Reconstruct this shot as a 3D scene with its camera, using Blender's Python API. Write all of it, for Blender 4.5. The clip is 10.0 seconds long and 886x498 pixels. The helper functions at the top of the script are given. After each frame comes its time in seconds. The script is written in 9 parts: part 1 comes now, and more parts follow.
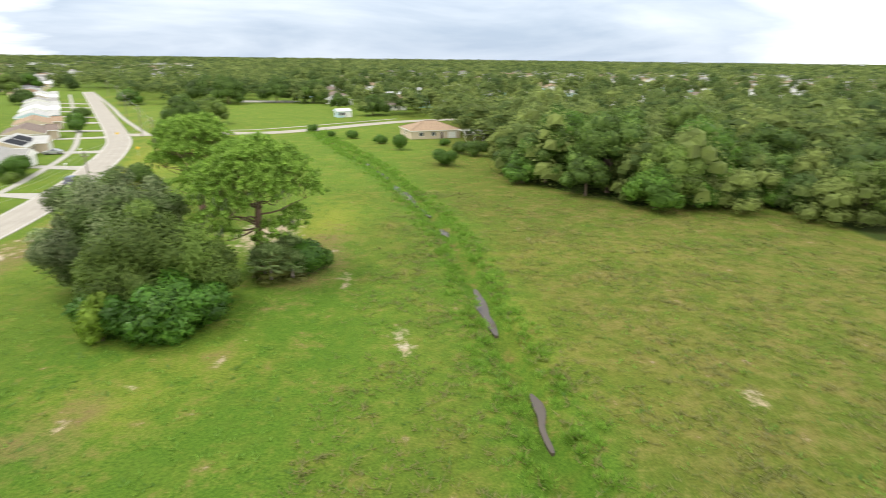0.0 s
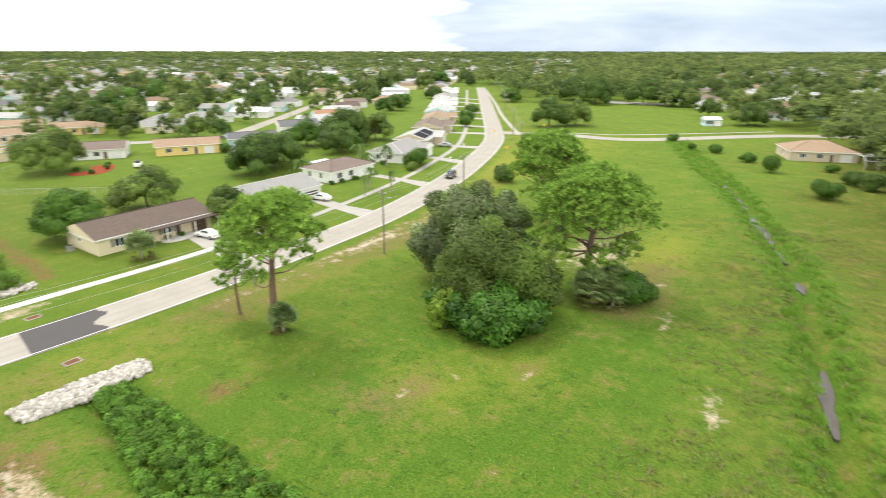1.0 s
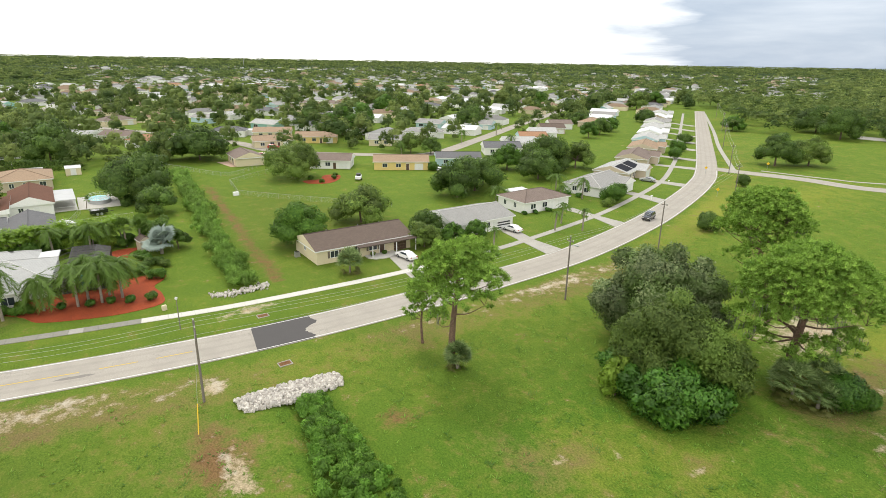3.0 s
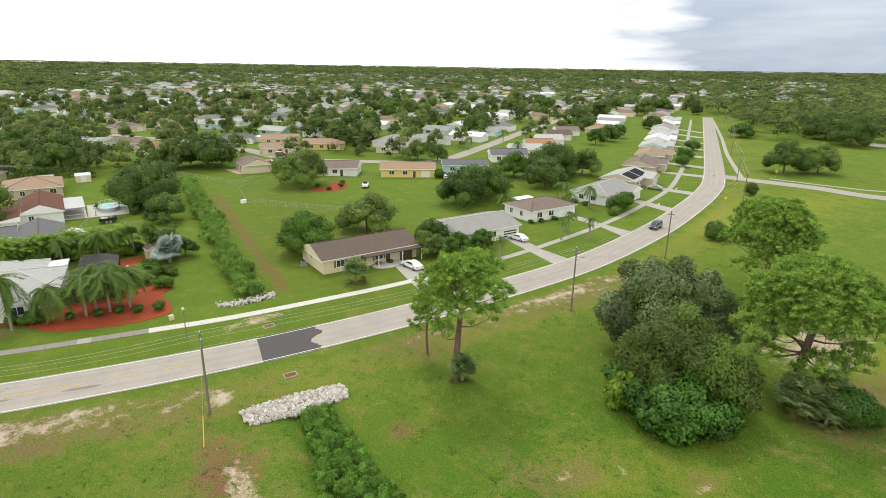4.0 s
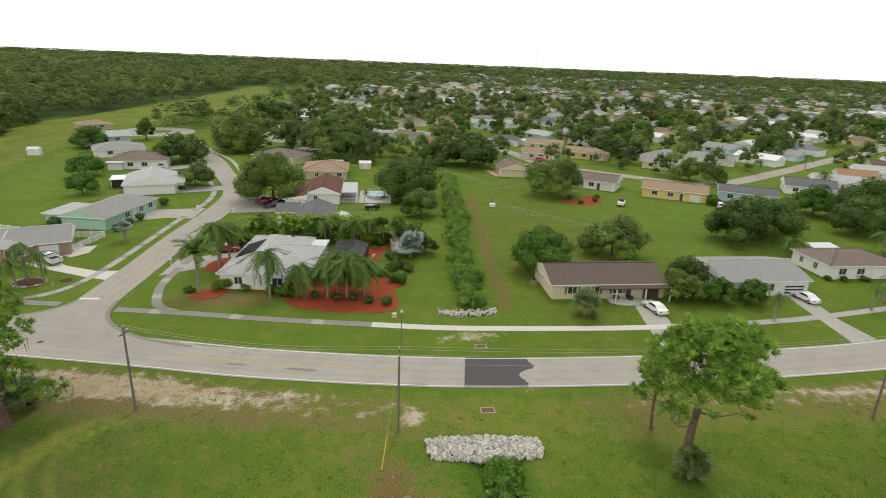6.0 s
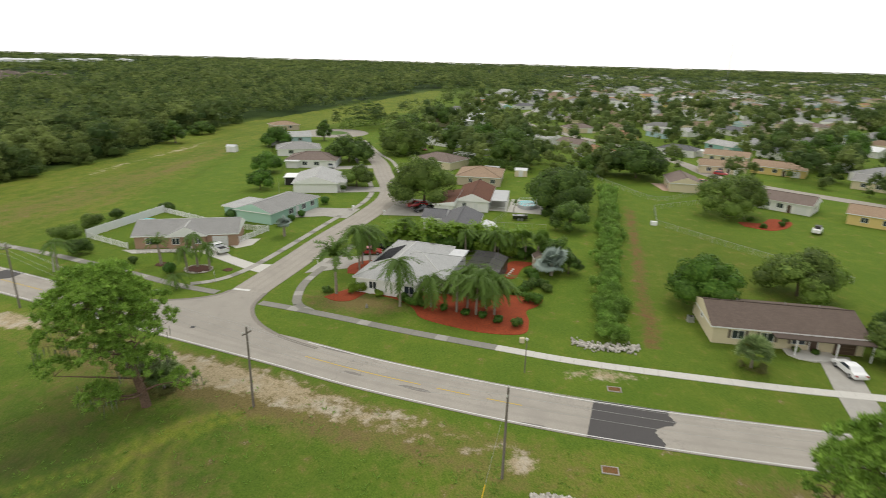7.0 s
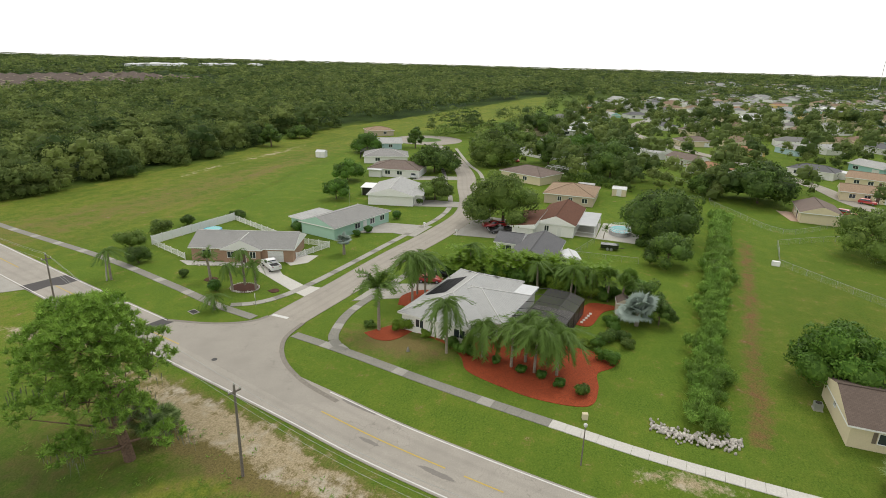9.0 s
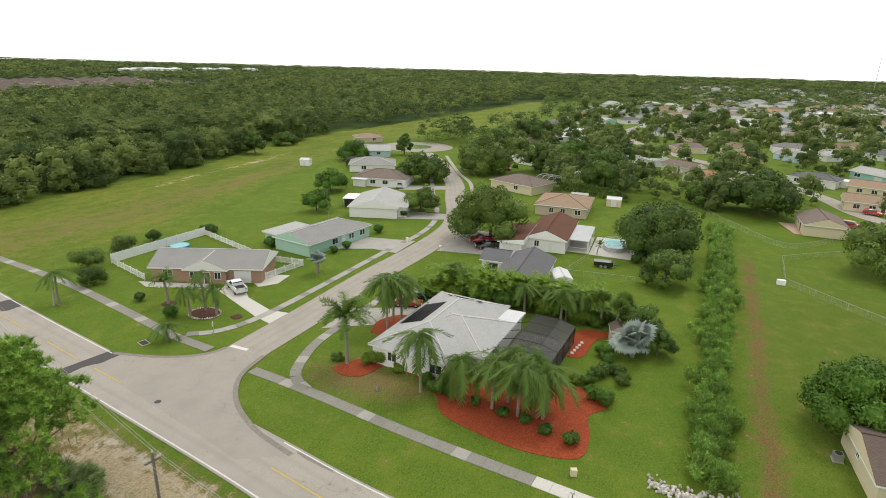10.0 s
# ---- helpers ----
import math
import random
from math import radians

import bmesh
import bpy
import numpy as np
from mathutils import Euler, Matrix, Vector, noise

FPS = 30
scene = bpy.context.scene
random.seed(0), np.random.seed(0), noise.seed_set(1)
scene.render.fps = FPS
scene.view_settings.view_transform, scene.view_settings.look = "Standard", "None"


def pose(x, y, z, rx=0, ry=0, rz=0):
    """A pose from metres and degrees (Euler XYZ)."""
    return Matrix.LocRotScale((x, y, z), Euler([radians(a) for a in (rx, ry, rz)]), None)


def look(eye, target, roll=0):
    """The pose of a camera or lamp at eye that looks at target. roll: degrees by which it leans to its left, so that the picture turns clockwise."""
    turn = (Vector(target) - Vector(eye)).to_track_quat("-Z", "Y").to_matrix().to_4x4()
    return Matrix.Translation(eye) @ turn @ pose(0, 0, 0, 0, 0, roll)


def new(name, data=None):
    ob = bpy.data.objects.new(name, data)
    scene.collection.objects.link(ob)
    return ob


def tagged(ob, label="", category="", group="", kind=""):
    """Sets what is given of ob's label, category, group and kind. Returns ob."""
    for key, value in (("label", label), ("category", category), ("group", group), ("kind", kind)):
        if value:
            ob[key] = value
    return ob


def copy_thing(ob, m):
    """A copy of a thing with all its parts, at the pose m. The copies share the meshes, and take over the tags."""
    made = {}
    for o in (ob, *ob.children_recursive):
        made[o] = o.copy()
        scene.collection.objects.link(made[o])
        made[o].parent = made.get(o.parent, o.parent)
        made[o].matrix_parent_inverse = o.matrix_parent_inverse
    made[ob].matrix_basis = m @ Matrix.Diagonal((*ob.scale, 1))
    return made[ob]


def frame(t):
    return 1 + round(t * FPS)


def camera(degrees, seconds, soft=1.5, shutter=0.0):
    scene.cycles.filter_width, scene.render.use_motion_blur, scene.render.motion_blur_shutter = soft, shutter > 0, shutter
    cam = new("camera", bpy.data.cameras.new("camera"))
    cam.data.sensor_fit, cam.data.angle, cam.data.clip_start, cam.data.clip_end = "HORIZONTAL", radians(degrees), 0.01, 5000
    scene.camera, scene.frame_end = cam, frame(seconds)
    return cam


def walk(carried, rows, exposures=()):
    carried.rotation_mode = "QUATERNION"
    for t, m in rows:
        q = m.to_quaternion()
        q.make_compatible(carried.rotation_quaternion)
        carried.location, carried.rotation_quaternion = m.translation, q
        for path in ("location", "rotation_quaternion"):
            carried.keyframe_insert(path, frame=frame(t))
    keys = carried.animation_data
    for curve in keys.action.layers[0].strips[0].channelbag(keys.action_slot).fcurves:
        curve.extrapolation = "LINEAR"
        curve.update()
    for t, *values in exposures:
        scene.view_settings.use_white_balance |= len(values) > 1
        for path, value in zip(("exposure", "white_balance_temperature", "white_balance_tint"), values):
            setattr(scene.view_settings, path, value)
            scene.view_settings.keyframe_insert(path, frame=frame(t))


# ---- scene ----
cam = camera(75.90, 10.0, soft=0.5, shutter=0.25)
# seconds, place, turn
PATH = [
    (0.0, 0.000, 0.000, 25.469, 71.400, -0.638, 0.215),
    (0.5, 0.881, 0.089, 27.876, 70.772, 0.381, 18.481),
    (1.0, 1.236, 0.234, 29.714, 70.607, -0.066, 35.097),
    (1.5, 1.371, 0.543, 31.011, 70.707, -0.818, 49.456),
    (2.0, 1.636, 0.782, 32.377, 70.978, -0.862, 53.907),
    (2.5, 1.778, 0.739, 33.768, 71.331, -0.884, 55.032),
    (4.0, 1.688, 1.019, 35.726, 71.929, -0.842, 56.077),
    (4.5, 0.269, 1.992, 35.698, 71.988, -1.181, 60.671),
    (5.0, -1.426, 3.432, 35.730, 72.018, -1.573, 66.585),
    (5.5, -3.467, 5.047, 35.873, 71.948, -1.845, 73.265),
    (5.7, -4.387, 5.725, 35.929, 71.829, -2.312, 77.904),
    (6.8, -10.775, 10.306, 36.028, 71.637, -0.823, 94.186),
    (7.0, -11.95, 10.82, 36.15, 71.54, -1.40, 99.62),
    (7.5, -15.45, 12.26, 36.28, 71.38, -1.56, 106.34),
    (8.0, -19.012, 13.173, 36.319, 71.473, -1.456, 108.449),
    (8.5, -22.781, 13.664, 36.409, 71.563, -1.501, 109.837),
    (9.0, -26.799, 13.803, 36.448, 71.735, -1.516, 110.424),
    (9.5, -31.048, 13.682, 36.457, 71.948, -1.561, 110.442),
    (10.0, -35.405, 13.524, 36.596, 72.169, -1.497, 110.047),
]
EXPOSURES = [(0.0, 0.48), (1.0, 0.58), (1.5, 0.50), (2.5, 0.28), (4.0, 0.08), (5.5, -0.32), (7.0, -0.40), (8.5, -0.42), (10.0, -0.22)]
walk(cam, [(t, pose(x, y, z, rx, ry, rz)) for t, x, y, z, rx, ry, rz in PATH], EXPOSURES)

# ---------------------------------------------------------------- light
world = bpy.data.worlds.new("sky")
scene.world = world
world.use_nodes = True
wn, wl = world.node_tree.nodes, world.node_tree.links
wn.clear()
w_out = wn.new("ShaderNodeOutputWorld")
w_bg = wn.new("ShaderNodeBackground")
w_bg.inputs["Strength"].default_value = 0.1
sky = wn.new("ShaderNodeTexSky")
sky.sky_type = "NISHITA"
sky.sun_disc = False
sky.sun_elevation = radians(58)
sky.sun_rotation = radians(-110)
w_tc = wn.new("ShaderNodeTexCoord")
w_sep = wn.new("ShaderNodeSeparateXYZ")
wl.new(w_tc.outputs["Generated"], w_sep.inputs[0])


def wmath(op, a, b=None, c=None, clamp=False):
    n = wn.new("ShaderNodeMath")
    n.operation, n.use_clamp = op, clamp
    for i, v in enumerate((a, b, c)):
        if v is None:
            continue
        if isinstance(v, (int, float)):
            n.inputs[i].default_value = v
        else:
            wl.new(v, n.inputs[i])
    return n.outputs[0]


# long low clouds, drawn out along the horizon
w_cmb = wn.new("ShaderNodeCombineXYZ")
wl.new(w_sep.outputs[0], w_cmb.inputs[0])
wl.new(w_sep.outputs[1], w_cmb.inputs[1])
wl.new(wmath("MULTIPLY", w_sep.outputs[2], 5.0), w_cmb.inputs[2])
w_noise = wn.new("ShaderNodeTexNoise")
w_noise.inputs["Scale"].default_value = 2.2
w_noise.inputs["Detail"].default_value = 7
w_noise.inputs["Roughness"].default_value = 0.56
w_noise.inputs["Distortion"].default_value = 0.4
wl.new(w_cmb.outputs[0], w_noise.inputs["Vector"])
# the rain side of the sky lies to the north
west = wmath("ARCTAN2", wmath("MULTIPLY", w_sep.outputs[0], -1.0), w_sep.outputs[1])
ragged = wmath("MULTIPLY", wmath("SUBTRACT", w_noise.outputs["Fac"], 0.5), 0.8)
left = wmath("MULTIPLY", wmath("SUBTRACT", wmath("ADD", 0.80, ragged), west), 5.5, clamp=True)
right = wmath("MULTIPLY", wmath("ADD", wmath("ADD", west, 0.78), ragged), 3.0, clamp=True)
storm = wmath("MULTIPLY", left, right)
w_ramp = wn.new("ShaderNodeValToRGB")
w_ramp.color_ramp.elements[0].position, w_ramp.color_ramp.elements[0].color = 0.36, (4.1, 5.0, 6.3, 1)
w_ramp.color_ramp.elements[1].position, w_ramp.color_ramp.elements[1].color = 0.66, (7.4, 8.0, 8.8, 1)
wl.new(w_noise.outputs["Fac"], w_ramp.inputs["Fac"])
w_mix = wn.new("ShaderNodeMix")
w_mix.data_type = "RGBA"
w_mix.inputs[6].default_value = (16.8, 16.5, 15.8, 1)
wl.new(storm, w_mix.inputs[0])
wl.new(w_ramp.outputs[0], w_mix.inputs[7])
w_thin = wn.new("ShaderNodeMix")
w_thin.data_type = "RGBA"
w_thin.inputs[0].default_value = 0.9
wl.new(sky.outputs[0], w_thin.inputs[6])
wl.new(w_mix.outputs[2], w_thin.inputs[7])
wl.new(w_thin.outputs[2], w_bg.inputs["Color"])
wl.new(w_bg.outputs[0], w_out.inputs["Surface"])

sun = new("sun", bpy.data.lights.new("sun", "SUN"))
sun.data.energy = 1.15
sun.data.angle = radians(11)
sun.data.color = (1.0, 0.95, 0.86)
sun.matrix_world = look((-80, 47, 85), (-30, 30, 0))

# ---------------------------------------------------------------- materials
def nodes_of(name):
    m = bpy.data.materials.new(name)
    m.use_nodes = True
    nt = m.node_tree
    nt.nodes.clear()
    out = nt.nodes.new("ShaderNodeOutputMaterial")
    sh = nt.nodes.new("ShaderNodeBsdfPrincipled")
    nt.links.new(sh.outputs[0], out.inputs["Surface"])
    geo = nt.nodes.new("ShaderNodeNewGeometry")
    return m, nt, sh, geo, out


def noise_node(nt, vec, scale, detail=4, rough=0.6):
    n = nt.nodes.new("ShaderNodeTexNoise")
    n.inputs["Scale"].default_value = scale
    n.inputs["Detail"].default_value = detail
    n.inputs["Roughness"].default_value = rough
    nt.links.new(vec, n.inputs["Vector"])
    return n.outputs["Fac"]


def mixc(nt, fac, a, b, mode="MIX"):
    n = nt.nodes.new("ShaderNodeMix")
    n.data_type, n.blend_type = "RGBA", mode
    for i, v in ((0, fac), (6, a), (7, b)):
        if isinstance(v, (int, float)):
            n.inputs[i].default_value = v
        elif isinstance(v, tuple):
            n.inputs[i].default_value = (*v, 1)
        else:
            nt.links.new(v, n.inputs[i])
    return n.outputs[2]


def span(nt, v, a, b, lo=0.0, hi=1.0):
    n = nt.nodes.new("ShaderNodeMapRange")
    n.inputs[1].default_value, n.inputs[2].default_value = a, b
    n.inputs[3].default_value, n.inputs[4].default_value = lo, hi
    nt.links.new(v, n.inputs[0])
    return n.outputs[0]


def calc(nt, op, a, b):
    n = nt.nodes.new("ShaderNodeMath")
    n.operation = op
    for i, v in ((0, a), (1, b)):
        if isinstance(v, (int, float)):
            n.inputs[i].default_value = v
        else:
            nt.links.new(v, n.inputs[i])
    return n.outputs[0]


def bumped(nt, sh, h, strength=0.4, dist=0.05):
    b = nt.nodes.new("ShaderNodeBump")
    b.inputs["Strength"].default_value = strength
    b.inputs["Distance"].default_value = dist
    nt.links.new(h, b.inputs["Height"])
    nt.links.new(b.outputs[0], sh.inputs["Normal"])


def surface(name, col, dark=0.75, light=1.15, fine=8.0, coarse=0.35, rough=0.85, metal=0.0, bump=0.25, dist=0.03, stain=None, spec=0.3):
    """A worn surface: two scales of tone and a fine relief."""
    m, nt, sh, geo, _ = nodes_of(name)
    p = geo.outputs["Position"]
    a = noise_node(nt, p, fine, 5)
    b = noise_node(nt, p, coarse, 4)
    c0 = mixc(nt, span(nt, a, 0.3, 0.7), tuple(x * dark for x in col), tuple(min(1, x * light) for x in col))
    c1 = mixc(nt, span(nt, b, 0.35, 0.7), c0, stain or tuple(x * (dark + 1) / 2 for x in col))
    nt.links.new(mixc(nt, 0.5, c0, c1), sh.inputs["Base Color"])
    sh.inputs["Roughness"].default_value = rough
    sh.inputs["Metallic"].default_value = metal
    sh.inputs["Specular IOR Level"].default_value = spec
    if bump:
        bumped(nt, sh, a, bump, dist)
    return m


def shingle(name, col, tone=0.75):
    """Roof shingles: thin courses across the slope, blotched and streaked."""
    m, nt, sh, geo, _ = nodes_of(name)
    tc = nt.nodes.new("ShaderNodeTexCoord")
    br = nt.nodes.new("ShaderNodeTexBrick")
    br.inputs["Scale"].default_value = 1.0
    br.inputs["Brick Width"].default_value = 0.4
    br.inputs["Row Height"].default_value = 0.18
    br.inputs["Mortar Size"].default_value = 0.012
    br.inputs["Color1"].default_value = (*[x * 1.05 for x in col], 1)
    br.inputs["Color2"].default_value = (*[x * (1 + tone) / 2 for x in col], 1)
    br.inputs["Mortar"].default_value = (*[x * 0.65 for x in col], 1)
    nt.links.new(tc.outputs["UV"], br.inputs["Vector"])
    p = geo.outputs["Position"]
    b = noise_node(nt, p, 0.5, 5)
    c = mixc(nt, span(nt, b, 0.45, 0.75, 0.0, 0.25), br.outputs["Color"], tuple(x * 0.55 for x in col))
    nt.links.new(c, sh.inputs["Base Color"])
    sh.inputs["Roughness"].default_value = 0.9
    sh.inputs["Specular IOR Level"].default_value = 0.2
    bumped(nt, sh, br.outputs["Fac"], -0.3, 0.02)
    return m


def ribbed(name, col, pitch=0.4, rough=0.45, metal=0.0):
    """A sheet-metal roof with standing seams down the slope."""
    m, nt, sh, geo, _ = nodes_of(name)
    tc = nt.nodes.new("ShaderNodeTexCoord")
    sp = nt.nodes.new("ShaderNodeSeparateXYZ")
    nt.links.new(tc.outputs["UV"], sp.inputs[0])
    fr = calc(nt, "FRACT", calc(nt, "DIVIDE", sp.outputs[0], pitch), 0.0)
    seam = calc(nt, "GREATER_THAN", fr, 0.88)
    p = geo.outputs["Position"]
    b = noise_node(nt, p, 0.6, 6)
    c = mixc(nt, span(nt, b, 0.35, 0.75, 0.0, 0.5), col, tuple(x * 0.68 for x in col))
    c = mixc(nt, calc(nt, "MULTIPLY", seam, 0.25), c, tuple(x * 0.6 for x in col))
    nt.links.new(c, sh.inputs["Base Color"])
    sh.inputs["Roughness"].default_value = rough
    sh.inputs["Metallic"].default_value = metal
    bumped(nt, sh, seam, 0.5, 0.03)
    return m


def leaf(name, a, b, c=None, through_light=0.25, rough=0.55, coarse=0.25):
    """Foliage: tone differs leaf by leaf and over the crown."""
    m, nt, sh, geo, out = nodes_of(name)
    isl = geo.outputs["Random Per Island"]
    oi = nt.nodes.new("ShaderNodeObjectInfo")
    col = mixc(nt, isl, a, b)
    if c:
        col = mixc(nt, span(nt, noise_node(nt, geo.outputs["Position"], coarse, 3), 0.45, 0.68), col, c)
    col = mixc(nt, calc(nt, "MULTIPLY", oi.outputs["Random"], 0.3), col, tuple(x * 0.72 for x in a))
    at = nt.nodes.new("ShaderNodeAttribute")
    at.attribute_name = "tone"
    k = calc(nt, "ADD", calc(nt, "MULTIPLY", at.outputs["Fac"], 0.5), 1.0)
    cb = nt.nodes.new("ShaderNodeCombineColor")
    for i in range(3):
        nt.links.new(k, cb.inputs[i])
    col = mixc(nt, 1.0, col, cb.outputs[0], "MULTIPLY")
    nt.links.new(col, sh.inputs["Base Color"])
    sh.inputs["Roughness"].default_value = rough
    sh.inputs["Specular IOR Level"].default_value = 0.25
    tr = nt.nodes.new("ShaderNodeBsdfTranslucent")
    nt.links.new(col, tr.inputs["Color"])
    mx = nt.nodes.new("ShaderNodeMixShader")
    mx.inputs[0].default_value = through_light
    nt.links.new(sh.outputs[0], mx.inputs[1])
    nt.links.new(tr.outputs[0], mx.inputs[2])
    nt.links.new(mx.outputs[0], out.inputs["Surface"])
    return m


def plain(name, col, rough=0.5, metal=0.0, spec=0.5, coat=0.0):
    m, nt, sh, geo, _ = nodes_of(name)
    a = noise_node(nt, geo.outputs["Position"], 3.0, 4)
    nt.links.new(mixc(nt, span(nt, a, 0.35, 0.7, 0.0, 0.35), col, tuple(x * 0.8 for x in col)), sh.inputs["Base Color"])
    sh.inputs["Roughness"].default_value = rough
    sh.inputs["Metallic"].default_value = metal
    sh.inputs["Specular IOR Level"].default_value = spec
    sh.inputs["Coat Weight"].default_value = coat
    return m


def ground_material():
    m, nt, sh, geo, _ = nodes_of("meadow")
    p = geo.outputs["Position"]

    def zone(n):
        at = nt.nodes.new("ShaderNodeAttribute")
        at.attribute_name = n
        return at.outputs["Fac"]

    fine = noise_node(nt, p, 5.0, 8, 0.82)
    clump = noise_node(nt, p, 1.9, 4, 0.7)
    mid = noise_node(nt, p, 0.9, 5, 0.65)
    patch = noise_node(nt, p, 0.28, 5, 0.65)
    big = noise_node(nt, p, 0.07, 4, 0.6)
    broad = noise_node(nt, p, 0.02, 3, 0.5)
    lawn = mixc(nt, span(nt, fine, 0.38, 0.62), (0.056, 0.112, 0.012), (0.184, 0.278, 0.034))
    lawn = mixc(nt, span(nt, patch, 0.42, 0.62, 0.0, 0.6), lawn, (0.172, 0.240, 0.028))
    lawn = mixc(nt, span(nt, big, 0.45, 0.7, 0.0, 0.6), lawn, (0.088, 0.166, 0.017))
    lawn = mixc(nt, span(nt, clump, 0.5, 0.72, 0.0, 0.4), lawn, (0.205, 0.255, 0.042))
    rough_g = mixc(nt, span(nt, fine, 0.38, 0.62), (0.052, 0.084, 0.010), (0.200, 0.245, 0.036))
    rough_g = mixc(nt, span(nt, patch, 0.46, 0.64, 0.0, 0.75), rough_g, (0.165, 0.135, 0.038))
    rough_g = mixc(nt, span(nt, mid, 0.42, 0.68, 0.0, 0.75), rough_g, (0.100, 0.185, 0.022))
    rough_g = mixc(nt, span(nt, big, 0.42, 0.72, 0.0, 0.6), rough_g, (0.190, 0.195, 0.040))
    rough_g = mixc(nt, span(nt, clump, 0.54, 0.70, 0.0, 0.3), rough_g, (0.080, 0.105, 0.020))
    lush = mixc(nt, span(nt, fine, 0.38, 0.62), (0.044, 0.108, 0.010), (0.168, 0.305, 0.032))
    lush = mixc(nt, span(nt, mid, 0.4, 0.7, 0.0, 0.6), lush, (0.102, 0.205, 0.018))
    lush = mixc(nt, span(nt, clump, 0.52, 0.7, 0.0, 0.3), lush, (0.050, 0.115, 0.012))
    dry = mixc(nt, span(nt, fine, 0.36, 0.64), (0.105, 0.080, 0.030), (0.265, 0.215, 0.085))
    sand = mixc(nt, span(nt, fine, 0.36, 0.64), (0.25, 0.195, 0.11), (0.58, 0.48, 0.32))
    sand = mixc(nt, span(nt, patch, 0.5, 0.64, 0.0, 0.6), sand, (0.56, 0.51, 0.43))
    sand = mixc(nt, span(nt, clump, 0.52, 0.66, 0.0, 0.6), sand, (0.19, 0.165, 0.07))
    soil = mixc(nt, span(nt, fine, 0.36, 0.64), (0.11, 0.062, 0.026), (0.27, 0.165, 0.075))
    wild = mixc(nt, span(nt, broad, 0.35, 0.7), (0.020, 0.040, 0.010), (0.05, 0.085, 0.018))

    def patchy(z, soft=0.35):
        """The zone's edge broken up by the grass."""
        k = calc(nt, "ADD", z, calc(nt, "MULTIPLY", calc(nt, "SUBTRACT", mid, 0.5), 1.2))
        k = calc(nt, "ADD", k, calc(nt, "MULTIPLY", calc(nt, "SUBTRACT", patch, 0.5), 1.4))
        k = calc(nt, "ADD", k, calc(nt, "MULTIPLY", calc(nt, "SUBTRACT", fine, 0.5), 0.7))
        return span(nt, k, 0.5 - soft / 2, 0.5 + soft / 2)

    lush = mixc(nt, 1.0, lush, (0.86, 0.86, 0.86), "MULTIPLY")
    rough_g = mixc(nt, 1.0, rough_g, (0.88, 0.88, 0.88), "MULTIPLY")
    col = mixc(nt, zone("rough"), lawn, rough_g)
    col = mixc(nt, zone("lush"), col, lush)
    col = mixc(nt, 1.0, col, (0.87, 0.87, 0.87), "MULTIPLY")
    sere = mixc(nt, span(nt, fine, 0.36, 0.64), (0.150, 0.172, 0.020), (0.310, 0.330, 0.050))
    col = mixc(nt, calc(nt, "MULTIPLY", patchy(zone("yellow"), 0.9), 0.8), col, sere)
    col = mixc(nt, patchy(zone("dry"), 0.7), col, dry)
    col = mixc(nt, patchy(zone("soil"), 0.6), col, soil)
    col = mixc(nt, patchy(zone("sand")), col, sand)
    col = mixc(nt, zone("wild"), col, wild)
    nt.links.new(col, sh.inputs["Base Color"])
    sh.inputs["Roughness"].default_value = 0.95
    sh.inputs["Specular IOR Level"].default_value = 0.1
    h = calc(nt, "ADD", calc(nt, "MULTIPLY", fine, 0.7), clump)
    bumped(nt, sh, h, 0.8, 0.22)
    return m


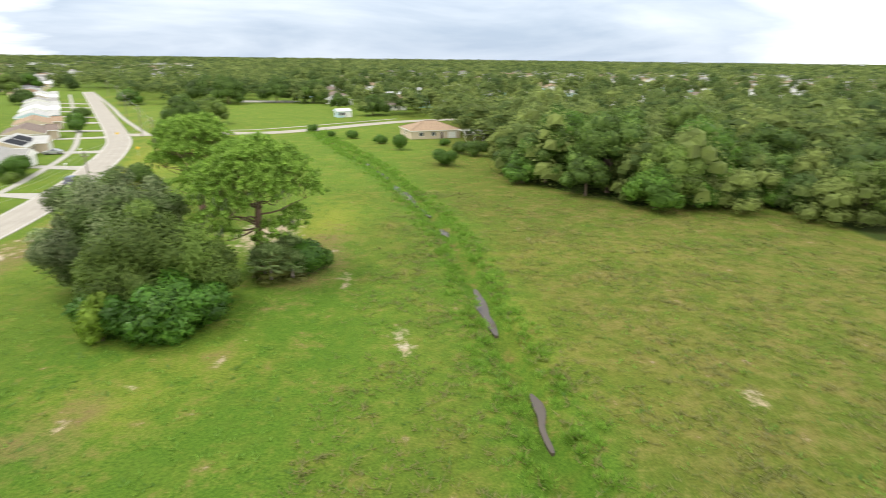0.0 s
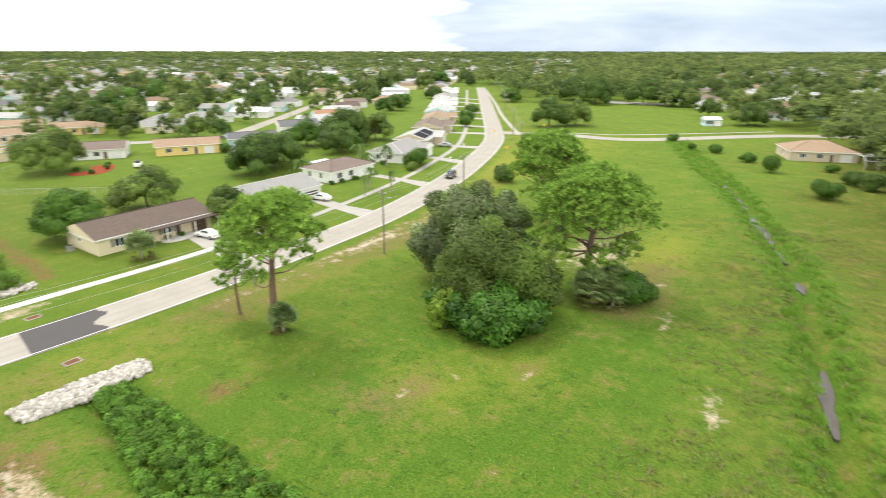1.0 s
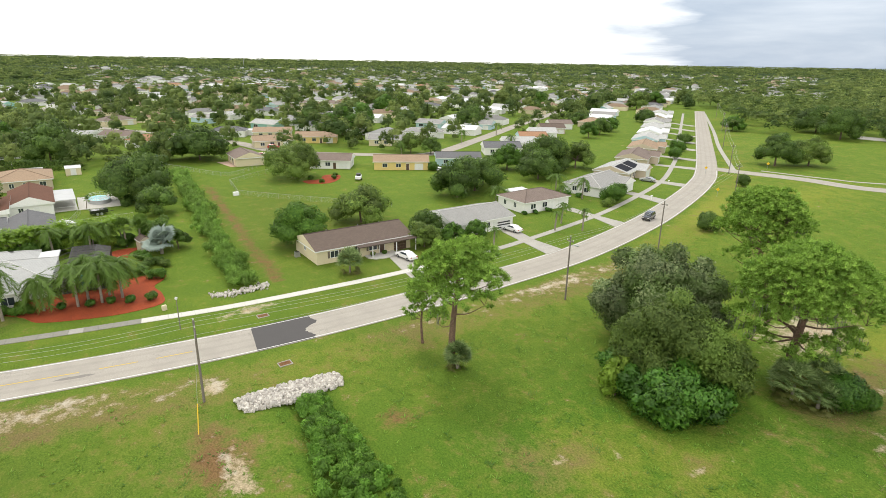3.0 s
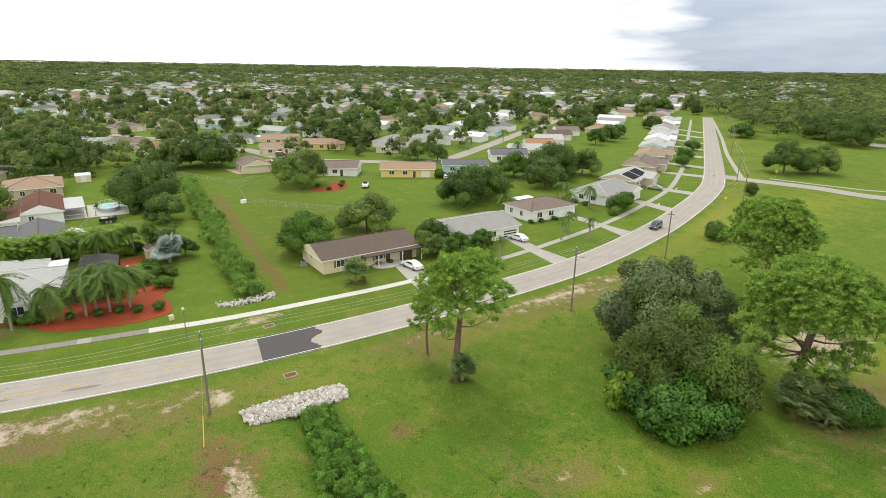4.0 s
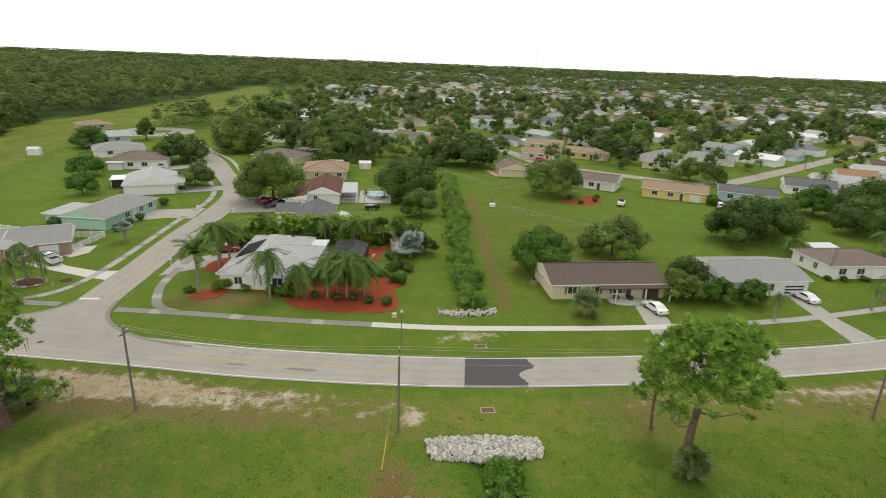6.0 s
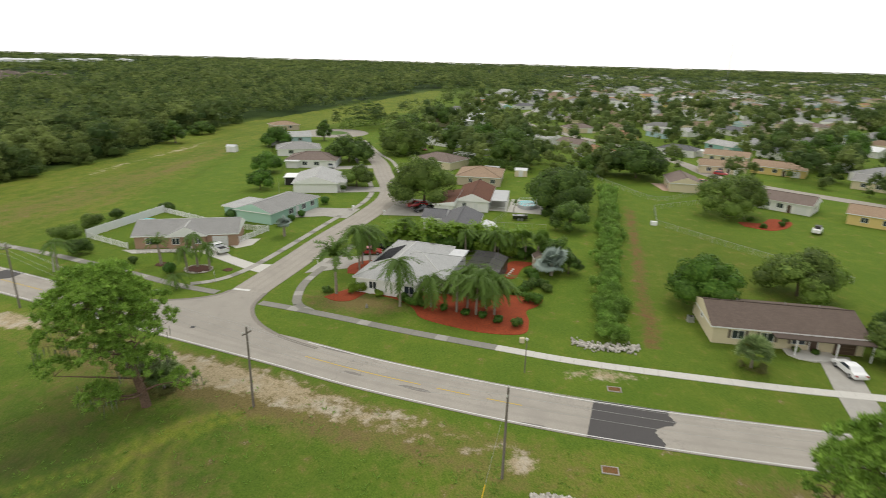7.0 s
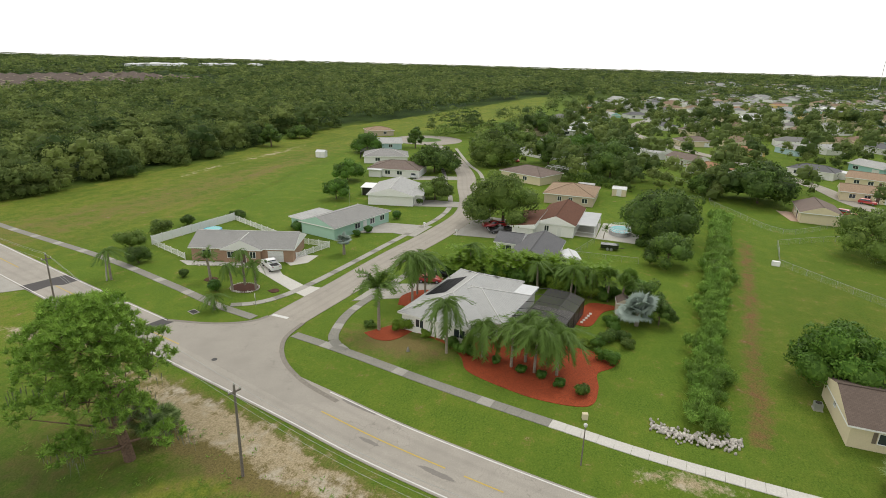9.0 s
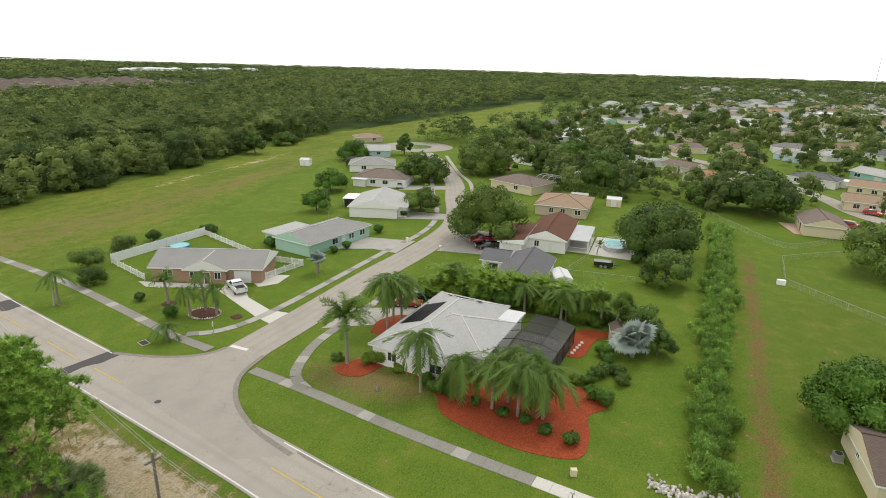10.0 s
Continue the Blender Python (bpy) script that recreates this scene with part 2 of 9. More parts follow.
def road_surface(name, col):
    """Old asphalt: stone grain, blotches, worn wheel tracks and thin cracks."""
    m, nt, sh, geo, _ = nodes_of(name)
    p = geo.outputs["Position"]
    a = noise_node(nt, p, 14.0, 5, 0.7)
    b = noise_node(nt, p, 0.25, 5, 0.6)
    c0 = mixc(nt, span(nt, a, 0.35, 0.65), tuple(x * 0.80 for x in col), tuple(x * 1.12 for x in col))
    c0 = mixc(nt, span(nt, b, 0.42, 0.66, 0.0, 0.6), c0, tuple(x * 0.78 for x in col))
    at = nt.nodes.new("ShaderNodeAttribute")
    at.attribute_name = "across"
    wear = nt.nodes.new("ShaderNodeMath")
    wear.operation = "COSINE"
    nt.links.new(calc(nt, "MULTIPLY", at.outputs["Fac"], 12.6), wear.inputs[0])
    c0 = mixc(nt, span(nt, wear.outputs[0], 0.1, 1.0, 0.0, 0.22), c0, tuple(x * 0.62 for x in col))
    vo = nt.nodes.new("ShaderNodeTexVoronoi")
    vo.feature = "DISTANCE_TO_EDGE"
    vo.inputs["Scale"].default_value = 0.22
    wob = nt.nodes.new("ShaderNodeVectorMath")
    wob.operation = "ADD"
    nz = nt.nodes.new("ShaderNodeTexNoise")
    nz.inputs["Scale"].default_value = 0.8
    nz.inputs["Detail"].default_value = 5
    nt.links.new(p, nz.inputs["Vector"])
    sc = nt.nodes.new("ShaderNodeVectorMath")
    sc.operation = "SCALE"
    sc.inputs["Scale"].default_value = 2.2
    nt.links.new(nz.outputs["Color"], sc.inputs[0])
    nt.links.new(p, wob.inputs[0])
    nt.links.new(sc.outputs[0], wob.inputs[1])
    nt.links.new(wob.outputs[0], vo.inputs["Vector"])
    crack = calc(nt, "MULTIPLY", span(nt, vo.outputs["Distance"], 0.0, 0.012, 0.4, 0.0), span(nt, noise_node(nt, p, 0.12, 3), 0.45, 0.6))
    c0 = mixc(nt, crack, c0, tuple(x * 0.3 for x in col))
    nt.links.new(c0, sh.inputs["Base Color"])
    sh.inputs["Roughness"].default_value = 0.9
    sh.inputs["Specular IOR Level"].default_value = 0.3
    bumped(nt, sh, a, 0.25, 0.012)
    return m


def stone(name):
    """Limestone: every rock has its own grey or buff tone."""
    m, nt, sh, geo, _ = nodes_of(name)
    p = geo.outputs["Position"]
    oi = nt.nodes.new("ShaderNodeObjectInfo")
    rnd = calc(nt, "FRACT", calc(nt, "ADD", calc(nt, "MULTIPLY", oi.outputs["Random"], 7.3), geo.outputs["Random Per Island"]), 0.0)
    c = mixc(nt, rnd, (0.33, 0.31, 0.28), (0.68, 0.645, 0.585))
    c = mixc(nt, span(nt, noise_node(nt, p, 6.0, 5), 0.42, 0.66, 0.0, 0.45), c, (0.34, 0.29, 0.23))
    nt.links.new(c, sh.inputs["Base Color"])
    sh.inputs["Roughness"].default_value = 0.9
    bumped(nt, sh, noise_node(nt, p, 9.0, 5), 0.6, 0.05)
    return m


M = {}
M["ground"] = ground_material()
M["asphalt"] = road_surface("asphalt", (0.380, 0.350, 0.302))
M["street"] = road_surface("street", (0.375, 0.342, 0.292))
M["kerb_dirt"] = surface("dirty_gutter", (0.235, 0.212, 0.180), 0.75, 1.3, 5, 0.5, 0.95, bump=0.1, dist=0.01)
M["smudge"] = surface("worn_lane", (0.225, 0.208, 0.185), 0.8, 1.2, 12, 0.6, 0.9, bump=0.15, dist=0.01)
M["patch"] = surface("fresh_asphalt", (0.085, 0.08, 0.078), 0.8, 1.2, 14, 0.4, 0.9, bump=0.2, dist=0.01)
M["concrete"] = surface("concrete", (0.40, 0.38, 0.34), 0.85, 1.1, 6, 0.5, 0.9, bump=0.15, dist=0.01, stain=(0.27, 0.26, 0.23))
M["new_concrete"] = surface("new_concrete", (0.57, 0.55, 0.50), 0.85, 1.1, 6, 0.5, 0.9, bump=0.1, dist=0.01)
M["old_concrete"] = surface("old_concrete", (0.26, 0.248, 0.215), 0.8, 1.15, 5, 0.4, 0.95, bump=0.15, dist=0.01, stain=(0.23, 0.225, 0.19))
M["line_white"] = surface("road_paint_white", (0.72, 0.71, 0.68), 0.75, 1.05, 9, 1.2, 0.8, bump=0)
M["line_yellow"] = surface("road_paint_yellow", (0.62, 0.45, 0.09), 0.75, 1.05, 9, 1.2, 0.8, bump=0)
M["mulch"] = surface("red_mulch", (0.34, 0.066, 0.022), 0.35, 1.45, 9.0, 0.5, 0.95, bump=0.8, dist=0.06)
M["brown_mulch"] = surface("brown_mulch", (0.10, 0.045, 0.03), 0.55, 1.3, 9, 0.8, 0.95, bump=0.8, dist=0.06)
M["rock"] = stone("limestone")
M["bark"] = surface("bark", (0.155, 0.115, 0.085), 0.5, 1.4, 9, 1.5, 0.95, bump=0.8, dist=0.04)
M["pine_bark"] = surface("pine_bark", (0.17, 0.11, 0.078), 0.5, 1.5, 7, 1.2, 0.95, bump=0.9, dist=0.05)
M["palm_bark"] = surface("palm_trunk", (0.30, 0.26, 0.21), 0.7, 1.2, 6, 2.0, 0.9, bump=0.5, dist=0.03)
M["pole"] = surface("weathered_pole", (0.19, 0.165, 0.14), 0.7, 1.3, 8, 1.0, 0.9, bump=0.4, dist=0.02)
M["steel"] = plain("galvanised_steel", (0.42, 0.43, 0.43), 0.45, 0.7)
M["wire"] = plain("wire", (0.42, 0.42, 0.40), 0.5, 0.2)
M["white"] = plain("white_paint", (0.84, 0.84, 0.82), 0.55)
M["dark"] = plain("dark_frame", (0.03, 0.028, 0.026), 0.5)
M["glass"] = plain("window_glass", (0.035, 0.045, 0.055), 0.08, 0.0, 0.8)
M["rubber"] = plain("rubber", (0.02, 0.02, 0.02), 0.85)
M["screen"] = plain("screen_frame", (0.022, 0.02, 0.018), 0.5)
M["yellow"] = plain("yellow_plastic", (0.75, 0.48, 0.02), 0.5)
M["red"] = plain("red_paint", (0.40, 0.018, 0.02), 0.3, coat=0.6)
M["black"] = plain("black_paint", (0.014, 0.014, 0.016), 0.25, coat=0.8)
M["silver"] = plain("silver_paint", (0.45, 0.46, 0.47), 0.35, 0.4, coat=0.6)
M["car_white"] = plain("white_car_paint", (0.80, 0.80, 0.79), 0.3, coat=0.6)
M["blue"] = plain("blue_plastic", (0.05, 0.22, 0.58), 0.45)
M["lamp_glass"] = plain("lamp_glass", (0.6, 0.6, 0.55), 0.25)
M["tail"] = plain("tail_lamp", (0.35, 0.01, 0.01), 0.3)
M["rust"] = surface("rusty_iron", (0.24, 0.105, 0.05), 0.6, 1.3, 8, 1.5, 0.9, bump=0.4, dist=0.02)
M["pool"] = plain("pool_water", (0.05, 0.40, 0.42), 0.05, 0.0, 0.8)
M["water"] = plain("creek_water", (0.11, 0.088, 0.066), 0.12, 0.0, 0.6)
M["oak"] = leaf("oak_leaves", (0.050, 0.105, 0.018), (0.180, 0.275, 0.055), (0.095, 0.165, 0.030), 0.38)
M["oak_grey"] = leaf("dusty_oak_leaves", (0.080, 0.140, 0.026), (0.250, 0.340, 0.075), (0.155, 0.240, 0.040), 0.4)
M["bright"] = leaf("bright_leaves", (0.060, 0.145, 0.016), (0.155, 0.280, 0.040), (0.095, 0.190, 0.024), 0.35)
M["shiny"] = leaf("glossy_leaves", (0.036, 0.112, 0.012), (0.140, 0.285, 0.040), (0.070, 0.175, 0.020), 0.3, 0.35)
M["silver_leaf"] = leaf("silver_leaves", (0.070, 0.120, 0.036), (0.300, 0.350, 0.165), (0.125, 0.205, 0.040), 0.38)
M["lime"] = leaf("lime_leaves", (0.130, 0.230, 0.022), (0.320, 0.440, 0.060), (0.200, 0.310, 0.034), 0.4)
M["palm"] = leaf("palm_leaves", (0.055, 0.120, 0.016), (0.180, 0.285, 0.050), None, 0.35, 0.5)
M["areca"] = leaf("areca_leaves", (0.095, 0.200, 0.020), (0.320, 0.470, 0.055), None, 0.42, 0.45)
M["palm_blue"] = leaf("silver_palm_leaves", (0.22, 0.29, 0.25), (0.40, 0.47, 0.41), None, 0.2, 0.5)
M["palmetto"] = leaf("palmetto_fronds", (0.105, 0.185, 0.052), (0.410, 0.510, 0.210), None, 0.4, 0.45)
M["reed"] = leaf("reeds", (0.125, 0.245, 0.034), (0.330, 0.500, 0.100), (0.190, 0.340, 0.056), 0.45)
M["ditch"] = leaf("ditch_leaves", (0.085, 0.205, 0.022), (0.260, 0.460, 0.065), (0.150, 0.310, 0.036), 0.42)
M["weed"] = leaf("weeds", (0.120, 0.250, 0.028), (0.260, 0.430, 0.060), (0.190, 0.330, 0.044), 0.5)
M["straw"] = leaf("dry_grass", (0.150, 0.165, 0.045), (0.270, 0.250, 0.090), (0.160, 0.200, 0.040), 0.45)
M["moss"] = leaf("hanging_moss", (0.14, 0.15, 0.11), (0.24, 0.25, 0.19), None, 0.2)


def toned_leaf(name, dark, light, lo, hi, trans=0.45, rough=0.7):
    """Foliage in clumps: each tree or puff has its own tone."""
    m = leaf(name, dark, light, None, trans, rough)
    nt = m.node_tree
    at = nt.nodes.new("ShaderNodeAttribute")
    at.attribute_name = "tone"
    geo = nt.nodes.new("ShaderNodeNewGeometry")
    a = mixc(nt, at.outputs["Fac"], dark, light)
    b = mixc(nt, geo.outputs["Random Per Island"], (lo, lo, lo), (hi, hi, hi * 0.96))
    col = mixc(nt, 1.0, a, b, "MULTIPLY")
    for n in nt.nodes:
        if n.type == "BSDF_PRINCIPLED":
            nt.links.new(col, n.inputs["Base Color"])
        if n.type == "BSDF_TRANSLUCENT":
            nt.links.new(col, n.inputs["Color"])
    return m


M["far"] = toned_leaf("far_woods", (0.075, 0.128, 0.034), (0.270, 0.335, 0.095), 0.72, 1.2)
M["needle"] = toned_leaf("pine_needles", (0.115, 0.225, 0.028), (0.345, 0.520, 0.092), 0.7, 1.3, 0.4, 0.55)

# ---------------------------------------------------------------- builders

def thing(name, label, category, group="", kind="", m=None):
    """An Empty at the base of a thing, that its parts hang from."""
    ob = tagged(new(name), label, category, group, kind)
    ob.empty_display_size = 0.3
    if m is not None:
        ob.matrix_basis = m
    return ob


def finish(name, me, material, parent=None, label="", smooth=False):
    for mt in material if isinstance(material, (list, tuple)) else (material,):
        me.materials.append(mt)
    ob = new(name, me)
    if parent is not None:
        ob.parent = parent
    if label:
        ob["label"] = label
    if smooth:
        me.polygons.foreach_set("use_smooth", [True] * len(me.polygons))
    return ob


def part(name, bm, material, parent, label="", smooth=False):
    me = bpy.data.meshes.new(name)
    bm.normal_update()
    bm.to_mesh(me)
    bm.free()
    return finish(name, me, material, parent, label, smooth)


def quick(name, polys, material, parent=None, label="", tone=None):
    """One mesh from an array of separate polygons, n x k x 3."""
    polys = np.asarray(polys, dtype=np.float32)
    n, k, _ = polys.shape
    me = bpy.data.meshes.new(name)
    me.vertices.add(n * k)
    me.vertices.foreach_set("co", polys.reshape(-1))
    me.loops.add(n * k)
    me.loops.foreach_set("vertex_index", np.arange(n * k, dtype=np.int32))
    me.polygons.add(n)
    me.polygons.foreach_set("loop_start", np.arange(0, n * k, k, dtype=np.int32))
    me.update(calc_edges=True)
    if tone is not None and np.ndim(tone) == 2:
        # leaves take the light of the clump that they grow on
        nrm = np.asarray(tone)[:, 1:]
        nrm = nrm / np.maximum(np.linalg.norm(nrm, axis=1, keepdims=True), 1e-9)
        me.attributes.new("custom_normal", "FLOAT_VECTOR", "POINT").data.foreach_set("vector", np.repeat(nrm, k, axis=0).astype(np.float32).ravel())
        tone = np.asarray(tone)[:, 0]
    if tone is not None:
        me.attributes.new("tone", "FLOAT", "POINT").data.foreach_set("value", np.repeat(tone, k).astype(np.float32))
    return finish(name, me, material, parent, label)


def box(bm, x0, x1, y0, y1, z0, z1):
    v = [bm.verts.new((x, y, z)) for z in (z0, z1) for x, y in ((x0, y0), (x1, y0), (x1, y1), (x0, y1))]
    for f in ((3, 2, 1, 0), (4, 5, 6, 7), (0, 1, 5, 4), (1, 2, 6, 5), (2, 3, 7, 6), (3, 0, 4, 7)):
        bm.faces.new([v[i] for i in f])


def prism(bm, poly, z0, z1):
    lo = [bm.verts.new((x, y, z0)) for x, y in poly]
    hi = [bm.verts.new((x, y, z1)) for x, y in poly]
    bm.faces.new(hi)
    bm.faces.new(lo[::-1])
    for i in range(len(poly)):
        j = (i + 1) % len(poly)
        bm.faces.new((lo[i], lo[j], hi[j], hi[i]))


def tube(bm, pts, radii, n=8):
    """A round limb along points, closed at both ends."""
    rings = []
    for i, (p, r) in enumerate(zip(pts, radii)):
        p = Vector(p)
        d = (Vector(pts[min(i + 1, len(pts) - 1)]) - Vector(pts[max(i - 1, 0)])).normalized()
        a = d.orthogonal().normalized()
        if rings:
            a = (last - d * last.dot(d)).normalized()
        last = a
        b = d.cross(a)
        rings.append([bm.verts.new(p + (a * math.cos(t) + b * math.sin(t)) * r) for t in (2 * math.pi * k / n for k in range(n))])
    for u, v in zip(rings, rings[1:]):
        for k in range(n):
            bm.faces.new((u[k], u[(k + 1) % n], v[(k + 1) % n], v[k]))
    bm.faces.new(rings[0][::-1])
    bm.faces.new(rings[-1])


def curve(pts, step=2.0):
    """A smooth line through points, resampled at even steps."""
    p = [np.array(q, float) for q in pts]
    p = [2 * p[0] - p[1]] + p + [2 * p[-1] - p[-2]]
    fine = []
    for a, b, c, d in zip(p, p[1:], p[2:], p[3:]):
        for t in np.linspace(0, 1, 24, endpoint=False):
            fine.append(0.5 * (2 * b + (c - a) * t + (2 * a - 5 * b + 4 * c - d) * t * t + (3 * b - a - 3 * c + d) * t ** 3))
    fine.append(p[-2])
    fine = np.array(fine)
    s = np.r_[0, np.cumsum(np.linalg.norm(np.diff(fine, axis=0), axis=1))]
    u = np.linspace(0, s[-1], max(2, int(round(s[-1] / step)) + 1))
    return np.c_[[np.interp(u, s, fine[:, k]) for k in range(fine.shape[1])]].T


def sides(line):
    d = np.gradient(line, axis=0)
    d /= np.linalg.norm(d, axis=1)[:, None]
    return np.c_[-d[:, 1], d[:, 0]]


def strip(bm, line, a, b, z0, z1):
    """A band of some thickness between offsets a and b to the left of a line."""
    nrm = sides(line)
    lo, hi = line + nrm * a, line + nrm * b
    rows = []
    for p, q in zip(lo, hi):
        rows.append([bm.verts.new((*p, z1)), bm.verts.new((*q, z1)), bm.verts.new((*q, z0)), bm.verts.new((*p, z0))])
    for u, v in zip(rows, rows[1:]):
        for k in range(4):
            j = (k + 1) % 4
            bm.faces.new((u[k], v[k], v[j], u[j]))
    bm.faces.new(rows[0])
    bm.faces.new(rows[-1][::-1])


def to_line(xy, line):
    """Distance of points to a line."""
    best = np.full(len(xy), 1e9)
    for a, b in zip(line, line[1:]):
        ab = b - a
        t = np.clip(((xy - a) @ ab) / (ab @ ab), 0, 1)
        best = np.minimum(best, np.linalg.norm(xy - a - t[:, None] * ab, axis=1))
    return best


def inside(xy, poly):
    poly = np.asarray(poly, float)
    res = np.zeros(len(xy), bool)
    for (x1, y1), (x2, y2) in zip(poly, np.roll(poly, -1, axis=0)):
        hit = (y1 > xy[:, 1]) != (y2 > xy[:, 1])
        with np.errstate(divide="ignore", invalid="ignore"):
            res ^= hit & (xy[:, 0] < (x2 - x1) * (xy[:, 1] - y1) / (y2 - y1 + 1e-12) + x1)
    return res


# ---------------------------------------------------------------- the plan
MAIN = curve([(-135, -262), (-110, -173), (-97, -120), (-85.9, -75), (-79.7, -48.6), (-73.5, -21.3), (-69.6, -5), (-66.3, 17), (-65.3, 41), (-65.9, 60), (-67.6, 80),
              (-72.6, 103), (-79.5, 126), (-92.5, 160), (-107.5, 188.5), (-153.5, 261), (-200, 333.5), (-251, 413)], 2.0)
STREET = curve([(-76.5, -32.8), (-82, -33.3), (-90, -33.2), (-104, -32.0), (-122, -30.8), (-142, -28.6), (-158, -28.2), (-172, -31.2), (-190, -38), (-213, -46.5), (-245, -63), (-270, -79.5)], 2.0)
CROSS = curve([(-107, 190), (-97, 192.5), (-80, 198), (-57, 203), (-16, 243), (30, 262), (110, 285), (220, 300)], 3.0)
STREET_B = curve([(-560, 40), (-492, 12), (-395, -2), (-324, 25), (-287, 48), (-246, 66), (-215, 74), (-191, 100), (-181, 122), (-203, 161), (-240, 218), (-272, 270), (-330, 360)], 3.0)
CREEK = curve([(-46, 207), (-26.4, 160), (-17.7, 141), (-7.4, 111), (0, 86.7), (3.8, 63.3), (5.1, 54), (7.5, 40), (7.6, 35), (10, 22), (14, 5), (18, -30), (24, -90)], 1.5)
DITCH_W = curve([(-83.5, 22.2), (-105, 24), (-130, 26.5), (-165, 30), (-185, 31.5)], 1.5)
DITCH_E = curve([(-49.5, 18.8), (-42, 17.6), (-34, 16.5), (-22, 15.5), (-8, 15), (8, 20)], 1.5)
WOOD_EDGE = [(-60, -142), (-120, -138), (-142, -135), (-163, -138), (-192, -136), (-235, -147), (-300, -153), (-437, -138), (-716, -119), (-1100, -100)]
MEADOW = WOOD_EDGE[:9] + [(-700, -100), (-520, -80), (-430, -72), (-390, -84), (-350, -94), (-275, -110), (-200, -100), (-130, -84), (-60, -84)]
PARK = [(-95, 205), (-15, 250), (-38, 302), (-110, 345), (-165, 300)]
NEAR = [(-200, -110), (60, -160), (90, 60), (20, 125), (5, 190), (-15, 245), (-95, 205), (-250, 418), (-300, 380), (-175, 160), (-205, 60), (-205, -20), (-300, -80), (-300, -120)]
TOWN_N = [(-60, 275), (60, 300), (120, 245), (420, 255), (800, 600), (700, 1300), (-80, 1300), (-140, 470)]
TOWN = [(-185, 60), (-205, 0), (-215, -20), (-300, -60), (-380, -50), (-760, -50), (-950, 150), (-760, 560), (-420, 640), (-255, 425), (-175, 160)]

GARDENS = [(-205, -10), (-300, -58), (-380, -48), (-760, -48), (-760, -106), (-520, -82), (-430, -74), (-350, -96), (-275, -112), (-235, -60)]


def bump_at(x, y, cx, cy, rx, ry):
    return np.exp(-(((x - cx) / rx) ** 2 + ((y - cy) / ry) ** 2))


def build_ground():
    def axis(lo, hi, step, far_lo, far_hi):
        mid = np.arange(lo, hi + step, step)
        out_hi, v, s = [], hi + step, step
        while v < far_hi:
            s *= 1.22
            v += s
            out_hi.append(v)
        out_lo, v, s = [], lo, step
        while v > far_lo:
            s *= 1.22
            v -= s
            out_lo.append(v)
        return np.r_[out_lo[::-1], mid, out_hi]

    xs, ys = axis(-125, 62, 0.8, -9000, 9000), axis(-80, 128, 0.8, -9000, 9000)
    gx, gy = np.meshgrid(xs, ys)
    xy = np.c_[gx.ravel(), gy.ravel()]
    x, y = xy[:, 0], xy[:, 1]
    road, creek, dw, de = (to_line(xy, l) for l in (MAIN, CREEK, DITCH_W, DITCH_E))
    street = to_line(xy, STREET)
    lump = np.array([noise.noise((a * 0.25, b * 0.25, 0)) + 0.5 * noise.noise((a * 0.7, b * 0.7, 4)) for a, b in xy])
    wide = np.array([noise.noise((a * 0.06, b * 0.06, 9)) for a, b in xy])
    east = np.clip((x - np.interp(y, MAIN[:, 1], MAIN[:, 0]) - 4) / 3, 0, 1)
    z = -1.1 * np.exp(-(creek / 1.5) ** 2) - 0.8 * np.exp(-(de / 1.9) ** 2) * (x > -50) - 0.5 * np.exp(-(dw / 2) ** 2) * (x < -82)
    z += 0.05 * lump * east * np.clip((road - 5) / 5, 0, 1)
    z -= 0.02
    z[(road < 5) | (street < 5)] = -0.02
    near_sand = 0.78 * bump_at(x, y, -43.0, 9.8, 3.6, 1.3) + 0.7 * bump_at(x, y, -40.2, 9.0, 1.6, 1.8) + bump_at(x, y, -26.5, 82, 4.5, 9) + 0.5 * bump_at(x, y, -15.5, 73, 1.2, 5)
    for cx_, cy_, r in ((-4.0, 50.0, 0.9), (-3.3, 46.2, 0.9), (-2.9, 42.1, 0.6), (-11.8, 65, 0.9), (-11.4, 62, 0.8), (-27.6, 34.4, 0.7), (-25.4, 39.6, 0.6), (-19.6, 43.9, 0.5), (-18.3, 48.3, 0.4), (25, 39, 1.0), (12.8, 81, 0.6), (-57, 11.5, 1.2)):
        near_sand += 0.85 * bump_at(x, y, cx_, cy_, r, r * 1.5)
    verge = np.exp(-(np.maximum(np.abs(road - 7.6) - 1.4, 0) / 1.3) ** 2) * east * (0.88 + 0.16 * np.sin(road * 3.4) + 0.25 * lump)
    fringe = np.exp(-(np.maximum(np.abs(road - 8.6) - 3.0, 0) / 1.6) ** 2) * east
    verge_y = np.clip(1.3 - np.abs(y + 22) / 33, 0, 1) + 0.85 * bump_at(x, y, -60, 68, 9, 16) + 0.35 * bump_at(x, y, -58, 42, 6, 10)
    near_sand += bump_at(x, y, -73, -61, 2.6, 5.5) + 0.62 * bump_at(x, y, -65.5, -24, 2.6, 11)
    sand = 0.86 * near_sand + 0.74 * verge * verge_y * (0.86 + 0.32 * np.sin(road * 5.2 + 2 * wide)) + 0.42 * np.exp(-((road - 4.4) / 0.6) ** 2) * east
    sand += 0.7 * bump_at(x, y, -75.5, 20.5, 1.4, 5) 
    rough_z = east * np.clip(0.3 + (x + 12) / 26 + wide + 1.1 * bump_at(x, y, -42, -24, 24, 26), 0, 1)
    rough_z[inside(xy, MEADOW)] = 0.55
